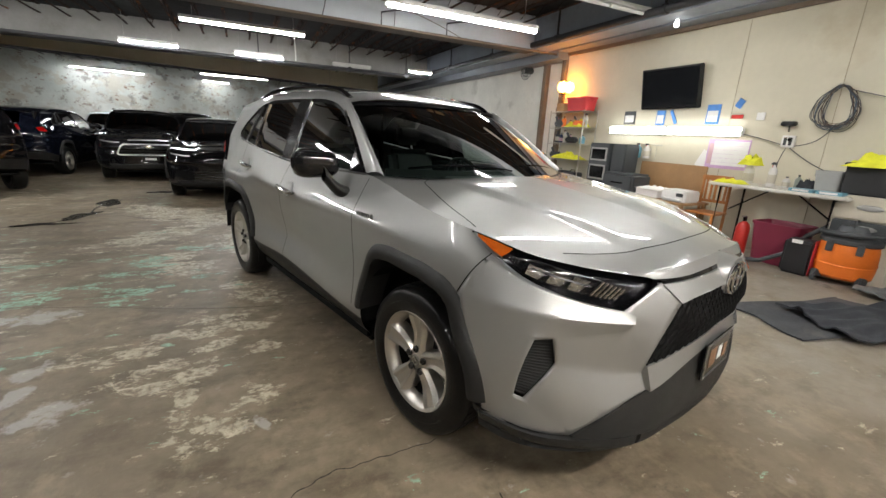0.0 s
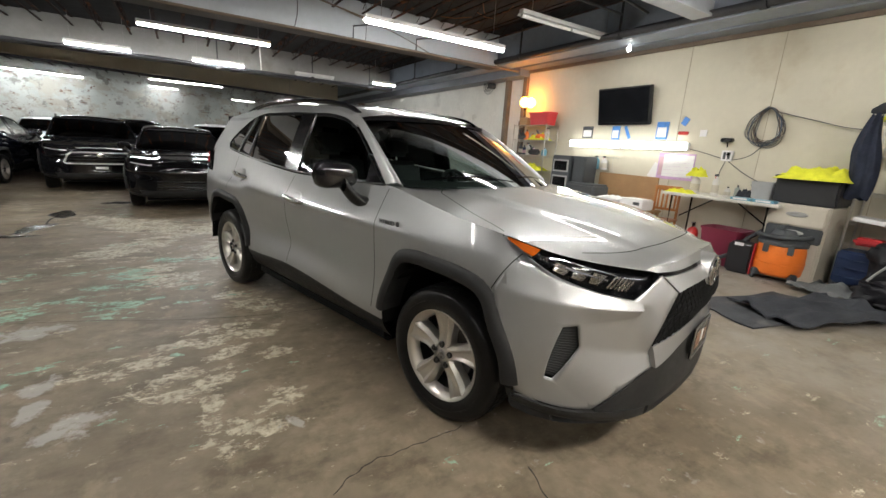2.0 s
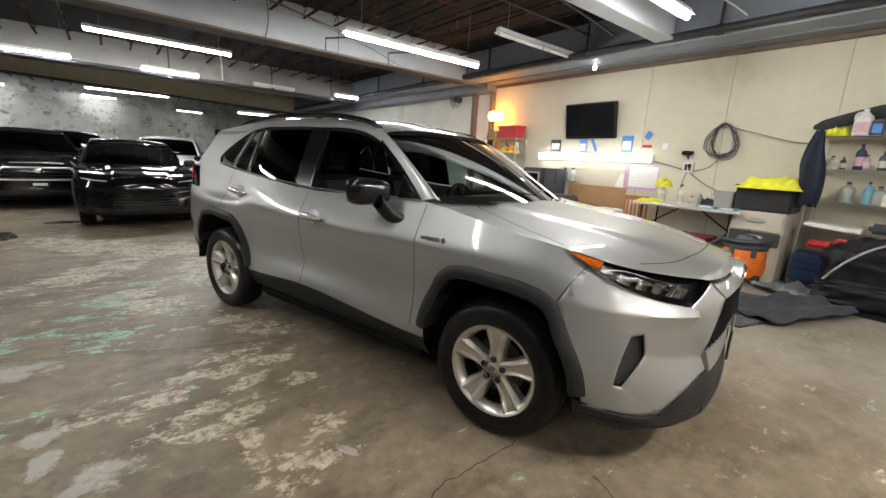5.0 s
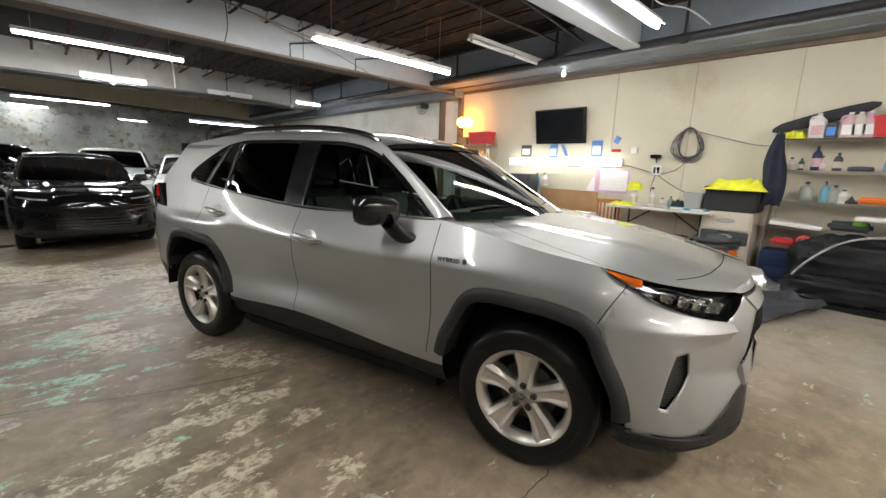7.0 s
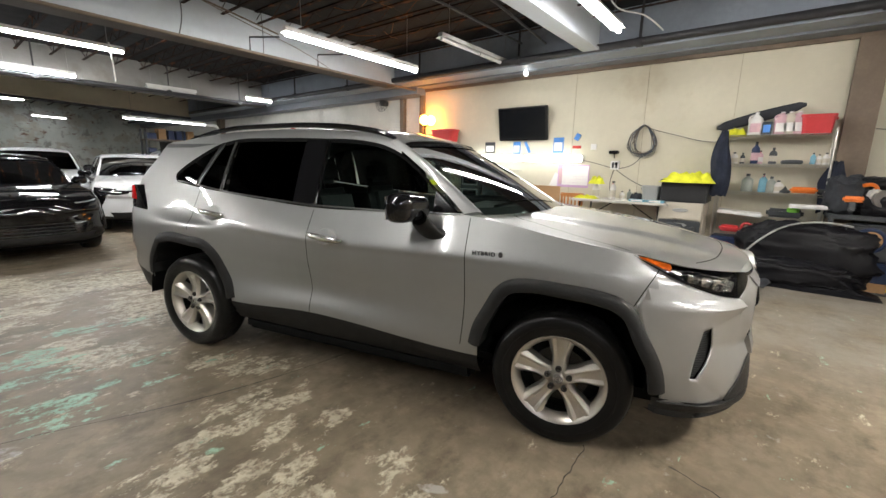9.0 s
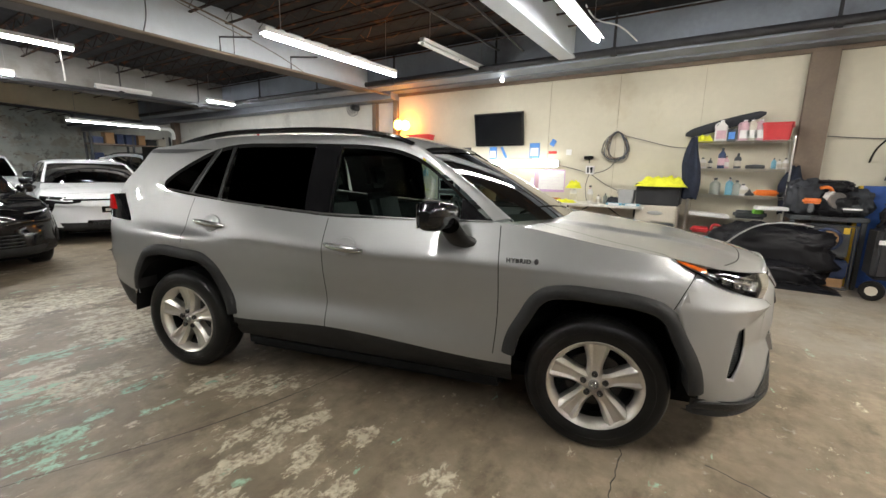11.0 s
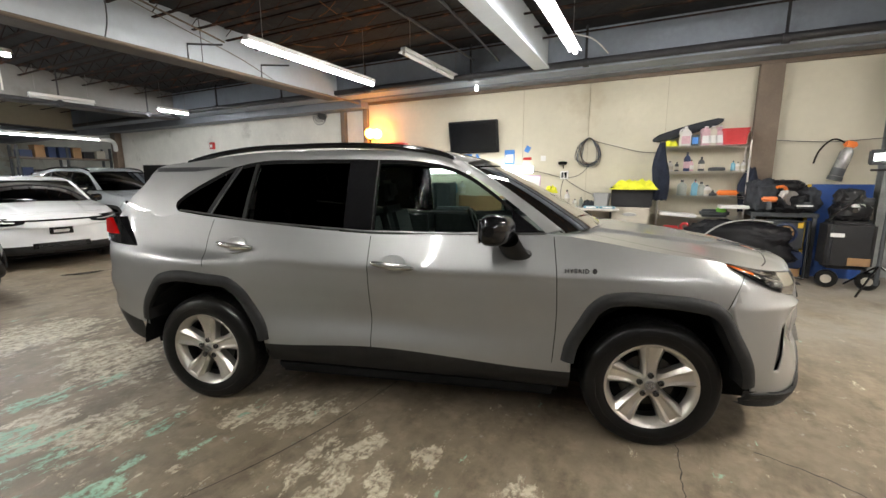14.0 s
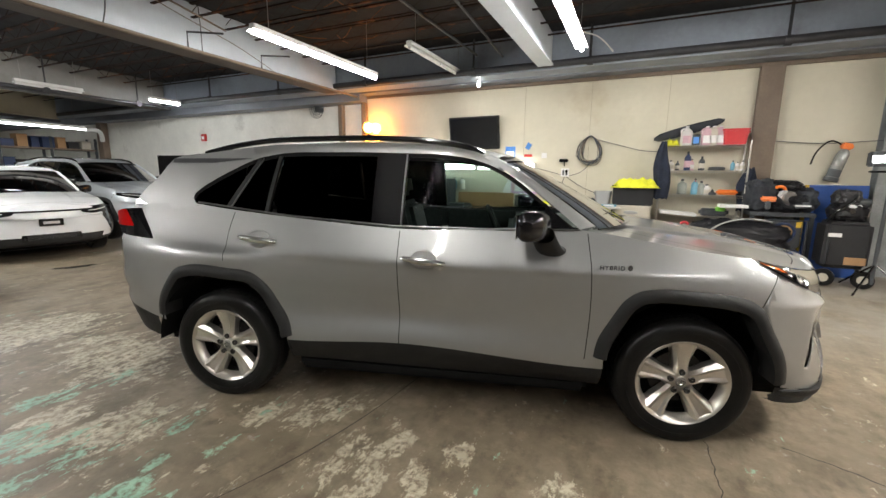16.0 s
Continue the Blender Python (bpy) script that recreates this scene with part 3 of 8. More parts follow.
def ragged_line(pts, w, seed):
    P = cr([(x, y, 0.0) for x, y in pts], 60)
    G = []
    for i, p in enumerate(P):
        d = P[min(i + 1, 59)] - P[max(i - 1, 0)]
        nn = np.array([-d[1], d[0], 0]) / np.linalg.norm(d)
        j = 0.02 * noise.noise(Vector((i * 0.21, seed, 0)))
        k = w * (0.5 + 0.5 * abs(noise.noise(Vector((i * 0.4, seed, 7)))) * 2)
        G.append([p + nn * (j - k) + (0, 0, 0.0012), p + nn * (j + k) + (0, 0, 0.0012)])
    return sheet(np.array(G))


def blot(x, y, a, b, yaw, seed, n=72):
    """A flat ragged patch."""
    bm = bmesh.new()
    ring = []
    for k in range(n):
        th = 2 * math.pi * k / n
        f = 0.7 + 0.5 * noise.noise(Vector((math.cos(th) * 1.3 + seed, math.sin(th) * 1.3, seed))) + 0.16 * noise.noise(Vector((math.cos(th) * 5, math.sin(th) * 5 + seed, 2)))
        f = max(0.12, f)
        ring.append(bm.verts.new((a * f * math.cos(th), b * f * math.sin(th), 0.0015)))
    bm.faces.new(ring)
    bmesh.ops.triangulate(bm, faces=bm.faces)
    return moved(bm, pose(x, y, 0, 0, 0, yaw))


for pts, w, s in (([(-7.0, 3.95), (-1.05, 3.75), (-0.32, 3.47), (0.6, 3.32), (2.5, 3.2)], 0.004, 1.0), ([(0.06, 1.45), (0.23, 1.54), (0.42, 1.55), (0.75, 1.56)], 0.004, 2.0), ([(0.86, 1.2), (0.80, 1.0), (0.70, 0.82), (0.2, 0.4)], 0.005, 3.0), ([(-2.6, 6.85), (-2.1, 7.2), (-2.06, 8.2), (-1.9, 8.8)], 0.02, 4.0)):
    structure("floor_crack", ragged_line(pts, w, s), M["crack"], "dark crack running across the concrete floor", "crack", 0)
for k, (x, y, a, b, yaw) in enumerate(((-2.0, 8.5, 0.22, 0.45, 10), (-2.1, 7.4, 0.18, 0.40, -20), (-1.45, 9.7, 0.40, 0.16, 0), (-2.35, 6.9, 0.45, 0.12, 5), (1.5, 9.6, 0.35, 0.12, -15))):
    structure("floor_stain", blot(x, y, a, b, yaw, 3.1 * k + 1), M["damp"], "dark damp stain on the concrete floor", "stain", 0)
# ---- the cars ----
# local frame of a car: x ahead from the front axle, y to its left, z up from the ground. Half sections are written as (x, half width, z).
ROW_Z = [
    [(0.85, 0, 0.262), (0.835, 0.3, 0.262), (0.79, 0.55, 0.265), (0.69, 0.69, 0.272), (0.59, 0.79, 0.285), (0.46, 0.85, 0.30), (0, 0.88, 0.28), (-0.52, 0.84, 0.275), (-1.55, 0.84, 0.285), (-2.25, 0.84, 0.285), (-2.62, 0.875, 0.29), (-3.1, 0.855, 0.335), (-3.40, 0.775, 0.41), (-3.53, 0.45, 0.44), (-3.55, 0, 0.44)],
    [(0.92, 0, 0.33), (0.90, 0.3, 0.33), (0.845, 0.55, 0.33), (0.745, 0.71, 0.335), (0.64, 0.83, 0.35), (0.46, 0.905, 0.37), (0, 0.92, 0.40), (-0.52, 0.92, 0.40), (-1.55, 0.915, 0.455), (-2.25, 0.905, 0.42), (-2.62, 0.91, 0.44), (-3.1, 0.888, 0.485), (-3.45, 0.80, 0.585), (-3.61, 0.45, 0.605), (-3.64, 0, 0.605)],
    [(0.90, 0, 0.56), (0.89, 0.3, 0.56), (0.845, 0.50, 0.565), (0.755, 0.69, 0.57), (0.64, 0.81, 0.575), (0.46, 0.91, 0.59), (0, 0.925, 0.60), (-0.52, 0.915, 0.58), (-1.55, 0.878, 0.60), (-2.25, 0.884, 0.60), (-2.62, 0.915, 0.63), (-3.1, 0.90, 0.64), (-3.46, 0.79, 0.66), (-3.61, 0.45, 0.67), (-3.64, 0, 0.67)],
    [(0.91, 0, 0.68), (0.90, 0.3, 0.69), (0.795, 0.545, 0.712), (0.71, 0.68, 0.708), (0.604, 0.802, 0.715), (0.425, 0.90, 0.735), (0, 0.93, 0.70), (-0.52, 0.915, 0.69), (-1.55, 0.893, 0.71), (-2.25, 0.888, 0.72), (-2.62, 0.918, 0.735), (-3.1, 0.90, 0.74), (-3.475, 0.80, 0.745), (-3.595, 0.45, 0.745), (-3.625, 0, 0.745)],
    [(0.93, 0, 0.72), (0.915, 0.3, 0.73), (0.815, 0.56, 0.75), (0.73, 0.70, 0.745), (0.615, 0.815, 0.755), (0.42, 0.90, 0.78), (0, 0.932, 0.80), (-0.52, 0.92, 0.80), (-1.55, 0.91, 0.80), (-2.25, 0.895, 0.82), (-2.62, 0.92, 0.84), (-3.1, 0.895, 0.84), (-3.465, 0.795, 0.85), (-3.57, 0.45, 0.85), (-3.60, 0, 0.85)],
    [(0.925, 0, 0.79), (0.905, 0.3, 0.795), (0.805, 0.555, 0.79), (0.71, 0.695, 0.80), (0.59, 0.805, 0.82), (0.40, 0.89, 0.86), (0, 0.928, 0.885), (-0.52, 0.921, 0.89), (-1.55, 0.915, 0.89), (-2.25, 0.895, 0.915), (-2.62, 0.915, 0.93), (-3.1, 0.885, 0.94), (-3.475, 0.785, 0.95), (-3.585, 0.45, 0.95), (-3.60, 0, 0.95)],
    [(0.91, 0, 0.86), (0.885, 0.3, 0.86), (0.79, 0.54, 0.825), (0.685, 0.69, 0.86), (0.56, 0.785, 0.89), (0.38, 0.87, 0.93), (0, 0.912, 0.945), (-0.52, 0.91, 0.955), (-1.55, 0.908, 0.955), (-2.25, 0.882, 0.985), (-2.62, 0.86, 1.0), (-3.1, 0.84, 1.03), (-3.46, 0.765, 1.05), (-3.56, 0.45, 1.05), (-3.58, 0, 1.05)],
    [(0.86, 0, 0.955), (0.845, 0.3, 0.945), (0.765, 0.50, 0.915), (0.63, 0.66, 0.935), (0.48, 0.765, 0.965), (0.30, 0.835, 1.008), (0, 0.85, 1.05), (-0.52, 0.80, 1.128), (-1.55, 0.818, 1.112), (-2.25, 0.81, 1.162), (-2.62, 0.795, 1.195), (-3.0, 0.765, 1.23), (-3.38, 0.73, 1.215), (-3.47, 0.45, 1.21), (-3.50, 0, 1.21)],
]
SEG = [4, 4, 4, 4, 5, 10, 10, 14, 12, 8, 8, 6, 5, 5]
BELT = [(-0.5, 1.13), (-0.925, 1.118), (-1.61, 1.123), (-2.25, 1.165), (-2.49, 1.19), (-2.83, 1.227), (-3.2, 1.25)]


def along(pairs, x):
    p = sorted(pairs)
    return float(np.interp(x, [a for a, _ in p], [b for _, b in p]))


def glass_side(x, z):
    """Half width of the upper body side."""
    hb = along([(-0.4, 0.80), (-1.55, 0.818), (-2.25, 0.81), (-2.62, 0.79), (-3.0, 0.765), (-3.4, 0.735)], x)
    d = z - along(BELT, x)
    return hb - 0.30 * d - 0.22 * d * d


class Shell:
    """The lower body surface of a car: a wrap-round loft through its rows, with both halves."""

    def __init__(self):
        rows = np.array(ROW_Z)
        knots = np.concatenate([[0], np.cumsum(np.linalg.norm(np.diff(rows[3], axis=0), axis=1))])
        at = [0.0]
        for k, n in enumerate(SEG):
            at += list(np.linspace(knots[k], knots[k + 1], n + 1)[1:])
        self.cols = np.cumsum([0] + SEG)
        R = np.array([cr(r, 0, knots, at) for r in rows])
        nv = 6
        kz = np.arange(float(len(rows)))
        full = []
        for j in range(R.shape[1]):
            full.append(cr(R[:, j], 0, kz, np.linspace(0, len(rows) - 1, (len(rows) - 1) * nv + 1)))
        self.G = np.array(full).transpose(1, 0, 2)
        self.nv = nv
        me = sheet(self.G)
        me.verts.ensure_lookup_table()
        from mathutils.bvhtree import BVHTree
        self.tree = BVHTree.FromBMesh(me)
        me.free()

    def onto(self, p, d, off):
        """The place on the shell behind p along d, off metres proud."""
        d = Vector(d).normalized()
        hit = self.tree.ray_cast(Vector(p) - d * 0.6, d, 2.0)
        return (hit[0] - d * off) if hit[0] is not None else Vector(p)

    def patch(self, A, B, d, off, nu=24, nv=6):
        a, b = cr(A, nu), cr(B, nu)
        G = np.array([[self.onto(a[i] * (1 - k / nv) + b[i] * (k / nv), d, off) for k in range(nv + 1)] for i in range(nu)])
        return G


SHELL = Shell()


def both(G):
    """The grid of a half and its mirror."""
    G = np.array(G, float)
    R = G.copy()
    R[..., 1] *= -1
    return R, G


def wheel(parent, x, side, r=0.352, rim_r=0.235, steer=0.0, detail=True):
    """Tyre, five-spoke alloy rim, brake disc and nuts; its outer face looks along the side."""
    h = new("wheel")
    h.parent = parent
    h.matrix_basis = pose(x, side * 0.79, r - 0.014, 0, 0, (0 if side > 0 else 180) + steer)
    w = 0.11
    prof = [(rim_r - 0.008, -w + 0.015), (rim_r + 0.02, -w), (r - 0.05, -w - 0.004), (r - 0.018, -w + 0.012), (r - 0.004, -w + 0.04), (r, 0), (r - 0.004, w - 0.04), (r - 0.018, w - 0.012), (r - 0.03, w - 0.004), (r - 0.055, w + 0.003), (rim_r + 0.03, w), (rim_r + 0.012, w - 0.006), (rim_r - 0.008, w - 0.018)]
    bm = lathe(prof, 72, "y")
    for v in bm.verts:
        if v.co.z < -r + 0.015:
            v.co.z = -r + 0.015
    tyre = part("tyre", bm, M["rubber"], h, "", 30)
    part("sidewall_ridge", lathe([(rim_r + 0.045, w - 0.004), (rim_r + 0.047, w + 0.003), (rim_r + 0.052, w + 0.003), (rim_r + 0.054, w - 0.004)], 72, "y"), M["rubber"], tyre)
    if detail:
        bm = bmesh.new()
        for k in range(2, 59):
            a = math.pi + 2 * math.pi * k / 60
            for yy in (-0.042, 0.0, 0.042):
                b = box(-0.0125, 0.0125, yy - 0.018, yy + 0.018, r - 0.008, r + 0.0005 - abs(yy) * 0.03)
                join(bm, moved(b, Matrix.Rotation(a + yy * 2, 4, "Y")))
        part("tread", bm, M["rubber"], h, "", 0)
    # barrel in dark steel instead of alloy: shade between the spokes as colour
    rim = part("rim_barrel", lathe([(rim_r - 0.006, -w + 0.02), (rim_r - 0.03, -0.05), (rim_r - 0.035, 0.045)], 64, "y"), M["disc"], h, "inner barrel coloured dark for the shade behind the spokes")
    rim = part("rim", lathe([(rim_r - 0.036, 0.04), (rim_r - 0.034, 0.06), (rim_r - 0.022, 0.082), (rim_r - 0.012, 0.095), (rim_r, 0.101), (rim_r + 0.004, 0.095)], 64, "y"), M["alloy"], h, "bright machined alloy rim")
    bm = bmesh.new()
    for k in range(5):
        # one broad spoke: narrow at the hub, flared to the rim, with a shallow groove
        rows = []
        for i in range(11):
            t = i / 10
            rad = 0.045 + (rim_r - 0.062) * t
            wd = 0.035 - 0.004 * math.sin(math.pi * min(1, 1.6 * t)) + 0.026 * t**1.8
            yy = 0.080 - 0.012 * math.sin(math.pi * min(1, t * 1.1)) + 0.014 * t
            dip = 0.009 * min(1.0, 2.2 * t)
            rows.append([(-wd * 1.20, yy - 0.065, rad), (-wd * 1.12, yy - 0.020, rad), (-wd, yy - 0.012, rad), (-wd * 0.74, yy + 0.001, rad), (-wd * 0.64, yy + 0.002, rad), (-wd * 0.34, yy + 0.002 - dip, rad), (wd * 0.34, yy + 0.002 - dip, rad), (wd * 0.64, yy + 0.002, rad), (wd * 0.74, yy + 0.001, rad), (wd, yy - 0.012, rad), (wd * 1.12, yy - 0.020, rad), (wd * 1.20, yy - 0.065, rad)])
        join(bm, moved(sheet(np.array(rows)), Matrix.Rotation(2 * math.pi * k / 5, 4, "Y")))
    part("spokes", bm, M["alloy"], h, "five broad bevelled alloy spokes", 22)
    part("hub", lathe([(0.001, 0.078), (0.028, 0.078), (0.033, 0.074), (0.06, 0.070), (0.07, 0.055), (0.07, 0.02)], 32, "y"), M["alloy"], h)
    part("centre_cap", lathe([(0.001, 0.083), (0.024, 0.082), (0.029, 0.076)], 24, "y"), M["steel"], h, "dark chrome centre cap with oval emblem")
    bm = bmesh.new()
    for rr in ((0.019, 0.011), (0.008, 0.015)):
        ring = [(rr[0] * math.cos(a), 0.084, rr[1] * math.sin(a)) for a in np.linspace(0, 2 * math.pi, 25)]
        pipe(ring, 0.0022, 6, bm)
    part("emblem", bm, M["chrome"], h)
    for k in range(5):
        a = 2 * math.pi * k / 5
        part("wheel_nut", moved(lathe([(0.001, 0.084), (0.011, 0.090), (0.016, 0.085), (0.018, 0.05)], 12, "y"), Matrix.Translation((0.056 * math.sin(a), 0, 0.056 * math.cos(a)))), M["disc"], h)
    part("brake_disc", lathe([(0.05, 0.01), (0.145, 0.01), (0.145, -0.01)], 40, "y"), M["disc"], h)
    part("backing", lathe([(0.001, -0.02), (rim_r - 0.03, -0.02)], 40, "y"), M["dark"], h)
    return h


def arch_outline(front):
    if front:
        out = [(-0.475, 0.47), (-0.459, 0.554), (-0.393, 0.693), (-0.332, 0.797), (-0.269, 0.844), (-0.184, 0.862), (0, 0.860), (0.165, 0.846), (0.261, 0.822), (0.318, 0.78), (0.383, 0.661), (0.459, 0.505), (0.475, 0.40)]
    else:
        out = [(-0.46, 0.53), (-0.45, 0.601), (-0.365, 0.754), (-0.293, 0.834), (-0.21, 0.862), (0.075, 0.859), (0.241, 0.833), (0.325, 0.763), (0.40, 0.64), (0.464, 0.519), (0.478, 0.45)]
    return out


def inside(poly, x, z):
    n, c = len(poly), False
    for i in range(n):
        (x0, z0), (x1, z1) = poly[i], poly[(i + 1) % n]
        if (z0 > z) != (z1 > z) and x < (x1 - x0) * (z - z0) / (z1 - z0) + x0:
            c = not c
    return c


def inset(front, d, n=40):
    """The arch outline moved inwards by d."""
    P = cr([(a, 0, b) for a, b in arch_outline(front)], n)[:, [0, 2]]
    out = []
    for i in range(n):
        t = P[min(i + 1, n - 1)] - P[max(i - 1, 0)]
        t = t / np.linalg.norm(t)
        out.append(P[i] + d * np.array([t[1], -t[0]]))
    return P, np.array(out)


def arch_cladding(x0, front):
    """Black wheel arch trim: a band along the opening, a little proud of the body, with a folded inner lip."""
    P, Q = inset(front, 0.072)
    G = []
    for p, q in zip(P, Q):
        row = []
        for k in range(5):
            w = q * (1 - k / 4) + p * (k / 4)
            y = SHELL.onto((x0 + w[0], 1.2, w[1]), (0, -1, 0), 0.0).y + (0.016, 0.022, 0.020, 0.014, -0.004)[k]
            row.append((x0 + w[0], y, w[1]))
        c = np.array([x0 + q[0], row[0][1], q[1]])
        G.append([tuple(c + np.array([0, -0.14, 0])), tuple(c + np.array([0, -0.02, 0]))] + row)
    return G


def strip(points, d, width, off, n=40, up=(0, 0, 1)):
    """A narrow band on the shell along a line (a seam or trim)."""
    P = cr(points, n)
    G = []
    for i, p in enumerate(P):
        t = Vector(P[min(i + 1, n - 1)] - P[max(i - 1, 0)]).normalized()
        s = t.cross(Vector(d)).normalized() * width / 2
        G.append([SHELL.onto(Vector(p) - s, d, off), SHELL.onto(Vector(p) + s, d, off)])
    return G


def upper(points, lift=0.0):
    """Side-view points (x, z) put onto the upper body side."""
    return [(x, glass_side(x, z) + lift, z) for x, z in points]


WIN_TOP = [(-0.60, 1.142), (-0.675, 1.20), (-0.854, 1.345), (-1.018, 1.452), (-1.15, 1.50), (-1.283, 1.523), (-1.606, 1.538), (-1.98, 1.543), (-2.42, 1.522), (-2.52, 1.498), (-2.66, 1.434), (-2.79, 1.365), (-2.87, 1.315), (-2.915, 1.27), (-2.90, 1.236)]
ROOF_Z = [(-0.88, 1.527), (-0.97, 1.562), (-1.2, 1.617), (-1.7, 1.650), (-2.2, 1.646), (-2.7, 1.616), (-3.1, 1.568), (-3.28, 1.54)]
CANT = [(-1.04, 1.508), (-1.15, 1.55), (-1.283, 1.578), (-1.606, 1.602), (-1.98, 1.606), (-2.42, 1.592), (-2.7, 1.566), (-3.0, 1.528), (-3.2, 1.50)]


def window_patch(x0, x1, lift, inset=0.0, n=20, nv=8):
    """Pane between the belt and the window head from x0 to x1."""
    top = cr([(x, 0, z) for x, z in WIN_TOP], 200)
    G = []
    for x in np.linspace(x0, x1, n):
        zt = float(np.interp(-x, -top[:, 0], top[:, 2])) - inset
        zb = along(BELT, x) + 0.004 + inset
        zt = max(zt, zb + 0.002)
        G.append([(x, glass_side(x, zb + (zt - zb) * k / nv) + lift, zb + (zt - zb) * k / nv) for k in range(nv + 1)])
    return np.array(G)


def car(name, label, m, paint, hero=False, front="hero", scale=(1, 1, 1), rails=True, tail=True):
    """A crossover built on the shared shell; parts differ by its front."""
    t = thing(name, label, "car", m @ Matrix.Diagonal((*scale, 1)))
    P = M[paint]
    G, cols, nv = SHELL.G, SHELL.cols, SHELL.nv
    top = nv * (len(ROW_Z) - 1)

    polys = []
    for xa, fr in ((0.0, True), (-2.69, False)):
        _, Q = inset(fr, 0.045)
        polys.append([(xa + q[0], q[1]) for q in Q] + [(xa + Q[-1][0] - 0.01, 0.0), (xa + Q[0][0] + 0.01, 0.0)])

    def arch(i, j):
        c = (G[i][j] + G[i + 1][j + 1]) / 2
        return c[1] > 0.5 and any(inside(q, c[0], c[2]) for q in polys)

    def nose(i, j):
        """Cells of the shell that the separate front bumper and lamps replace."""
        c = (G[i][j] + G[i + 1][j + 1]) / 2
        if front != "hero":
            return False
        if c[2] > 1.012 - (c[0] - 0.285) * 0.435:
            return c[0] > 0.30
        return c[0] > 0.336 + max(0, c[2] - 0.79) * 0.48

    fd, rd, rr = cols[7], cols[8], cols[10]
    zones = {
        "front_body": lambda i, j: i >= nv and not arch(i, j) and j < fd and not nose(i, j),
        "rear_body": lambda i, j: i >= nv and not arch(i, j) and j >= rr,
        "front_door": lambda i, j: i >= nv and not arch(i, j) and fd <= j < rd,
        "rear_door": lambda i, j: i >= nv and not arch(i, j) and rd <= j < rr,
        "lower_cladding": lambda i, j: i < nv and not arch(i, j) and not (-3.13 < G[i][j][0] < -2.3 and G[i][j][1] > 0.5),
    }
    for zone, keep in zones.items():
        if "door" in zone or (zone == "front_body" and front == "hero"):
            for S in both(G):
                bm = sheet(S, keep=keep)
                bmesh.ops.delete(bm, geom=[v for v in bm.verts if not v.link_faces], context="VERTS")
                part("front_wing" if zone == "front_body" else zone, bm, P, t, "", 60)
        else:
            bm = bmesh.new()
            for S in both(G):
                sheet(S, bm, keep)
            bmesh.ops.delete(bm, geom=[v for v in bm.verts if not v.link_faces], context="VERTS")
            bmesh.ops.remove_doubles(bm, verts=bm.verts, dist=0.0005)
            part(zone, bm, M["plastic"] if zone == "lower_cladding" else P, t, "" if "body" in zone else "grained black plastic cladding", 60)
    # underside and inner arches
    part("underside", box(-2.22, -0.47, -0.835, 0.835, 0.20, 0.30, 0.03, 2), M["dark"], t, "", 0)
    part("engine_tray", box(-0.47, 0.70, -0.62, 0.62, 0.20, 0.26), M["dark"], t, "", 0)
    part("rear_tray", box(-3.05, -2.2, -0.50, 0.50, 0.30, 0.36), M["dark"], t, "", 0)
    for xa in (0.0, -2.69):
        for s in (-1, 1):
            bm = bmesh.new()
            A = [(xa + 0.455 * math.cos(a), s * yy, 0.345 + 0.455 * math.sin(a)) for yy in (0.9, 0.5) for a in np.linspace(0.02, math.pi - 0.02, 24)]
            sheet(np.array(A).reshape(2, 24, 3), bm)
            Bc = [(xa + r * math.cos(a), s * 0.52, 0.345 + r * math.sin(a)) for r in (0.01, 0.455) for a in np.linspace(0.0, math.pi, 24)]
            sheet(np.array(Bc).reshape(2, 24, 3), bm)
            part("wheel_housing", bm, M["dark"], t)
    # hood
    hood = []
    kn = cols[7]
    edge = G[top][: kn + 1]
    for j in range(kn + 1):
        p = edge[j]
        f = (0.86 - p[0]) / (0.86 + 0.52)
        xc = 0.86 - (0.86 + 0.12) * f
        zc = along([(0.9, 0.94), (0.84, 0.963), (0.75, 0.985), (0.6, 1.018), (0.4, 1.055), (0.1, 1.10), (-0.12, 1.128), (-0.3, 1.14)], xc)
        row = []
        for k in range(41):
            s = k / 40
            z = p[2] + (zc - p[2]) * (1 - (1 - s) ** 2.4)
            hh = p[1] * (1 - s)
            e = max(0.0, min(1.0, (0.40 + 0.12 * f - hh) / 0.055))
            z += 0.016 * e * e * (3 - 2 * e) * min(1, f * 3)
            row.append((p[0] + (xc - p[0]) * s**1.2, hh, z))
        hood.append(row)
    bm = bmesh.new()
    for S in both(hood):
        sheet(S, bm)
    bmesh.ops.remove_doubles(bm, verts=bm.verts, dist=0.0008)
    part("hood", bm, P, t, "", 60)
    from mathutils.bvhtree import BVHTree
    hb = sheet(np.array(hood))
    over = BVHTree.FromBMesh(hb)
    hb.free()
    lines = [[(0.27, 0.815), (0.16, 0.785), (0.0, 0.735), (-0.22, 0.655), (-0.30, 0.62), (-0.345, 0.56)], [(0.56, 0.655), (0.66, 0.49), (0.73, 0.27), (0.755, 0.001)]]
    for line in lines:
        L = cr([(x, h, 0) for x, h in line], 30)
        S = []
        for i, p in enumerate(L):
            d = L[min(i + 1, 29)] - L[max(i - 1, 0)]
            nn = np.array([d[1], -d[0], 0]) / np.linalg.norm(d) * 0.0025
            pair = []
            for q in (p - nn, p + nn):
                hit = over.ray_cast(Vector((q[0], max(0.001, q[1]), 2)), Vector((0, 0, -1)))
                pair.append((q[0], q[1], (hit[0].z if hit[0] is not None else 1.0) + 0.0012))
            S.append(pair)
        for W in both(S):
            part("panel_seam", sheet(W), M["dark"], t)
    # roof
    def roof_grid(x0, x1, n):
        g = []
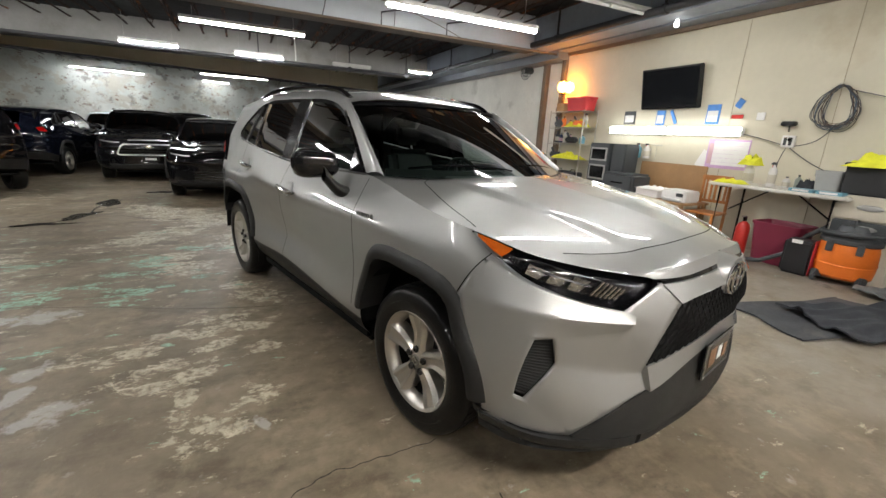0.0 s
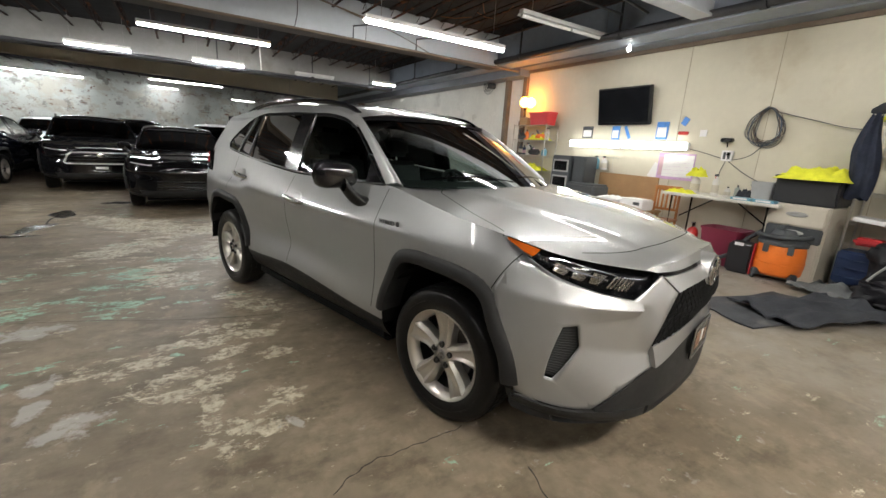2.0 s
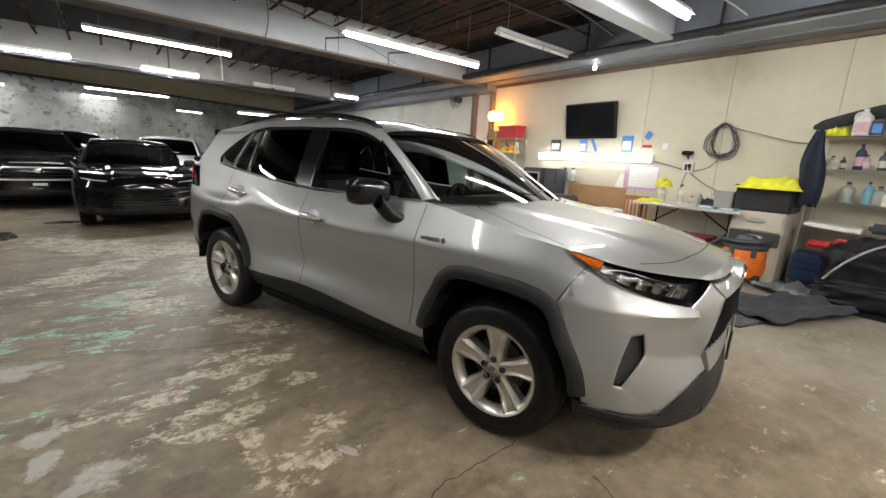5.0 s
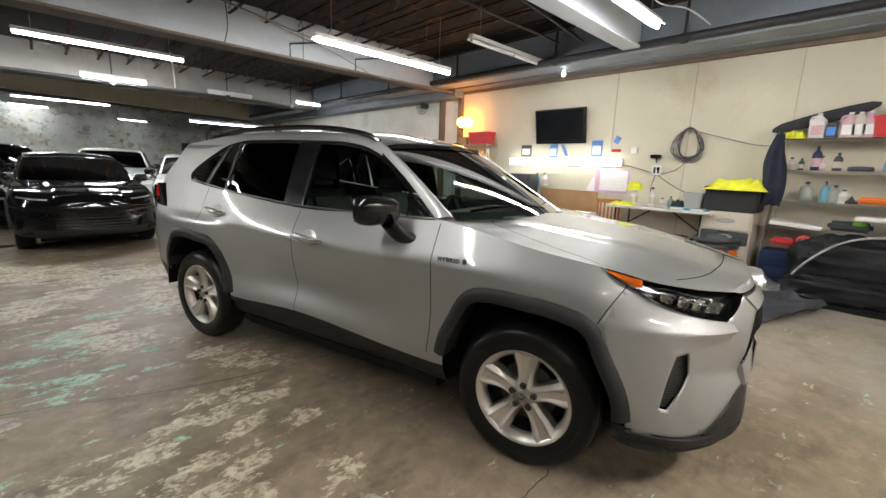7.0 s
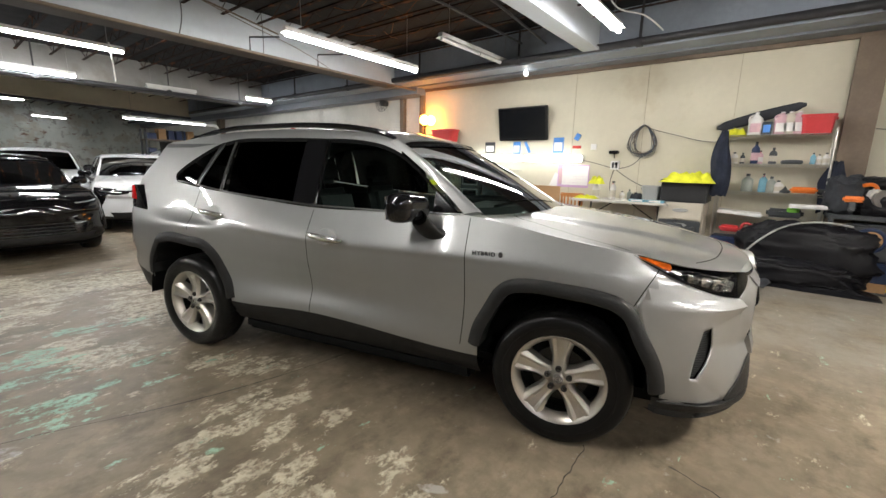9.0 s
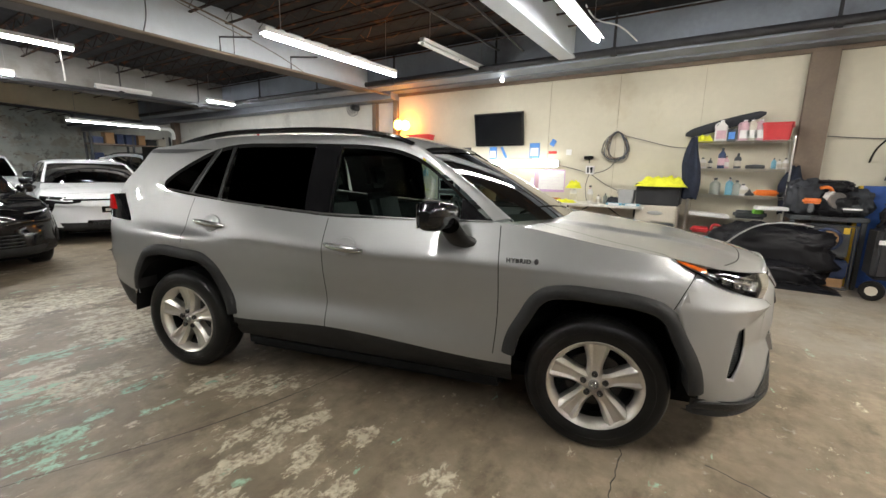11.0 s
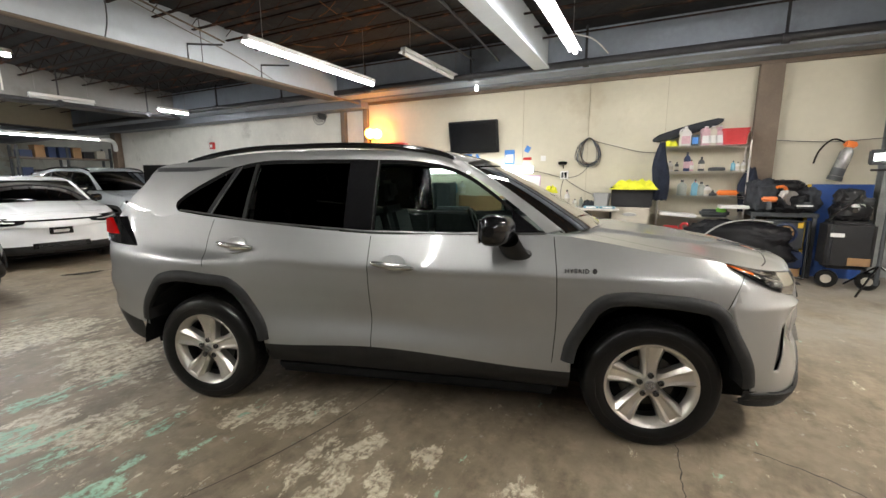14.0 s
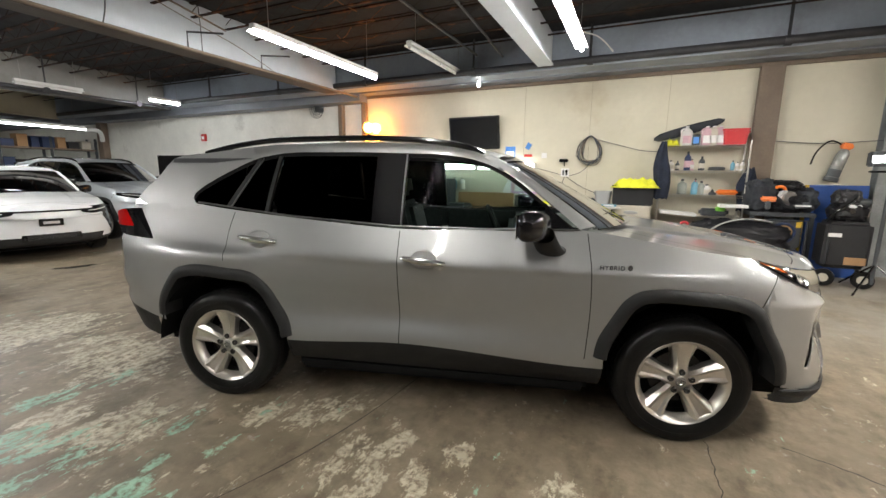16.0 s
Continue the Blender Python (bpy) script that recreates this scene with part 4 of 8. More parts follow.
        for k in range(n):
            u = k / (n - 1)
            xe = x0 + (x1 - x0) * u**1.3
            ze = along(CANT, xe)
            he = glass_side(xe, ze) - 0.015
            row = []
            for s in np.linspace(-1, 1, 25):
                x = xe + 0.12 * (1 - s * s) * math.exp(-6 * u)
                row.append((x, he * s, ze + (along(ROOF_Z, x) - ze) * (1 - abs(s) ** 2.6)))
            g.append(row)
        return np.array(g)
    part("roof", sheet(roof_grid(-1.03, -3.24, 36)), P, t, "", 60)
    # door heads and pillars
    top_line = cr([(x, 0, z) for x, z in WIN_TOP], 120)
    keep_line = [p for p in top_line if p[0] < -1.0]
    for S in both([[(x, glass_side(x, z) + 0.002, z), (x, glass_side(x, z + 0.02) + 0.004, z + 0.02), (min(x, -1.04), glass_side(x, along(CANT, x)) - 0.005, max(z + 0.022, along(CANT, x))), (min(x, -1.04), glass_side(x, along(CANT, x)) - 0.02, max(z + 0.024, along(CANT, x) + 0.004))] for x, _, z in keep_line if x > -2.62]):
        part("door_head", sheet(S), P, t, "", 60)
    ws_edge = [(-0.46, 0.758, 1.13), (-0.72, 0.70, 1.31), (-0.93, 0.652, 1.445), (-1.06, 0.622, 1.515)]
    a_in = upper([(-0.56, 1.135), (-0.80, 1.33), (-0.98, 1.45), (-1.10, 1.525)], 0.003)
    a, b = cr(ws_edge, 20), cr(a_in, 20)
    for S in both([[a[i] + (b[i] - a[i]) * k / 5 + np.array([0.03, 0.008, 0.018]) * math.sin(math.pi * k / 5) for k in range(6)] for i in range(20)]):
        part("front_pillar", sheet(S), P, t, "", 60)
    # quarter panel behind the last pane, and tail
    q_in = [(x, 0, z) for x, z in [(-2.50, 1.51), (-2.66, 1.442), (-2.80, 1.368), (-2.885, 1.312), (-2.922, 1.268), (-2.905, 1.236), (-2.83, 1.225)]]
    q_in = cr(q_in, 24)
    q_out = cr([(-2.56, 1.58, 0), (-2.95, 1.533, 0), (-3.12, 1.508, 0), (-3.205, 1.40, 0), (-3.345, 1.262, 0), (-3.375, 1.208, 0), (-2.9, 1.212, 0)], 24)
    for S in both([[(lambda x, z: (x, glass_side(x, z) + 0.002, z))(q_in[i][0] + (q_out[i][0] - q_in[i][0]) * k / 6, q_in[i][2] + (q_out[i][1] - q_in[i][2]) * k / 6) for k in range(7)] for i in range(24)]):
        part("quarter_panel", sheet(S), P, t, "", 60)
    tg = []
    for s in np.linspace(-1, 1, 15):
        tg.append([(x - 0.10 * (1 - s * s), h * s, z) for x, h, z in ((-3.11, 0.64, 1.508), (-3.20, 0.685, 1.40), (-3.345, 0.728, 1.26), (-3.45, 0.75, 1.10))])
    part("tailgate", sheet(np.array(tg)), P, t, "", 60)
    tg2 = [[(p[0] - 0.012, p[1] * 0.86, p[2]) for p in r[:3]] for r in tg]
    part("rear_window", sheet(np.array(tg2)), M["tint"], t, "dark tinted rear glass")
    sp = []
    for s in np.linspace(-1, 1, 15):
        w = 0.62 * s
        sp.append([(-3.05, w, 1.578 - 0.045 * s * s), (-3.16 - 0.10 * (1 - s * s), w * 0.98, 1.535 - 0.012 * s * s), (-3.162 - 0.10 * (1 - s * s), w * 0.98, 1.512 - 0.004 * s * s), (-3.09, w, 1.50)])
    part("spoiler", sheet(np.array(sp)), P, t, "", 40)
    # shade below the spoiler, laid on as a tapering dark strip
    for S in both([[(x, glass_side(x, z0) + 0.005, z0), (x, glass_side(x, z1) + 0.005, z1)] for x, z0, z1 in [(-2.55 - 0.57 * i / 9, 1.508 - 0.026 * min(1, i / 4), 1.510) for i in range(10)]]):
        part("spoiler_shade", sheet(S), M["badge"], t, "dark strip standing for the shade under the roof spoiler")
    # glass
    ws = []
    for i, p in enumerate(cr(ws_edge, 14)):
        f = i / 13
        c = np.array([-0.15 - 0.765 * f, 0, 1.128 + 0.41 * f + 0.012 * math.sin(math.pi * f)])
        ws.append([(c[0] + (p[0] - c[0]) * s * s, p[1] * s, c[2] + (p[2] - c[2]) * s * s) for s in np.linspace(-1, 1, 17)])
    part("windscreen", sheet(np.array(ws)), M["glass" if hero else "tint"], t, "clear laminated windscreen" if hero else "dark windscreen")
    rim_g = np.array(ws)
    part("windscreen_band", sheet(np.array([rim_g[-1] + (0.0, 0, 0.006), rim_g[-2] + (0, 0, 0.006)])), M["gloss_black"], t)
    cw = []
    for s in np.linspace(-1, 1, 21):
        q = abs(s)
        cw.append([(-0.13 - 0.31 * q * q, 0.735 * s, 1.134 + 0.0 * q), (-0.19 - 0.29 * q * q, 0.735 * s, 1.128), (-0.235 - 0.27 * q * q, 0.725 * s, 1.165)])
    part("cowl", sheet(np.array(cw)), M["plastic"], t, "black plastic cowl under the windscreen")
    for y0, y1 in ((-0.05, -0.62), (0.45, -0.08)):
        pts = [(-0.22 - 0.30 * (y0 / 0.74) ** 2, y0, 1.165), (-0.26 - 0.30 * (((y0 + y1) / 2) / 0.74) ** 2, (y0 + y1) / 2, 1.19), (-0.235 - 0.30 * (y1 / 0.74) ** 2, y1, 1.168)]
        part("wiper", pipe(pts, 0.008, 6, samples=12), M["gloss_black"], t)
    for x0, x1, key, nm in ((-0.74, -1.545, "glass", "front_door_glass"), (-1.725, -2.335, "tint", "rear_door_glass"), (-2.365, -2.575, "tint", "rear_vent_glass"), (-2.578, -2.905, "tint", "quarter_glass")):
        for S in both(window_patch(x0, x1, -0.006)):
            part(nm, sheet(S), M[key], t, "" if key == "glass" else "dark tinted glass")
    for x0, x1, nm in ((-0.57, -0.745, "mirror_sail"), (-1.54, -1.73, "centre_pillar")):
        for S in both(window_patch(x0, x1, 0.002, n=6)):
            part(nm, slab(S, (0, -0.02 if S[0][0][1] > 0 else 0.02, 0)), M["gloss_black"], t, "gloss black trim")
    for top_x, low_x, wd, key, nm in ((-2.355, -2.40, 0.022, "plastic", "window_bar"), (-2.335, -2.38, 0.006, "chrome", "window_strip"), (-2.485, -2.665, 0.03, "plastic", "window_bar"), (-2.465, -2.645, 0.007, "belt_trim", "window_strip"), (-1.548, -1.552, 0.010, "chrome", "window_strip")):
        z1, z0 = along([(x, z) for x, z in WIN_TOP if x < -0.7], top_x), along(BELT, low_x)
        row = [(low_x + (top_x - low_x) * i / 8, z0 + (z1 - z0) * i / 8) for i in range(9)]
        for S in both([[(x + q * wd / 2, glass_side(x, z) + 0.004, z) for q in (-1, 1)] for x, z in row]):
            part(nm, slab(S, (0, -0.01 if S[0][0][1] > 0 else 0.01, 0)), M[key], t)
    # bright and black lines round the panes
    for S, key, nm in [(S, "belt_trim", "window_strip") for S in both([[(x, glass_side(x, z) + 0.005, z + 0.000), (x, glass_side(x, z) + 0.007, z + 0.004), (x, glass_side(x, z) + 0.004, z + 0.010)] for x, z in [(x, along(BELT, x)) for x in np.linspace(-0.56, -2.88, 50)]])] + \
            [(S, "gloss_black", "window_frame") for S in both([[(p[0], glass_side(p[0], p[2]) + 0.004, p[2] + 0.006), (p[0], glass_side(p[0], p[2]) + 0.003, p[2] - 0.018)] for p in top_line])]:
        part(nm, sheet(S), M[key], t)
    # arch cladding
    for xa, fr in ((0.0, True), (-2.69, False)):
        for S in both(arch_cladding(xa, fr)):
            part("arch_trim", sheet(S), M["plastic"], t, "grained black plastic arch trim", 50)
    # seams
    seams = [([(-0.52, 1.2, 1.115), (-0.505, 1.2, 0.90), (-0.50, 1.2, 0.70), (-0.515, 1.2, 0.45)], (0, -1, 0)), ([(-1.555, 1.2, 1.10), (-1.55, 1.2, 0.9), (-1.545, 1.2, 0.45)], (0, -1, 0)), ([(-2.61, 1.2, 1.18), (-2.64, 1.2, 1.05), (-2.63, 1.2, 0.90)], (0, -1, 0)), ([(0.305, 1.2, 0.79), (0.345, 1.2, 0.87), (0.393, 1.2, 0.95)], (0, -1, 0))]
    for pts, d in seams:
        for S in both(strip(pts, d, 0.0045, 0.0012)):
            part("panel_seam", sheet(S), M["dark"], t)
    for side, fr in ((-1, 0), (1, 0), (-1, 1), (1, 1)):
        wheel(t, 0.0 if fr == 0 else -2.69, side, detail=hero)
    front_end(t, P, front, hero)
    if rails:
        for s in (-1, 1):
            pts = [(-1.10, s * 0.60, 1.54), (-1.17, s * 0.605, 1.572), (-1.35, s * 0.612, 1.607), (-1.7, s * 0.612, 1.633), (-2.1, s * 0.608, 1.634), (-2.5, s * 0.598, 1.62), (-2.72, s * 0.59, 1.592), (-2.86, s * 0.58, 1.566), (-2.95, s * 0.575, 1.545)]
            part("roof_rail", pipe(pts, 0.017, 8, samples=40), M["gloss_black"], t, "black roof rail")
    # tail lamps
    tl = [[(-3.165, 0.842, 1.005), (-3.28, 0.83, 1.012), (-3.39, 0.80, 1.018), (-3.48, 0.755, 1.03)], [(-3.335, 0.79, 1.190), (-3.39, 0.775, 1.187), (-3.45, 0.75, 1.18), (-3.53, 0.70, 1.165)]]
    A, B = cr(tl[0], 14), cr(tl[1], 14)
    lens = np.array([[A[i] + (B[i] - A[i]) * k / 5 + np.array([-0.012, 0.010, 0]) for k in range(6)] for i in range(14)])
    for S in both(lens):
        part("tail_lamp", slab(S, (0.08, 0.06 if S[0][0][1] < 0 else -0.06, 0)), M["gloss_black"], t, "tail lamp with dark surround")
    for S in both(lens[5:14, 2:6] + np.array([-0.004, 0.008, -0.004])):
        part("tail_lamp_glass", slab(S, (0.03, 0, 0)), M["red"], t, "red lamp glass")
    interior(t, hero)
    mirrors(t, paint, hero)
    handles(t, P)
    return t


def interior(t, hero):
    g = []
    for x in np.linspace(-1.08, -3.2, 16):
        ze = along(CANT, x)
        g.append([(x, (glass_side(x, ze) - 0.03) * v, ze - 0.03 + (along(ROOF_Z, x) - ze) * (1 - v * v)) for v in np.linspace(-1, 1, 9)])
    part("roof_lining", sheet(np.array(g)), M["lining"], t, "grey cloth roof lining")
    for v in (-1, 1):
        part("side_trim", box(-3.28, -2.66, v * 0.60, v * 0.63, 0.8, 1.53), M["dark"], t)
        for x0, x1 in ((-0.55, -1.52), (-1.58, -2.5)):
            part("door_card", box(x1, x0, v * 0.74, v * 0.765, 0.45, 1.10, 0.01), M["seat"], t)
    part("cabin_floor", box(-3.2, -0.2, -0.74, 0.74, 0.30, 0.34), M["dark"], t)
    part("dashboard", moved(box(-0.95, -0.18, -0.70, 0.70, 0.75, 1.10, 0.06, 3), Matrix.Identity(4)), M["plastic"], t)
    part("rear_shelf", box(-3.25, -2.72, -0.66, 0.66, 0.8, 0.98, 0.03), M["seat"], t)
    for yy in (-0.37, 0.37):
        for x0, nm in ((-1.70, "front_seat"), (-2.62, "rear_seat")):
            s = part(nm, box(x0, x0 + 0.52, yy - 0.25, yy + 0.25, 0.45, 0.66, 0.06, 3), M["seat"], t)
            b = moved(box(-0.08, 0.08, -0.24, 0.24, 0, 0.62, 0.06, 3), Matrix.Translation((x0 + 0.03, yy, 0.6)) @ Matrix.Rotation(radians(-14), 4, "Y"))
            part("backrest", b, M["seat"], s)
            part("headrest", moved(box(-0.05, 0.05, -0.13, 0.13, 0, 0.18, 0.04, 3), Matrix.Translation((x0 - 0.13, yy, 1.24)) @ Matrix.Rotation(radians(-10), 4, "Y")), M["seat"], s)
    ring = [(0.185 * math.cos(a), 0.185 * math.sin(a), 0) for a in np.linspace(0, 2 * math.pi, 33)]
    bm = pipe(ring, 0.016, 8)
    box(-0.17, 0.17, -0.03, 0.03, -0.02, 0.02, 0.01, 1, bm)
    part("steering_wheel", moved(bm, Matrix.Translation((-1.05, 0.37, 1.0)) @ Matrix.Rotation(radians(65), 4, "Y")), M["plastic"], t)
    part("rear_view_mirror", moved(box(-0.02, 0.02, -0.12, 0.12, -0.035, 0.035, 0.015, 2), Matrix.Translation((-0.88, 0, 1.44))), M["gloss_black"], t)


def mirrors(t, paint, hero):
    for s in (-1, 1):
        rows = []
        for i in range(15):
            a = i / 14
            y = 0.855 + 0.225 * a
            k = (1 - abs(2 * min(1, a * 0.97 + 0.015) - 1) ** 5) ** 0.5
            hz, hx = 0.082 * (0.86 + 0.14 * k) * k - 0.012 * (1 - a), (0.105 - 0.02 * a) * k
            zc = 1.165 + 0.004 * a
            row = []
            for b in np.linspace(0, 2 * math.pi, 29):
                cx, cz = math.copysign(abs(math.cos(b)) ** 0.7, math.cos(b)), math.copysign(abs(math.sin(b)) ** 0.7, math.sin(b))
                row.append((-0.81 + (hx * cx if cx > 0 else 0.055 * k * cx) - 0.045 * a, s * y, zc + hz * cz))
            rows.append(row)
        bm = sheet(np.array(rows))
        bm.faces.new([bm.verts.new(p) for p in rows[0][:-1]])
        bm.faces.new([bm.verts.new(p) for p in rows[-1][:-1]])
        mirror = part("door_mirror", bm, M["gloss_black"], t, "gloss black door mirror with a matt foot", 50)
        foot = []
        for i in range(9):
            a = i / 8
            c = np.array([-0.665 - 0.10 * a, s * (0.80 + 0.15 * a), 1.035 + 0.085 * a**1.6 - 0.035 * math.sin(math.pi * a)])
            foot.append([c + np.array([(0.075 - 0.015 * a) * math.cos(b), s * 0.012 * math.cos(b), (0.033 + 0.012 * a) * math.sin(b)]) for b in np.linspace(0, 2 * math.pi, 17)])
        part("mirror_foot", sheet(np.array(foot)), M["plastic"], mirror)
        part("mirror_strip", pipe([(-0.775, s * 0.90, 1.112), (-0.79, s * 0.98, 1.108), (-0.83, s * 1.05, 1.112)], 0.006, 6, samples=10), M["trim_bright"], mirror, "bright strip under the mirror")
        part("mirror_glass", moved(box(-0.004, 0.004, -0.085, 0.085, -0.062, 0.062, 0.003, 1), Matrix.Translation((-0.885, s * 0.965, 1.165)) @ Matrix.Rotation(radians(s * 12), 4, "Z")), M["chrome"], mirror)


def handles(t, P):
    """Pull handles over dished cups."""
    for x in (-1.40, -2.425):
        z = 0.952 if x > -2 else 1.03
        for s in (-1, 1):
            y0 = SHELL.onto((x, 1.2, z), (0, -1, 0), 0.0).y
            cup = [[(x + 0.078 * r * math.cos(a), s * (SHELL.onto((x + 0.078 * r * math.cos(a), 1.2, z + 0.052 * r * math.sin(a)), (0, -1, 0), 0.0).y + (0.001, 0.0015, 0.007, 0.001)[k]), z + 0.052 * r * math.sin(a)) for a in np.linspace(0, 2 * math.pi, 33)] for k, r in enumerate((0.05, 0.6, 0.93, 1.0))]
            c = part("handle_recess", sheet(np.array(cup)), P, t)
            rows = []
            for i in range(19):
                a = i / 18
                k = max(0.3, math.sin(math.pi * a) ** 0.3)
                y = y0 + 0.014 + 0.03 * math.sin(math.pi * a) ** 0.5
                rows.append([(x - 0.125 + 0.25 * a, s * (y + 0.014 * math.cos(b)), z + 0.012 - 0.024 * a + 0.021 * k * math.sin(b)) for b in np.linspace(0, 2 * math.pi, 15)])
            part("door_handle", sheet(np.array(rows)), M["handle"], t, "bright pull handle")


# corner of the front bumper: a coarse cage of one half, smoothed by subdivision, with sharp folds
BUMPER = {
    "a0": (0.398, 0.866, 0.953), "a1": (0.52, 0.823, 0.887), "a2": (0.59, 0.768, 0.857), "a3": (0.66, 0.705, 0.828), "a4": (0.72, 0.634, 0.809), "a5": (0.770, 0.567, 0.793),
    "m0": (0.357, 0.90, 0.877), "b0": (0.318, 0.928, 0.80), "b1": (0.47, 0.885, 0.79), "b2": (0.56, 0.842, 0.783), "b3": (0.64, 0.786, 0.777), "b4": (0.732, 0.692, 0.768), "b5": (0.814, 0.556, 0.757),
    "c0": (0.345, 0.926, 0.690), "c1": (0.475, 0.893, 0.690), "c2": (0.600, 0.826, 0.690), "c3": (0.640, 0.776, 0.694), "c4": (0.712, 0.672, 0.702), "c5": (0.780, 0.580, 0.720),
    "v0": (0.395, 0.918, 0.60), "v1": (0.485, 0.896, 0.60), "v2": (0.584, 0.848, 0.615),
    "v3": (0.425, 0.912, 0.54), "v4": (0.497, 0.894, 0.54), "v5": (0.572, 0.862, 0.54),
    "v6": (0.450, 0.905, 0.475), "v7": (0.512, 0.892, 0.475), "v8": (0.566, 0.866, 0.472), "v9": (0.594, 0.846, 0.465), "f1": (0.630, 0.812, 0.535),
    "w0": (0.456, 0.899, 0.335), "w1": (0.53, 0.889, 0.335), "w2": (0.59, 0.856, 0.335), "w3": (0.655, 0.808, 0.335), "w4": (0.730, 0.738, 0.345),
    "d0": (0.652, 0.762, 0.602), "d1": (0.712, 0.680, 0.588), "d2": (0.772, 0.584, 0.567), "d3": (0.802, 0.534, 0.563), "d4": (0.838, 0.494, 0.562),
    "g1": (0.716, 0.744, 0.455), "e3": (0.800, 0.645, 0.424), "e4": (0.832, 0.560, 0.465), "e5": (0.862, 0.492, 0.503),
    "n0": (0.822, 0.432, 0.888), "y1": (0.800, 0.530, 0.775), "y2": (0.800, 0.538, 0.712), "i0": (0.885, 0.380, 0.826), "i1": (0.880, 0.408, 0.785), "i2": (0.872, 0.447, 0.725), "i3": (0.858, 0.487, 0.645),
}
BUMPER_FACES = "a0 a1 b1 b0 m0,a1 a2 b2 b1,a2 a3 b3 b2,a3 a4 b4 b3,a4 a5 b5 b4,b0 b1 c1 c0,b1 b2 c2 c1,b2 b3 c3 c2,b3 b4 c4 c3,b4 b5 c5 c4,c0 c1 v1 v0,c1 c2 v2 v1,v0 v1 v4 v3,v1 v2 v5 v4,v3 v4 v7 v6,v4 v5 v8 v7,v6 v7 w1 w0,v7 v8 w2 w1,v8 v9 w3 w2,v9 w4 w3,c3 c4 d1 d0,c4 c5 d2 d1,d0 d1 g1 f1,f1 g1 w4 v9,d1 d2 e3 g1,g1 e3 w4,d2 d3 e4 e3,d3 d4 e5 e4,c5 y2 d3 d2,y2 i3 d4 d3,b5 y1 y2 c5,a5 y1 b5,n0 a5 i1 i0,a5 y1 i2 i1,y1 y2 i3 i2"
BUMPER_FOLDS = {"c2 c3 c4 c5": 1.0, "d0 d1 d2 d3 d4": 1.0, "b1 b2 b3 b4 b5": 0.8, "b5 c5": 0.9, "b5 y1": 0.9, "c5 y2": 0.7, "v9 w4": 1.0, "y1 y2": 0.5, "a5 y1": 0.9, "b0 b1": 0.5, "a5 b5": 0.7}


def front_bumper(t, P):
    for s in (-1, 1):
        bm = bmesh.new()
        fold, point = bm.edges.layers.float.new("crease_edge"), bm.verts.layers.float.new("crease_vert")
        V = {}
        for k, (x, y, z) in BUMPER.items():
            if k in ("a0", "m0", "b0", "c0", "v0", "v3", "v6"):
                y = SHELL.onto((x, 1.2, z), (0, -1, 0), 0.005).y
            V[k] = bm.verts.new((x, s * y, z))
            V[k][point] = 1.0 if k in ("a0", "b0", "a5", "b5", "c5", "n0", "i0", "d4", "e5", "w4", "w0", "i3", "v9", "c2", "c3", "d0", "v8") else 0.0
        for f in BUMPER_FACES.split(","):
            bm.faces.new([V[k] for k in f.split()])
        for chain, w in BUMPER_FOLDS.items():
            c = chain.split()
            for a, b in zip(c, c[1:]):
                bm.edges.get((V[a], V[b]))[fold] = w
        bmesh.ops.recalc_face_normals(bm, faces=bm.faces)
        ob = part("bumper_corner", bm, P, t, "silver sculpted corner of the front bumper", 40)
        sub = ob.modifiers.new("smooth", "SUBSURF")
        sub.levels = sub.render_levels = 3
        th = ob.modifiers.new("thickness", "SOLIDIFY")
        th.thickness, th.offset = 0.006, -1
    for x0, x1, h in ((0.46, 0.76, 0.48), (0.40, 0.55, 0.74)):
        part("bumper_core", box(x0, x1, -h, h, 0.30, 0.80), M["dark"], t, "", 0)
    rear, fore = cr([BUMPER[k] for k in ("c2", "v2", "v5", "v8")], 22), cr([BUMPER[k] for k in ("c3", "d0", "f1", "v9")], 22)
    for s in (-1, 1):
        m = np.array([1, s, 1])
        S = np.array([[rear[i] + (fore[i] - rear[i]) * k / 6 - np.array([0.014, 0.016, 0]) for k in range(-1, 8)] for i in range(22)]) * m
        v = part("bumper_vent", sheet(S), M["plastic"], t, "black ribbed bumper vent")
        for i in range(1, 21):
            part("vent_rib", pipe([tuple(S[i][1] + np.array([0.004, 0.004 * s, 0])), tuple(S[i][7] + np.array([0.004, 0.004 * s, 0]))], 0.0022, 5), M["plastic"], v)


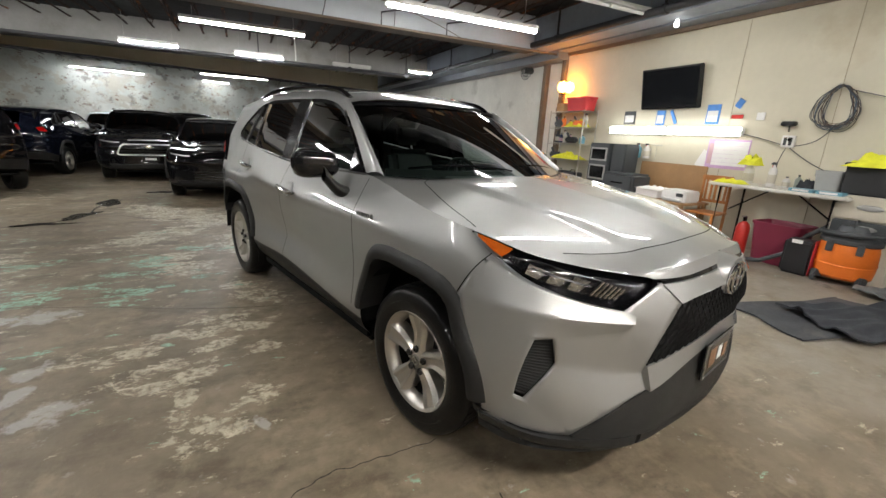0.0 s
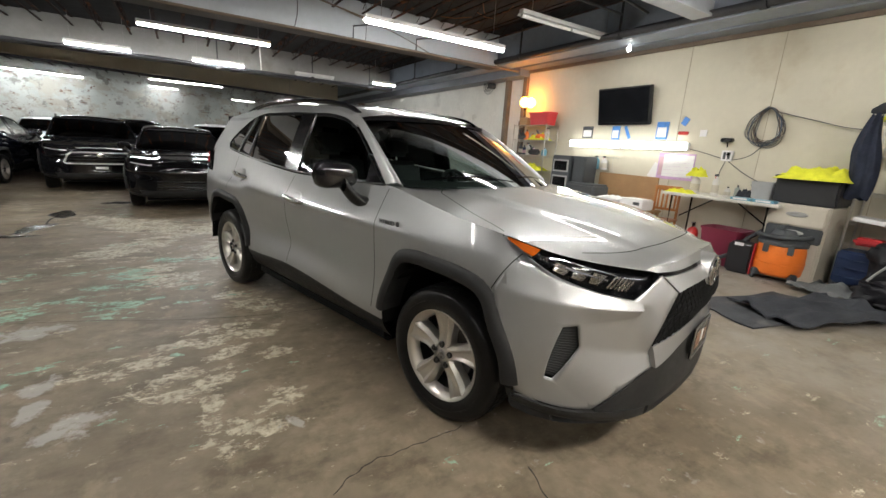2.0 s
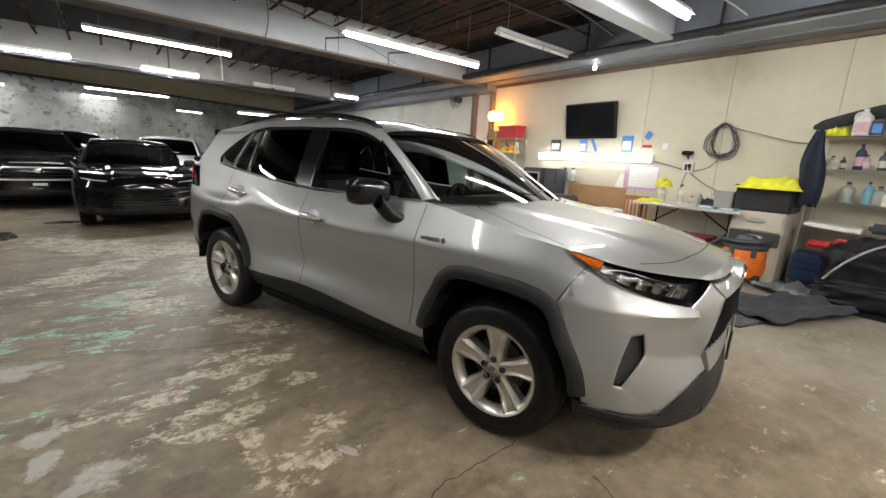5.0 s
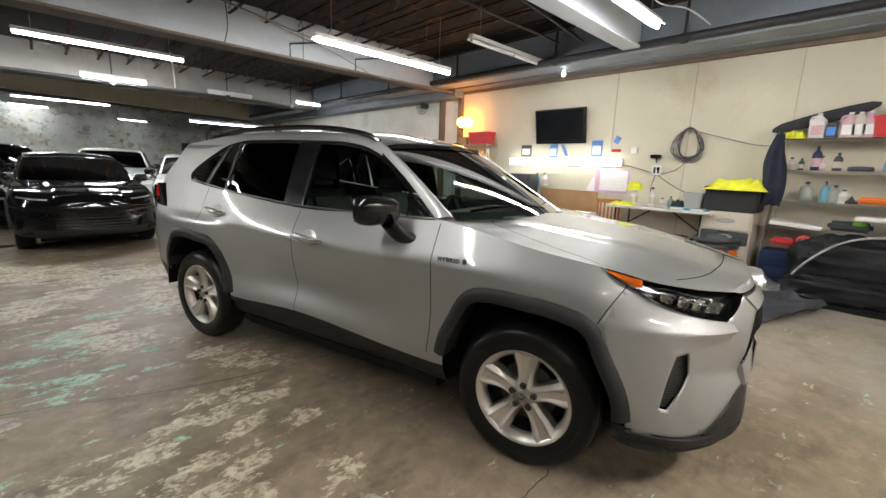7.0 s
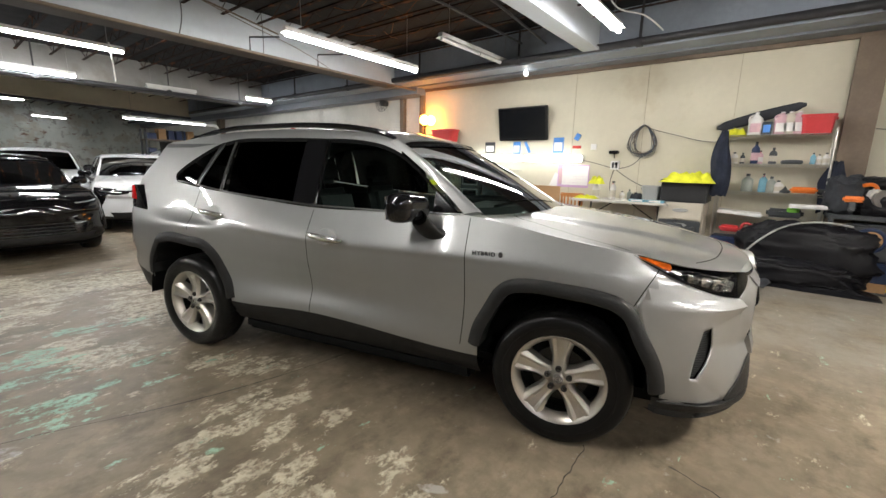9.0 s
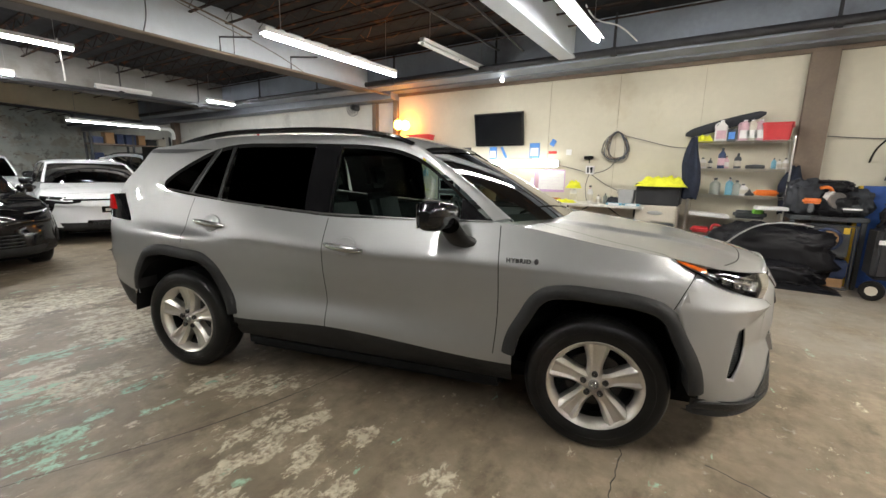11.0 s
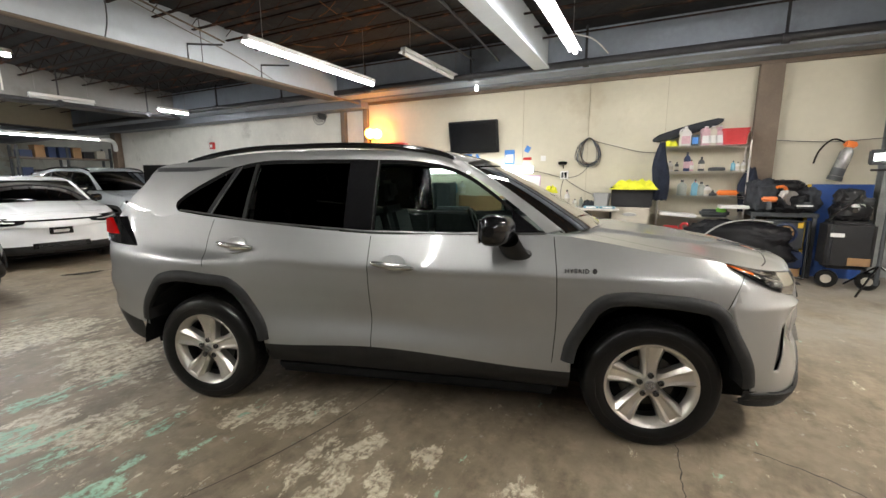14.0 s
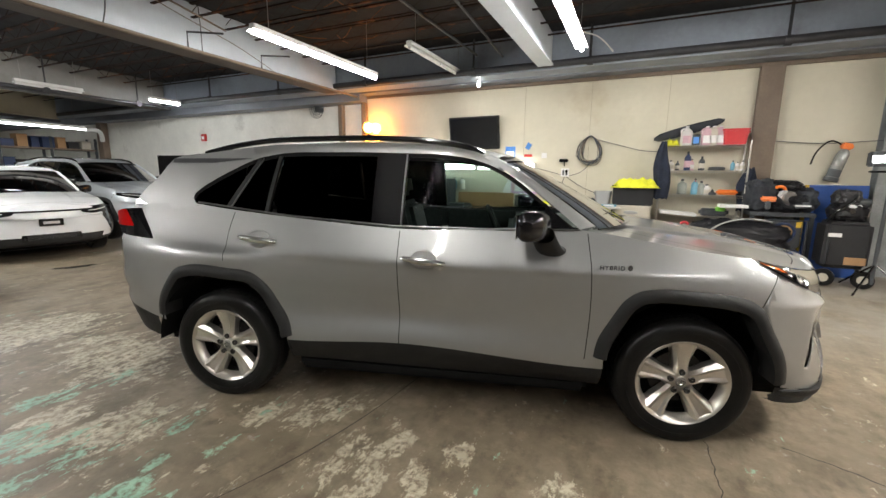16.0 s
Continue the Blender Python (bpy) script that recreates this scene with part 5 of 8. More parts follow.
def front_end(t, P, style, hero):
    """Lamps, grille, bumper parts, plate."""
    d45 = (-0.75, -0.66, 0)
    if style == "hero":
        top = [(0.285, 0.845, 1.010), (0.39, 0.810, 0.986), (0.48, 0.775, 0.963), (0.63, 0.674, 0.935), (0.745, 0.545, 0.914), (0.818, 0.440, 0.899)]
        bot = [(0.285, 0.845, 1.005), (0.40, 0.862, 0.955), (0.52, 0.823, 0.889), (0.66, 0.704, 0.829), (0.770, 0.567, 0.795)]
        ca, cb, nu, nv = cr(top, 40), cr(bot, 40), 40, 10
        swell = np.array([0.75, 0.66, 0.10])
        G = np.array([[ca[i] + (cb[i] - ca[i]) * k / nv + swell * 0.014 * math.sin(math.pi * k / nv) * min(1, i / 8) for k in range(nv + 1)] for i in range(nu)])

        def inner(u, f, depth):
            """A place inside the lamp: u along it, f down it, depth behind its glass."""
            i, k = min(nu - 2, int(u * (nu - 1))), min(nv - 1, int(f * nv))
            fu, fk = u * (nu - 1) - i, f * nv - k
            p = (G[i, k] * (1 - fu) + G[i + 1, k] * fu) * (1 - fk) + (G[i, k + 1] * (1 - fu) + G[i + 1, k + 1] * fu) * fk
            return p - swell * depth

        brow = cr([(0.285, 0.842, 1.012), (0.39, 0.800, 0.988), (0.48, 0.762, 0.967), (0.63, 0.655, 0.938), (0.765, 0.495, 0.918), (0.806, 0.425, 0.922)], 40)
        for s in (-1, 1):
            m = np.array([1, s, 1])
            part("lamp_brow", sheet(np.array([ca + np.array([0, 0, 0.003]), brow]).transpose(1, 0, 2) * m), P, t, "silver edge over the headlamp", 60)
            bm = sheet((G - swell * 0.05 * np.minimum(1, np.arange(nu) / 6.0)[:, None, None]) * m)
            for edge in (nv,):
                sheet(np.array([G[:, edge] + swell * 0.002, G[:, edge] - swell * 0.05]).transpose(1, 0, 2) * m, bm)
            sheet(np.array([G[-1], G[-1] - swell * 0.05]).transpose(1, 0, 2) * m, bm)
            lamp = part("headlamp", bm, M["gloss_black"], t, "headlamp with dark housing, amber corner and bright reflectors")
            part("lamp_glass", sheet(G * m), M["lens"], lamp, "clear lamp glass")
            am = np.array([[inner(u, f, 0.008) for f in np.linspace(0.06, 0.80 - 0.9 * abs(u - 0.19), 6)] for u in np.linspace(0.03, 0.25, 9)])
            part("amber_corner", sheet(am * m), M["amber"], lamp, "amber side reflector")
            for u0, u1, f0, f1 in ((0.38, 0.485, 0.40, 0.82), (0.50, 0.60, 0.36, 0.80), (0.61, 0.70, 0.34, 0.78)):
                bm = bmesh.new()
                outer = [(u0, f0), (u1, f0 + 0.04), (u1, f1), (u0 + 0.03, f1)]
                mid = ((u0 + u1) / 2, (f0 + f1) / 2)
                ro = [inner(u, f, 0.016) * m for u, f in outer]
                ri = [inner(mid[0] + (u - mid[0]) * 0.35, mid[1] + (f - mid[1]) * 0.35, 0.045) * m for u, f in outer]
                for q in range(4):
                    sheet(np.array([[ro[q], ri[q]], [ro[(q + 1) % 4], ri[(q + 1) % 4]]]), bm)
                bm.faces.new([bm.verts.new(p) for p in ri])
                part("reflector", bm, M["bowl"], lamp, "faceted bright reflector cell", 0)
            for line in ([(0.33, 0.36), (0.37, 0.24), (0.55, 0.24), (0.74, 0.30)], [(0.40, 0.52), (0.55, 0.50), (0.72, 0.52)]):
                part("light_strip", pipe([inner(u, f, 0.012) * m for u, f in line], 0.0032, 6, samples=16), M["chrome"], lamp, "thin bright running-light strip")
            for q in range(6):
                u = 0.77 + 0.026 * q
                part("lamp_rib", pipe([inner(u, 0.34 + 0.02 * q, 0.03) * m, inner(u + 0.01, 0.80, 0.03) * m], 0.004, 5), M["bowl"], lamp)
            for q in range(4):
                u = 0.27 + 0.018 * q
                part("lamp_rib", pipe([inner(u, 0.40, 0.02) * m, inner(u + 0.02, 0.66, 0.02) * m], 0.003, 5), M["bowl"], lamp)

        def panel(nm, A, B, d, oa, ob, key, lab, nu=28, nv=8, taper=0.0, under=0.03, sides=(-1, 1)):
            """A raised panel on the shell whose lift runs from oa to ob, with folded edges."""
            a, b = cr(A, nu), cr(B, nu)
            dv = Vector(d).normalized()
            g = []
            for i in range(nu):
                lift = min(1.0, i / (nu * taper)) if taper else 1.0
                row = []
                for q in range(nv + 1):
                    f = q / nv
                    row.append(SHELL.onto(a[i] + (b[i] - a[i]) * f, d, (oa + (ob - oa) * f) * lift + 0.001))
                row = [row[0] + dv * (under * 0.6 + oa)] + row + [row[-1] + dv * (under + ob * lift)]
                g.append([tuple(p) for p in row])
            first, last = [tuple(Vector(p) + dv * under) for p in g[0]], [tuple(Vector(p) + dv * under) for p in g[-1]]
            g = np.array([first] + g + [last])
            bm = bmesh.new()
            for S in (both(g) if len(sides) == 2 else (g,)):
                sheet(S, bm)
            bmesh.ops.remove_doubles(bm, verts=bm.verts, dist=0.0002)
            if nm not in ("nose_lip", "nose_bar", "grille_sill", "nose_gap", "lower_bumper"):
                bm.free()
                for S in both(g):
                    part(nm, sheet(S), M[key] if key else P, t, lab, 28)
                return
            part(nm, bm, M[key] if key else P, t, lab, 28)

        ahead = (-1, 0, 0)
        front_bumper(t, P)
        panel("nose_lip", [(0.86, 0.0, 0.954), (0.845, 0.30, 0.944), (0.80, 0.43, 0.925), (0.775, 0.50, 0.914)], [(0.90, 0.0, 0.918), (0.88, 0.2, 0.915), (0.85, 0.36, 0.903), (0.815, 0.455, 0.900)], ahead, 0.002, 0.004, "", "silver lip below the hood edge", 24, 4)
        panel("nose_bar", [(0.90, 0.0, 0.902), (0.88, 0.2, 0.899), (0.85, 0.36, 0.888), (0.82, 0.43, 0.882)], [(0.90, 0.0, 0.852), (0.90, 0.2, 0.85), (0.87, 0.33, 0.836), (0.86, 0.39, 0.822)], ahead, 0.010, 0.020, "", "silver bar over the grille", 24, 6)
        panel("grille_sill", [(0.90, 0.0, 0.648), (0.904, 0.236, 0.640), (0.87, 0.40, 0.610), (0.842, 0.493, 0.592)], [(0.90, 0.0, 0.588), (0.90, 0.236, 0.575), (0.88, 0.40, 0.535), (0.859, 0.49, 0.503)], ahead, 0.010, 0.022, "", "silver bar under the grille", 24, 6)
        panel("nose_gap", [(0.90, 0.0, 0.917), (0.88, 0.2, 0.914), (0.85, 0.36, 0.902), (0.82, 0.43, 0.893)], [(0.90, 0.0, 0.904), (0.88, 0.2, 0.901), (0.85, 0.36, 0.890), (0.82, 0.43, 0.884)], ahead, 0.003, 0.004, "gloss_black", "black gap under the hood edge", 24, 3)
        # grille between the lamps
        grille_top = [(1.2, h, z) for h, z in ((0, 0.856), (0.2, 0.853), (0.33, 0.84), (0.39, 0.825))]
        grille_bot = [(1.2, h, z) for h, z in ((0, 0.644), (0.236, 0.636), (0.40, 0.606), (0.49, 0.594))]
        bm = bmesh.new()
        for S in both(SHELL.patch(grille_top, grille_bot, ahead, 0.002, 20, 8)):
            sheet(S, bm)
        g = part("grille", bm, M["dark"], t, "black honeycomb grille")
        bm = bmesh.new()
        for S in both(SHELL.patch(grille_top, grille_bot, ahead, 0.005, 26, 9)):
            n, k = len(S), len(S[0])
            for i in range(0, n - 1):
                for j in range(k - 1):
                    if (i + j) % 2 == 0:
                        pipe([S[i][j], S[i + 1][j + 1]], 0.003, 4, bm)
                    else:
                        pipe([S[i + 1][j], S[i][j + 1]], 0.003, 4, bm)
        part("grille_mesh", bm, M["dark"], g)
        panel("lower_bumper", [(0.9, 0.0, 0.592), (0.9, 0.236, 0.580), (0.88, 0.40, 0.538), (0.859, 0.49, 0.503), (0.80, 0.63, 0.425), (0.74, 0.73, 0.345)], [(0.92, 0.0, 0.33), (0.90, 0.236, 0.33), (0.88, 0.40, 0.33), (0.859, 0.49, 0.33), (0.80, 0.63, 0.33), (0.74, 0.73, 0.33)], ahead, 0.008, 0.014, "plastic", "grained black plastic lower bumper", 30, 10)
        panel("bumper_lip", [(0.44, 0.905, 0.355), (0.531, 0.885, 0.354), (0.62, 0.84, 0.347), (0.70, 0.765, 0.338), (0.79, 0.65, 0.333), (0.85, 0.50, 0.332)], [(0.44, 0.895, 0.285), (0.531, 0.88, 0.28), (0.62, 0.83, 0.272), (0.70, 0.755, 0.268), (0.79, 0.64, 0.266), (0.85, 0.50, 0.265)], d45, 0.018, 0.028, "plastic", "black chin lip", 36, 5)
        panel("bumper_lip", [(0.85, 0.50, 0.332), (0.88, 0.35, 0.332), (0.90, 0.15, 0.332), (0.90, 0.0, 0.332)], [(0.85, 0.50, 0.272), (0.88, 0.35, 0.272), (0.90, 0.15, 0.272), (0.90, 0.0, 0.272)], ahead, 0.016, 0.026, "plastic", "black chin lip", 20, 5)
        # emblem
        bm = bmesh.new()
        for w, h in ((0.09, 0.062), (0.034, 0.060), (0.074, 0.025)):
            pipe([(0.937, w * math.cos(a), 0.858 + (0.022 if w == 0.074 else 0) + h * math.sin(a)) for a in np.linspace(0, 2 * math.pi, 33)], 0.006, 8, bm)
        e = part("emblem", bm, M["chrome"], t, "chrome oval emblem on a blue-black disc")
        part("emblem_disc", moved(lathe([(0.001, 0.0), (0.090, 0.0), (0.094, -0.02)], 32, "x"), Matrix.Translation((0.935, 0, 0.858)) @ Matrix.Diagonal((1, 1, 0.70, 1))), M["navy_paint"], e)
        part("emblem_pod", moved(lathe([(0.001, -0.002), (0.104, -0.002), (0.112, -0.012), (0.122, -0.09)], 36, "x"), Matrix.Translation((0.932, 0, 0.862)) @ Matrix.Diagonal((1, 1, 0.72, 1))), P, t, "silver pod carrying the emblem", 40)
        # plate with plain bars
        pl = part("number_plate", moved(box(-0.004, 0.004, -0.155, 0.155, -0.078, 0.078, 0.003, 1), Matrix.Translation((0.935, 0, 0.525))), M["gloss_black"], t, "dark dealer plate with plain white bars")
        part("plate_frame", pipe([(0.94, y, 0.525 + z) for y, z in ((-0.15, -0.074), (0.15, -0.074), (0.15, 0.074), (-0.15, 0.074), (-0.15, -0.074))], 0.004, 6), M["steel"], pl)
        for y0, y1, z0, z1, key in ((-0.10, -0.02, -0.04, 0.04, "plate_brown"), (0.0, 0.05, -0.03, 0.03, "lamp_white"), (0.07, 0.11, -0.04, 0.02, "plate_brown")):
            part("plate_bar", box(0.939, 0.9405, y0, y1, 0.525 + z0, 0.525 + z1), M[key], pl)
        # lettering on the front wing
        for s in (-1, 1):
            fc = bpy.data.curves.new("lettering", "FONT")
            fc.body, fc.size, fc.extrude, fc.space_character, fc.offset = "HYBRID", 0.031, 0.0015, 1.2, 0.0008
            fc.materials.append(M["badge"])
            lt = new("lettering", fc)
            lt.parent = t
            y = SHELL.onto((-0.30, 1.2, 0.955), (0, -1, 0), 0.004).y
            lt.matrix_basis = pose(-0.468 if s < 0 else -0.315, s * y, 0.945, 90, 0, 0 if s < 0 else 180)
            part("badge_leaf", moved(lathe([(0.001, 0.003), (0.014, 0.003), (0.016, 0.0)], 12, "y"), Matrix.Translation((-0.318 if s < 0 else -0.474, s * y, 0.957)) @ Matrix.Diagonal((0.75, s, 1, 1))), M["badge"], t)

    else:
        lamp_hi, grille_w, chrome = {"trapezoid": (0.90, 0.50, True), "slim": (0.91, 0.45, False), "ev": (0.86, 0.3, False)}[style]
        top = [(0.40, 0.86, lamp_hi + 0.03), (0.62, 0.74, lamp_hi + 0.02), (0.80, 0.52, lamp_hi), (0.86, 0.40, lamp_hi - 0.01)]
        bot = [(0.42, 0.88, lamp_hi - 0.02), (0.62, 0.78, lamp_hi - 0.06), (0.80, 0.56, lamp_hi - 0.085), (0.86, 0.42, lamp_hi - 0.06)]
        G = SHELL.patch(top, bot, d45, 0.006, 24, 6)
        for S in both(G):
            s = 1 if S[0][0][1] > 0 else -1
            lamp = part("headlamp", slab(S, (-0.02, -0.02 * s, 0)), M["gloss_black"], t, "slim headlamp in a dark housing")
            part("reflector", slab(S[4:20, 2:4] + np.array([0.004, 0.004 * s, 0]), (-0.002, 0, 0)), M["trim_bright"], lamp)
        z1, z0 = (0.84, 0.60) if chrome else (0.46, 0.36) if style == "ev" else (0.60, 0.40)
        gt = [(1.2, h, z1) for h in np.linspace(0, grille_w * (0.9 if chrome else 1.2), 5)]
        gb = [(1.2, h, z0) for h in np.linspace(0, grille_w * 1.25, 5)]
        bm = bmesh.new()
        for S in both(SHELL.patch(gt, gb, (-1, 0, 0), 0.006, 16, 6)):
            sheet(S, bm)
        g = part("grille", bm, M["gloss_black"], t, "dark grille")
        for k in range(4):
            z = z0 + (z1 - z0) * (k + 0.5) / 4
            bm = bmesh.new()
            for S in both(SHELL.patch([(1.2, h, z + 0.008) for h in np.linspace(0, grille_w, 4)], [(1.2, h, z - 0.008) for h in np.linspace(0, grille_w, 4)], (-1, 0, 0), 0.014, 10, 2)):
                slab(S, (-0.01, 0, 0), bm)
            part("grille_bar", bm, M["plastic"], g)
        if chrome:
            ring = [tuple(SHELL.onto((1.2, h, z), (-1, 0, 0), 0.02)) for h, z in ((0.0, z1), (grille_w * 0.88, z1 - 0.005), (grille_w * 1.0, z1 - 0.06), (grille_w * 1.12, z0 + 0.03), (grille_w * 1.05, z0), (0.0, z0))]
            half = [tuple(np.array(a) + (np.array(b) - np.array(a)) * q / 6) for a, b in zip(ring, ring[1:]) for q in range(6)] + [ring[-1]]
            half = [tuple(SHELL.onto((1.2, h, z), (-1, 0, 0), 0.02)) for _, h, z in half]
            part("grille_surround", pipe(half + [(p[0], -p[1], p[2]) for p in half[::-1]], 0.016, 8), M["trim_bright"], g, "chrome grille surround")
            part("emblem", moved(lathe([(0.001, 0.02), (0.06, 0.016), (0.07, 0.0)], 24, "x"), Matrix.Translation((0.93, 0, 0.78)) @ Matrix.Diagonal((1, 1, 0.7, 1))), M["chrome"], g)
            part("hood_strip", pipe([tuple(SHELL.onto((1.2, h, 0.925), (-1, 0, 0), 0.01)) for h in np.linspace(-0.001, 0.4, 2)] and [(0.868, -0.36, 0.925), (0.89, 0, 0.935), (0.868, 0.36, 0.925)], 0.010, 6, samples=12), M["trim_bright"], g)
        low_t = [(1.2, h, 0.40 if style != "ev" else 0.42) for h in (0, 0.3, 0.6, 0.72)]
        low_b = [(1.2, h, 0.30) for h in (0, 0.3, 0.58, 0.66)]
        bm = bmesh.new()
        for S in both(SHELL.patch(low_t, low_b, (-1, 0, 0), 0.006, 18, 5)):
            slab(S, (-0.01, 0, 0), bm)
        part("lower_bumper", bm, M["plastic"], t, "black plastic lower bumper")
        if style == "ev":
            for S in both(SHELL.patch([(1.2, h, 0.865) for h in (0, 0.2, 0.4, 0.55)], [(1.2, h, 0.835) for h in (0, 0.2, 0.4, 0.55)], (-1, 0, 0), 0.007, 14, 2)):
                part("front_strip", slab(S, (-0.01, 0, 0)), M["gloss_black"], t, "black strip between the lamps")
            for S in both(SHELL.patch([(0.78, 0.60, 0.90), (0.70, 0.72, 0.80), (0.66, 0.80, 0.62), (0.60, 0.86, 0.45)], [(0.40, 0.95, 0.92), (0.38, 0.95, 0.80), (0.38, 0.95, 0.62), (0.40, 0.95, 0.45)], d45, 0.006, 18, 8)):
                part("front_cladding", sheet(S), M["gloss_black"], t, "black front corner cladding")
        if style in ("trapezoid", "ev"):
            zc = 0.52 if style == "trapezoid" else 0.66
            pl = part("number_plate", moved(box(-0.004, 0.004, -0.15, 0.15, -0.06, 0.06, 0.003, 1), Matrix.Translation((0.93, 0, zc))), M["gloss_black"], t, "dark plate holder with a plain bar")
            part("plate_bar", box(0.935, 0.937, -0.10, 0.10, zc - 0.03, zc + 0.02), M["steel"] if style == "ev" else M["lamp_white"], pl)
    return t


CARS = [
    ("crossover_car", "glossy black crossover parked facing the silver car's rear", (-0.38, 9.45, -88), "black_paint", "slim", (1, 0.94, 0.88), False),
    ("suv_car", "large black sport utility vehicle with chrome-ringed trapezoid grille", (-2.02, 12.4, -80), "black_paint", "trapezoid", (1.08, 1.04, 0.97), True),
    ("suv_car", "dark navy sport utility vehicle parked tail outwards by the flaking wall", (-4.55, 15.9, 88), "navy_paint", "slim", (1.05, 1.02, 0.92), False),
    ("crossover_car", "black crossover seen from its rear corner", (-6.0, 12.15, 125), "black_paint", "slim", (1, 1, 1), False),
    ("crossover_car", "white electric crossover with black front cladding", (1.80, 11.42, -99), "white_paint", "ev", (1, 1, 0.93), False),
    ("suv_car", "silver-grey sport utility vehicle with roof rails", (4.10, 12.3, -84), "grey_paint", "slim", (1.02, 1, 1.06), True),
    ("crossover_car", "white crossover parked in the back row", (0.4, 14.0, -100), "white_paint", "slim", (1, 1, 1), False),
    ("suv_car", "black sport utility vehicle parked in the back row", (-1.5, 18.2, -80), "black_paint", "slim", (1.05, 1.02, 1.03), False),
    ("crossover_car", "pale blue-grey car parked in the back row", (-4.1, 18.8, -80), "grey_paint", "slim", (1, 1, 0.95), False),
]


def car_pose(fx, fy, yaw):
    return pose(fx, fy, 0, 0, 0, yaw)


hero = car("suv_car", "silver crossover car with black wheel-arch trim parked on the worn floor", car_pose(1.535, 1.942, -74.75), "silver", hero=True)
for nm, lab, (fx, fy, yaw), paint, style, sc, rails in CARS:
    car(nm, lab, car_pose(fx, fy, yaw), paint, front=style, scale=sc, rails=rails)

# ---- things of the work area ----
M["yellow"] = surf("yellow_cloth", (0.72, 0.72, 0.04), 0.9, 0, 0.15, 12, 0.3, 60)
M["jacket"] = surf("navy_cloth", (0.012, 0.017, 0.035), 0.9, 0, 0.25, 12, 0.3, 60)
M["tub"] = surf("black_tub_plastic", (0.012, 0.012, 0.014), 0.5, 0, 0.15, 8)
M["putty"] = surf("putty_plastic", (0.50, 0.46, 0.38), 0.5, 0, 0.06, 5)
M["slate_steel"] = surf("grey_column_paint", (0.24, 0.25, 0.25), 0.55, 0, 0.25, 4)
M["slate"] = surf("slate_plastic", (0.045, 0.05, 0.055), 0.5, 0, 0.1, 5)
M["orange"] = surf("orange_plastic", (0.78, 0.18, 0.02), 0.4, 0, 0.08, 5)
M["maroon"] = surf("maroon_plastic", (0.16, 0.012, 0.035), 0.45, 0, 0.1, 5)
M["red_plastic"] = surf("red_plastic", (0.50, 0.03, 0.035), 0.45, 0, 0.1, 5)
M["table_top"] = surf("grey_white_table_top", (0.60, 0.58, 0.53), 0.5, 0, 0.06, 5, dirt=(0.4, 0.37, 0.32))
M["chair_wood"] = surf("orange_stained_wood", (0.42, 0.16, 0.04), 0.4, 0, 0.2, 12, 0.1, 60)
M["paper"] = surf("white_paper", (0.74, 0.73, 0.72), 0.7, 0, 0.04, 6)
M["purple"] = surf("purple_print", (0.55, 0.36, 0.58), 0.7, 0, 0.1, 12)
M["blue_print"] = surf("blue_print", (0.08, 0.25, 0.65), 0.6, 0, 0.15, 12)
M["card"] = surf("brown_board", (0.36, 0.21, 0.10), 0.8, 0, 0.1, 4, 0.1, 40)
M["wire"] = surf("chrome_wire", (0.55, 0.53, 0.48), 0.3, 0.9, 0.1, 20)
M["cable"] = surf("grey_cable", (0.10, 0.10, 0.105), 0.6, 0, 0.1, 20)
M["milky"] = surf("milky_plastic", (0.62, 0.60, 0.58), 0.35, 0, 0.06, 20)
M["joint"] = surf("grey_board_joint", (0.36, 0.31, 0.21), 0.7, 0, 0.15, 3)
M["cable_brown"] = surf("brown_cable", (0.10, 0.055, 0.035), 0.6, 0, 0.1, 20)
M["cable_blue"] = surf("blue_grey_cable", (0.09, 0.12, 0.17), 0.6, 0, 0.1, 20)
M["pink"] = surf("pink_fluid", (0.56, 0.36, 0.40), 0.35, 0, 0.1, 20)
M["cyan"] = surf("cyan_fluid", (0.14, 0.33, 0.43), 0.3, 0, 0.1, 20)
M["blue"] = surf("blue_plastic", (0.012, 0.028, 0.085), 0.45, 0, 0.1, 8)
M["board_blue"] = surf("blue_painted_board", (0.015, 0.065, 0.26), 0.5, 0, 0.12, 4)
M["board_yellow"] = surf("yellow_painted_edge", (0.65, 0.42, 0.03), 0.5, 0, 0.12, 6)
M["mat"] = surf("dark_rubber_mat", (0.040, 0.043, 0.05), 0.75, 0, 0.2, 6, 0.2, 120, dirt=(0.09, 0.085, 0.08), dirt_at=(0.55, 0.75))
M["cloth_dark"] = surf("charcoal_cloth", (0.028, 0.031, 0.038), 0.9, 0, 0.2, 6, 0.3, 150)
M["grey_mat"] = surf("grey_mat", (0.17, 0.18, 0.18), 0.7, 0, 0.15, 5)
M["bin_grey"] = surf("grey_bin", (0.33, 0.33, 0.32), 0.5, 0, 0.06, 8)
M["olive"] = surf("olive_clear_plastic", (0.25, 0.27, 0.24), 0.3, 0, 0.1, 8)
M["green"] = surf("lime_plastic", (0.20, 0.55, 0.06), 0.45, 0, 0.1, 8)
M["film"] = surf("black_plastic_film", (0.006, 0.006, 0.008), 0.5, 0, 0.2, 5, 0.25, 14, spec=0.25)
M["fire_red"] = surf("red_cylinder", (0.45, 0.02, 0.015), 0.3, 0, 0.08, 8)
M["screen"] = surf("screen_black", (0.008, 0.009, 0.011), 0.15, 0, 0.1, 4)


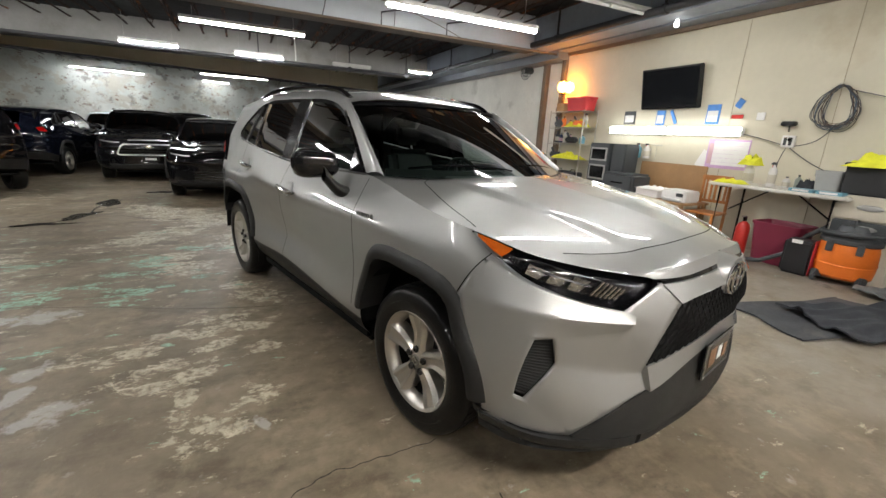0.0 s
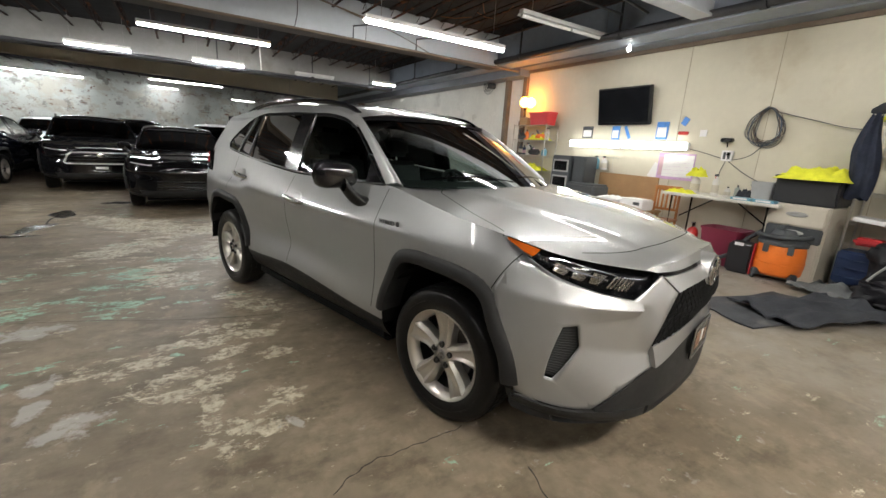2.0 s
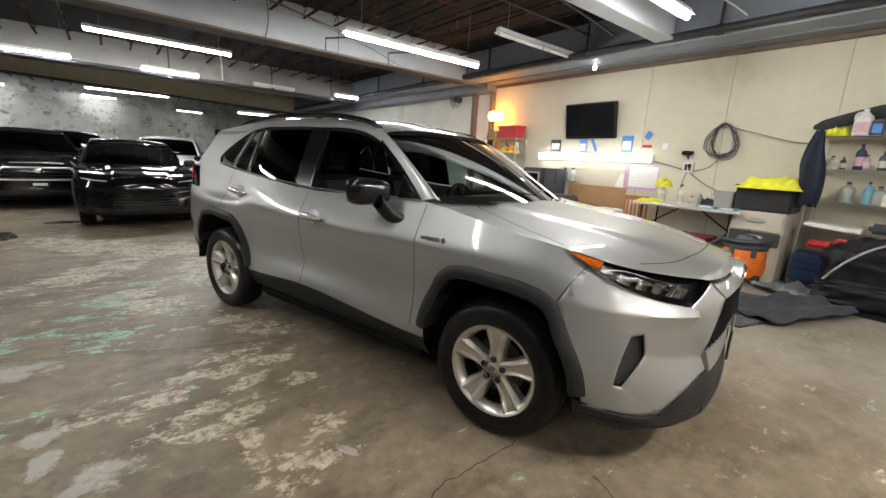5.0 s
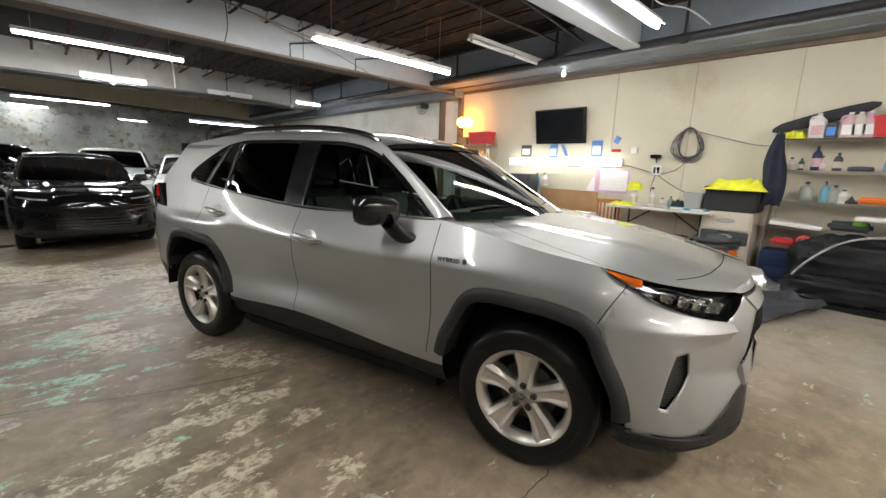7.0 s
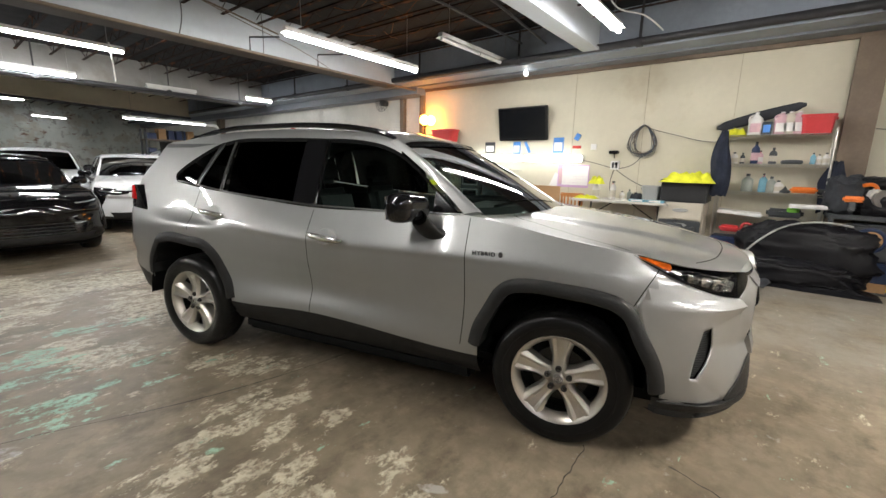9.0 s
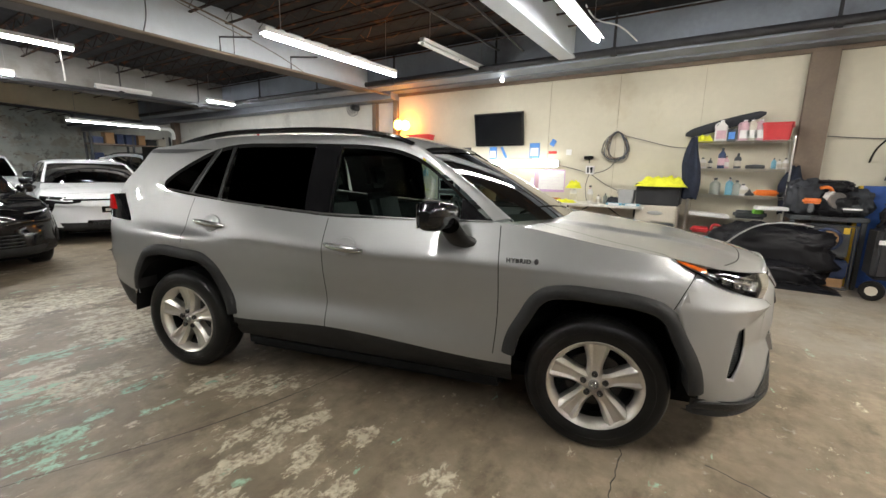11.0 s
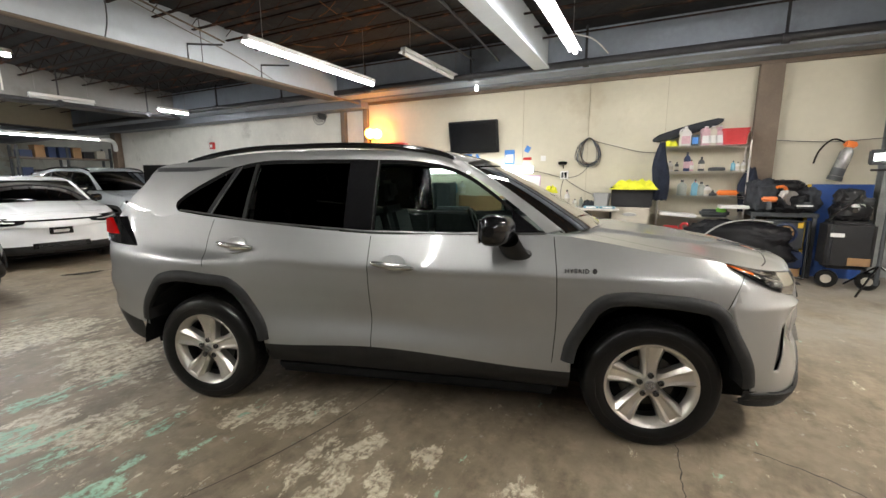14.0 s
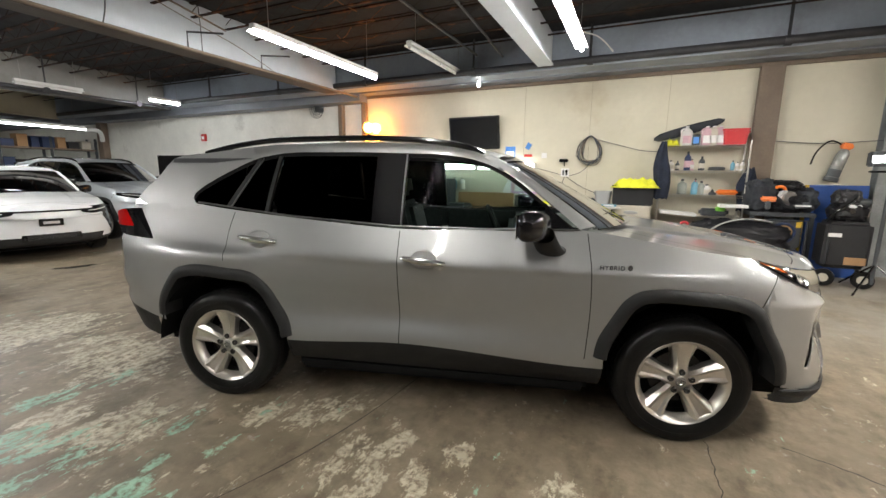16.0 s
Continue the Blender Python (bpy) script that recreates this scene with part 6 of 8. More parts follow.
def crumpled(x0, x1, y0, y1, z, amp, n=26, drop=0.0, seed=0.0):
    """A heap of cloth: a folded sheet that sinks to its edges."""
    G = []
    for i in range(n + 1):
        row = []
        for j in range(n + 1):
            u, v = i / n, j / n
            wob = 0.10 * noise.noise(Vector((u * 3, v * 3, seed)))
            x, y = x0 + (x1 - x0) * (u + wob * 0.5 * math.sin(math.pi * u) + 0.04 * noise.noise(Vector((v * 5, seed, 1)))), y0 + (y1 - y0) * (v + 0.05 * noise.noise(Vector((u * 5, seed, 2))))
            e = min(1, 5 * min(u, 1 - u)) * min(1, 5 * min(v, 1 - v))
            f = abs(noise.noise(Vector((u * 4 + seed, v * 4, 0)))) + 0.5 * abs(noise.noise(Vector((u * 9, v * 9 + seed, 3))))
            row.append((x, y, z + amp * (0.25 + f + 0.18 * abs(noise.noise(Vector((u * 17, v * 17 + seed, 5))))) * e - drop * (1 - e)))
        G.append(row)
    return sheet(np.array(G))


def lump(c, d, seed, rough=0.18, stretch=(3, 3, 3), n=30):
    """A slumped bag or bundle: a rounded block with folds, flat underneath."""
    rows = []
    for i in range(n + 1):
        a = math.pi * i / n
        row = []
        for j in range(2 * n + 1):
            b = 2 * math.pi * j / (2 * n)
            v = [math.copysign(abs(q) ** 0.65, q) for q in (math.sin(a) * math.cos(b), math.sin(a) * math.sin(b), math.cos(a))]
            w = Vector((v[0] * stretch[0], v[1] * stretch[1], v[2] * stretch[2] + seed))
            k = 1 + rough * (noise.noise(w) + 0.8 * abs(noise.noise(w * 2.1)) + 0.4 * noise.noise(w * 4.5) - 0.4)
            row.append((c[0] + d[0] * v[0] * k, c[1] + d[1] * v[1] * k, max(c[2] - d[2] * 0.9, c[2] + d[2] * v[2] * k)))
        rows.append(row)
    bm = sheet(np.array(rows))
    bmesh.ops.remove_doubles(bm, verts=bm.verts, dist=0.0004)
    return bm


def bottle(name, label, x, y, z, h, r, key, cap="lamp_white", sprayer=False, square=False):
    t = thing(name, label, "bottle", pose(x, y, z))
    n = 4 if square else 20
    prof = [(0.001, 0), (r * 0.92, 0), (r, 0.02 * h), (r, 0.62 * h), (r * 0.85, 0.72 * h), (r * 0.35, 0.82 * h), (r * 0.30, 0.88 * h), (0.001, 0.885 * h)]
    part("bottle_body", lathe(prof, 20), M[key], t)
    if key in ("milky", "pink", "slate", "blue"):
        part("label", lathe([(r * 1.01, 0.15 * h), (r * 1.01, 0.5 * h)], 20), M[{"milky": "putty", "pink": "milky", "slate": "putty", "blue": "pink"}[key]], t, "wrap label")
    if sprayer:
        c = part("spray_head", box(-0.055, 0.02, -0.014, 0.014, 0.9 * h, h, 0.006), M[cap], t)
        part("trigger", pipe([(-0.02, 0, 0.92 * h), (-0.045, 0, 0.86 * h), (-0.04, 0, 0.80 * h)], 0.006, 6), M["red_plastic"], t)
    else:
        part("cap", lathe([(r * 0.36, 0.87 * h), (r * 0.36, 0.985 * h), (r * 0.3, h), (0.001, h)], 16), M[cap], t)
    return t


def jug(x, y, z, h, key, label):
    """Square-shouldered gallon jug with a moulded handle."""
    t = thing("jug", label, "jug", pose(x, y, z))
    w = h * 0.27
    rows = []
    for r, zz in ((0.90, 0), (1, 0.03), (1, 0.58), (0.86, 0.72), (0.45, 0.84), (0.26, 0.9), (0.26, 0.95)):
        rows.append([(w * r * math.copysign(abs(math.cos(a)) ** 0.5, math.cos(a)), w * r * math.copysign(abs(math.sin(a)) ** 0.5, math.sin(a)), zz * h) for a in np.linspace(0, 2 * math.pi, 25)])
    part("jug_body", sheet(np.array(rows)), M[key], t)
    part("cap", lathe([(w * 0.3, 0.93 * h), (w * 0.3, 0.99 * h), (0.001, h)], 14), M["paper"], t)
    part("handle", pipe([(0, w * 0.3, 0.88 * h), (0, w * 0.85, 0.82 * h), (0, w * 0.95, 0.62 * h)], 0.012, 8, samples=8), M[key], t)
    part("label", box(-w * 1.01, -w * 0.99, -w * 0.7, w * 0.7, 0.12 * h, 0.5 * h), M["pink"] if key == "milky" else M["paper"], t)
    return t


def open_bin(name, label, m, lx, ly, h, key, taper=0.88, rim=0.012, lid=False):
    """Tapered plastic tub with a rolled rim and thickness."""
    t = thing(name, label, "bin", m)
    rows = []
    for s, z in ((0.0, 0.0), (taper, 0.0), (taper + 0.01, 0.02), (1, h - 0.03), (1.05, h - 0.03), (1.06, h), (1.0, h), (0.97, h - 0.02), (taper - 0.02, 0.02), (0.0, 0.02)):
        rows.append([(s * lx / 2 * math.copysign(abs(math.cos(a)) ** 0.3, math.cos(a)), s * ly / 2 * math.copysign(abs(math.sin(a)) ** 0.3, math.sin(a)), z) for a in np.linspace(0, 2 * math.pi, 33)])
    part("tub", sheet(np.array(rows)), M[key], t)
    for s in (-1, 1):
        part("grip", box(-0.06, 0.06, s * (ly / 2 + 0.008) - 0.012, s * (ly / 2 + 0.008) + 0.012, h - 0.07, h - 0.035, 0.005), M[key], t)
    return t


def wire_shelves(name, label, x0, x1, y0, y1, heights, post_h):
    """Chrome wire shelving: four ribbed posts, shelves with frame, wires and truss."""
    t = thing(name, label, "shelf", pose((x0 + x1) / 2, (y0 + y1) / 2, 0))
    a, b = (x1 - x0) / 2, (y1 - y0) / 2
    for sx in (-1, 1):
        for sy in (-1, 1):
            part("post", rod((sx * a, sy * b, 0), (sx * a, sy * b, post_h), 0.0125, 12), M["wire"], t)
    for z in heights:
        bm = bmesh.new()
        for dz in (0, -0.03):
            for sx in (-1, 1):
                rod((sx * a, -b, z + dz), (sx * a, b, z + dz), 0.0035, 6, bm)
            for sy in (-1, 1):
                rod((-a, sy * b, z + dz), (a, sy * b, z + dz), 0.0035, 6, bm)
        n = int(2 * b / 0.03)
        for k in range(1, n):
            y = -b + 2 * b * k / n
            rod((-a, y, z + 0.002), (a, y, z + 0.002), 0.0018, 4, bm)
        for k in range(n):
            y = -b + 2 * b * k / n
            rod((-a, y, z - 0.03 * (k % 2)), (-a, y + 2 * b / n, z - 0.03 * ((k + 1) % 2)), 0.0018, 4, bm)
        part("wire_shelf", bm, M["wire"], t)
    return t


# television on the wall, leaning out at its top
tv = thing("television", "black flat television tilted down on the tan wall", "television", pose(6.38, 5.08, 2.25, 0, -10, 0))
part("case", box(0, 0.07, -0.53, 0.53, -0.32, 0.32, 0.01), M["plastic"], tv)
part("screen", box(-0.006, 0.002, -0.50, 0.50, -0.275, 0.295, 0.002, 1), M["screen"], tv, "dark switched-off screen")
part("stand_bar", box(-0.004, 0.02, -0.5, 0.5, -0.315, -0.285, 0.004), M["gloss_black"], tv)
part("bracket", box(0.06, 0.17, -0.15, 0.15, -0.12, 0.12, 0.01), M["steel"], tv)

for y0, y1 in ((5.03, 6.2), (3.82, 4.99)):
    t = thing("bench_lamp", "bright shop light mounted on the tan wall above the bench", "lamp", pose(6.42, (y0 + y1) / 2, 1.59), "bench lamps")
    L = (y1 - y0) / 2
    part("housing", box(0.0, 0.075, -L, L, -0.06, 0.06, 0.01), M["lamp_white"], t)
    for dz in (-0.035, 0.035):
        part("tube", rod((-0.022, -L + 0.02, dz), (-0.022, L - 0.02, dz), 0.026, 10), M["bench_tube"], t, "glowing tube")

# chrome shelving with cleaning supplies
wire_shelves("shelf_unit", "chrome wire shelving crowded with cleaning supplies", 6.07, 6.44, 0.48, 1.66, (0.55, 0.80, 1.13, 1.52, 1.91), 1.97)
for k, (y, h, key, lab) in enumerate(((1.33, 0.31, "milky", "milky gallon jug with pink label"), (1.05, 0.30, "pink", "gallon jug of pink fluid"), (0.96, 0.30, "putty", "cream gallon jug on the shelf"), (0.87, 0.30, "pink", "gallon jug of pink fluid"))):
    jug(6.22, y, 1.915, h, key, lab)
b = thing("carton", "small blue and white carton on the wire shelf", "box", pose(6.2, 1.20, 1.915))
part("carton_body", box(-0.06, 0.06, -0.055, 0.055, 0, 0.17, 0.004), M["slate"], b)
part("carton_label", box(-0.063, -0.059, -0.04, 0.04, 0.03, 0.13), M["blue_print"], b)
bottle("bottle", "thin white bottle on the wire shelf", 6.2, 1.115, 1.915, 0.22, 0.03, "paper")
open_bin("storage_bin", "red plastic bin on the top wire shelf", pose(6.24, 0.68, 1.915), 0.30, 0.34, 0.24, "red_plastic")
rag = crumpled(6.1, 6.4, 1.42, 1.66, 1.915, 0.13, seed=1.0)
tagged(part("rag", rag, M["yellow"], None, ""), "yellow and pink rags heaped on the wire shelf", "cloth")
bag = bmesh.new()
rows = []
for i in range(13):
    u = i / 12
    c = np.array([6.34, 1.80 - 0.98 * u, 2.04 + 0.27 * u])
    r = 0.035 + 0.045 * math.sin(math.pi * min(1, u * 0.75 + 0.15))
    r *= 0.4 if i in (0, 12) else 1
    rows.append([c + np.array([0.5 * r * math.cos(a), 0, r * math.sin(a)]) for a in np.linspace(0, 2 * math.pi, 15)])
sheet(np.array(rows), bag)
tagged(part("long_bag", bag, M["cloth_dark"], None), "long black fabric bag leaning over the top shelf", "bag")
for y, h, r, key, lab, spr in ((1.52, 0.16, 0.05, "milky", "white plastic tub bottle", False), (1.42, 0.15, 0.03, "slate", "dark bottle", False), (1.28, 0.30, 0.05, "blue", "dark blue bottle with pink label", False), (1.22, 0.18, 0.035, "pink", "pink spray bottle", True), (1.08, 0.22, 0.045, "slate", "black bottle with orange label", False), (0.66, 0.15, 0.03, "cyan", "pale blue bottle", False), (0.60, 0.13, 0.03, "milky", "white bottle", False), (0.53, 0.15, 0.035, "milky", "white bottle", False)):
    bottle("bottle", lab + " on the wire shelf", 6.2, y, 1.525, h, r, key, "slate", spr)
t = thing("buffing_pad", "dark round buffing pad on the wire shelf", "pad", pose(6.2, 0.87, 1.525))
part("pad_disc", moved(lathe([(0.001, 0), (0.11, 0), (0.12, 0.02), (0.11, 0.05), (0.03, 0.06), (0.001, 0.06)], 24), Matrix.Identity(4)), M["slate"], t)
for y, h, r, key, spr in ((1.32, 0.25, 0.07, "olive", False), (1.14, 0.26, 0.05, "cyan", True), (1.05, 0.22, 0.06, "olive", False), (0.97, 0.17, 0.06, "milky", False)):
    bottle("bottle", "cloudy bottle of cleaner on the wire shelf", 6.22, y, 1.135, h, r, key, "slate", spr)
t = thing("polisher", "orange and black power polisher lying on the shelf", "power tool", pose(6.2, 0.72, 1.135))
part("tool_body", moved(box(-0.05, 0.05, -0.17, 0.12, 0.01, 0.09, 0.025, 3), Matrix.Identity(4)), M["orange"], t)
part("tool_grip", box(-0.03, 0.03, -0.30, -0.16, 0.02, 0.07, 0.02, 3), M["slate"], t)
part("tool_head", lathe([(0.001, 0.0), (0.06, 0.0), (0.065, 0.03), (0.03, 0.05), (0.001, 0.1)], 20), M["slate"], t, m=pose(0, 0.17, 0))
t = thing("foam_board", "white foam board lying on the wire shelf", "board", pose(6.18, 1.36, 0.806, 4, 0, 3))
part("board_sheet", box(-0.17, 0.17, -0.26, 0.26, 0, 0.05, 0.006), M["paper"], t)
t = thing("trimmer", "black and lime garden power tool on the shelf", "power tool", pose(6.15, 0.85, 0.806))
part("tool_body", box(-0.08, 0.08, -0.2, 0.2, 0.0, 0.12, 0.035, 3), M["slate"], t)
part("tool_cover", box(-0.09, 0.02, -0.15, -0.02, 0.06, 0.15, 0.02, 3), M["green"], t)
t = thing("paper_stack", "white folded paper bundle on the shelf", "paper", pose(5.98, 0.62, 0.955))
part("stack", box(-0.10, 0.12, -0.2, 0.2, 0, 0.05, 0.012, 2), M["paper"], t)
t = thing("hose_reel", "small red hose reel on the low shelf", "hose", pose(6.12, 1.33, 0.556))
part("reel_box", box(-0.08, 0.08, -0.02, 0.24, 0, 0.09, 0.03, 3), M["red_plastic"], t)
part("reel_ring", moved(pipe([(0, 0.055 * math.cos(a), 0.055 * math.sin(a)) for a in np.linspace(0, 2 * math.pi, 25)], 0.022, 8), Matrix.Translation((-0.05, -0.09, 0.08))), M["red_plastic"], t)
for y0 in (1.28, 0.86):
    t = thing("crate", "dark blue plastic crate under the wire shelving", "crate", pose(6.22, y0 + 0.19, 0.0), "blue crates")
    part("crate_shell", box(-0.2, 0.2, -0.19, 0.19, 0.10, 0.48, 0.02), M["blue"], t)
    part("crate_base", box(-0.18, 0.18, -0.17, 0.17, 0.0, 0.1, 0.01), M["slate"], t)
    for k in range(3):
        part("crate_rib", box(-0.21, -0.199, -0.17, 0.17, 0.17 + 0.1 * k, 0.19 + 0.1 * k, 0.003, 1), M["blue"], t)

# jacket on the shelf corner
rows = []
for i in range(22):
    u = i / 21
    z = 1.97 - 0.90 * u
    w = 0.04 + 0.07 * min(1, u * 2.2) + 0.015 * math.sin(3 * u)
    rows.append([(6.0 - 0.06 * (0.6 + 0.5 * math.sin(math.pi * u)) * math.sin(a) * (1 + 0.35 * math.sin(5 * a + 4 * u)), 1.65 + (0.02 - 0.07 * u) * 0 + w * math.cos(a) + 0.02 * math.sin(6 * u), z + 0.02 * math.sin(4 * a)) for a in np.linspace(0, 2 * math.pi, 33)])
tagged(part("jacket", sheet(np.array(rows)), M["jacket"], None), "navy work jacket hanging from the shelf corner", "jacket")

# drawers with a black tub and a yellow cloth on top
t = thing("drawer_unit", "putty and slate plastic drawer unit beside the wire shelving", "drawers", pose(6.12, 2.06, 0))
part("drawer_frame", box(-0.26, 0.28, -0.30, 0.30, 0.0, 0.94, 0.015), M["putty"], t)
for z0, z1, key in ((0.69, 0.925, "putty"), (0.50, 0.68, "slate"), (0.26, 0.49, "putty"), (0.03, 0.25, "putty")):
    d = part("drawer", box(-0.285, -0.255, -0.28, 0.28, z0, z1, 0.012), M[key], t)
    part("drawer_grip", moved(lathe([(0.001, 0.016), (0.09, 0.014), (0.11, 0.0)], 20, "x"), Matrix.Translation((-0.285, 0, (z0 + z1) / 2 + 0.02)) @ Matrix.Diagonal((-1, 1, 0.28, 1))), M["bin_grey"], d)
t = thing("storage_box", "black plastic box on the drawer unit", "box", pose(6.12, 2.05, 0.942))
part("box_body", box(-0.26, 0.26, -0.31, 0.31, 0, 0.33, 0.02, 2), M["tub"], t)
part("box_rim", box(-0.275, 0.275, -0.325, 0.325, 0.30, 0.335, 0.008), M["tub"], t)
tagged(part("cloth", crumpled(5.76, 6.42, 1.66, 2.40, 1.285, 0.13, 40, 0.05, 5.0), M["yellow"], None), "bright yellow cloth thrown over the black box", "cloth")

# folding table and what is on it
t = thing("folding_table", "grey-white folding table with black steel legs", "table", pose(6.08, 2.97, 0))
part("tabletop", box(-0.36, 0.34, -0.76, 0.74, 0.875, 0.915, 0.015), M["table_top"], t)
for y in (-0.62, 0.6):
    part("leg_frame", pipe([(-0.28, y, 0.0), (-0.28, y, 0.86), (0.28, y, 0.86), (0.28, y, 0.0)], 0.014, 8), M["gloss_black"], t, "black steel leg frame")
    part("brace", rod((0, y, 0.55), (0, y * 0.25, 0.86), 0.01, 8), M["gloss_black"], t)
open_bin("waste_bin", "grey plastic bin on the folding table", pose(6.05, 2.52, 0.916), 0.24, 0.26, 0.25, "bin_grey", 0.85)
bottle("bottle", "spray bottle of clear fluid on the table", 6.0, 3.10, 0.916, 0.30, 0.045, "milky", "slate", True)
bottle("bottle", "round bottle with white base on the table", 6.05, 3.40, 0.916, 0.28, 0.06, "milky", "yellow")
tagged(part("rag", crumpled(5.93, 6.14, 3.28, 3.52, 1.18, 0.12, 14, 0.02, 3.0), M["yellow"], None), "yellow rag draped over a bottle", "cloth")
tagged(part("rag", crumpled(5.76, 5.98, 3.30, 3.70, 0.917, 0.06, 16, 0.0, 4.0), M["yellow"], None), "flat yellow rag on the table end", "cloth")
bottle("bottle", "small jar on the table", 6.1, 2.98, 0.916, 0.14, 0.04, "milky", "slate")
bottle("bottle", "small pale bottle on the table", 6.15, 2.88, 0.916, 0.17, 0.035, "olive", "slate")
tagged(part("cap", crumpled(5.98, 6.2, 2.62, 2.85, 0.917, 0.16, 16, 0.0, 6.0), M["cloth_dark"], None), "black cap lying on the table", "cap")
for y in (2.66, 2.40):
    b = thing("packet", "flat light-blue packet at the table edge", "packet", pose(5.82, y, 0.917))
    part("packet_body", box(-0.07, 0.07, -0.12, 0.12, 0, 0.035, 0.006), M["cyan"], b)
    part("packet_label", box(-0.073, -0.069, -0.08, 0.08, 0.008, 0.03), M["paper"], b)

# vacuum cleaner
t = thing("shop_vacuum", "orange shop vacuum with black lid and coiled hose", "vacuum cleaner", pose(5.86, 2.12, 0, 0, 0, 10))
part("tank", lathe([(0.001, 0.07), (0.22, 0.07), (0.25, 0.10), (0.265, 0.22), (0.258, 0.23), (0.262, 0.24), (0.255, 0.40), (0.235, 0.46), (0.001, 0.46)], 40), M["orange"], t, "orange plastic tank")
part("lid", lathe([(0.25, 0.445), (0.262, 0.455), (0.262, 0.49), (0.23, 0.52), (0.14, 0.55), (0.13, 0.60), (0.11, 0.63), (0.001, 0.635)], 40), M["slate"], t, "black motor lid")
part("hose", pipe([(0.26 * math.cos(a) * (1 + 0.03 * math.sin(2 * a)), 0.26 * math.sin(a), 0.52 + 0.012 * a) for a in np.linspace(0.6, 7.2, 40)] + [(0.1, 0.40, 0.42), (0.0, 0.52, 0.20), (-0.05, 0.75, 0.05), (-0.15, 0.95, 0.04)], 0.027, 10), M["slate"], t, "ribbed black hose")
part("handle", pipe([(-0.12, 0, 0.62), (-0.10, 0, 0.68), (0.10, 0, 0.68), (0.12, 0, 0.62)], 0.014, 8), M["slate"], t)
for a in (45, 135, 225, 315):
    c, s = math.cos(radians(a)), math.sin(radians(a))
    part("caster_arm", box(-0.05, 0.05, -0.035, 0.035, 0.05, 0.13, 0.012), M["slate"], t, m=pose(0.25 * c, 0.25 * s, 0, 0, 0, a))
    part("caster", moved(lathe([(0.001, -0.015), (0.032, -0.015), (0.035, 0), (0.032, 0.015), (0.001, 0.015)], 16, "y"), Matrix.Translation((0.28 * c, 0.28 * s, 0.035))), M["slate"], t)
for s in (-1, 1):
    part("latch", box(-0.27, -0.255, s * 0.12 - 0.03, s * 0.12 + 0.03, 0.36, 0.47, 0.006), M["slate"], t)

# bins under the table
open_bin("storage_bin", "maroon plastic bin under the folding table", pose(6.02, 2.84, 0), 0.44, 0.52, 0.50, "maroon", 0.82)
t = thing("tool_case", "black and red plastic case under the table", "case", pose(5.74, 2.50, 0.0, 0, 0, 6))
part("case_body", box(-0.10, 0.12, -0.15, 0.13, 0, 0.40, 0.03, 3), M["tub"], t)
part("case_edge", box(-0.105, 0.0, -0.16, -0.148, 0.02, 0.42, 0.004, 1), M["red_plastic"], t)
part("case_label", box(-0.104, -0.099, -0.04, 0.06, 0.36, 0.40), M["paper"], t)
t = thing("fire_extinguisher", "small red fire extinguisher under the table", "extinguisher", pose(5.9, 3.23, 0.0))
part("cylinder", lathe([(0.001, 0), (0.075, 0), (0.08, 0.02), (0.08, 0.36), (0.06, 0.42), (0.025, 0.45), (0.001, 0.45)], 24), M["fire_red"], t)
part("valve", box(-0.03, 0.03, -0.012, 0.012, 0.45, 0.52, 0.006), M["gloss_black"], t)
part("lever", box(-0.08, 0.02, -0.008, 0.008, 0.51, 0.525, 0.003, 1), M["steel"], t)

# chair and low table with boxes
t = thing("chair", "orange-stained wooden chair with a slatted back", "chair", pose(6.05, 3.86, 0, 0, 0, 8))
part("seat", box(-0.21, 0.21, -0.21, 0.21, 0.43, 0.46, 0.01), M["chair_wood"], t)
for sx in (-1, 1):
    for sy in (-1, 1):
        part("leg", rod((sx * 0.18, sy * 0.18, 0), (sx * 0.18, sy * 0.18, 0.43 if sx < 0 else 0.95), 0.02, 10), M["chair_wood"], t)
part("top_rail", box(0.165, 0.20, -0.21, 0.21, 0.90, 0.97, 0.012), M["chair_wood"], t)
part("low_rail", box(0.17, 0.195, -0.18, 0.18, 0.58, 0.62, 0.008), M["chair_wood"], t)
for k in range(5):
    part("slat", box(0.175, 0.19, -0.145 + 0.065 * k, -0.115 + 0.065 * k, 0.61, 0.91, 0.004, 1), M["chair_wood"], t)
t = thing("side_table", "low dark wooden table under the boxes", "table", pose(6.0, 4.6, 0))
part("tabletop", box(-0.3, 0.3, -0.62, 0.62, 0.52, 0.555, 0.008), M["card"], t)
for sx in (-1, 1):
    for sy in (-1, 1):
        part("leg", box(sx * 0.26 - 0.025, sx * 0.26 + 0.025, sy * 0.57 - 0.025, sy * 0.57 + 0.025, 0, 0.52, 0.004, 1), M["card"], t)
t = thing("printer", "white desktop printer with papers on top", "printer", pose(5.92, 4.2, 0.556))
part("printer_body", box(-0.17, 0.17, -0.20, 0.20, 0, 0.17, 0.02), M["paper"], t)
part("paper_tray", box(-0.22, -0.16, -0.13, 0.13, 0.02, 0.05, 0.006), M["lamp_white"], t)
part("panel", box(-0.175, -0.168, -0.16, -0.05, 0.08, 0.13, 0.003, 1), M["slate"], t)
t = thing("paper_stack", "loose white papers in a heap", "paper", pose(5.95, 4.7, 0.556))
part("stack", box(-0.15, 0.15, -0.2, 0.2, 0, 0.12, 0.01), M["paper"], t)
part("top_sheets", crumpled(-0.18, 0.18, -0.22, 0.22, 0.12, 0.05, 12, 0.0, 8.0), M["paper"], t)
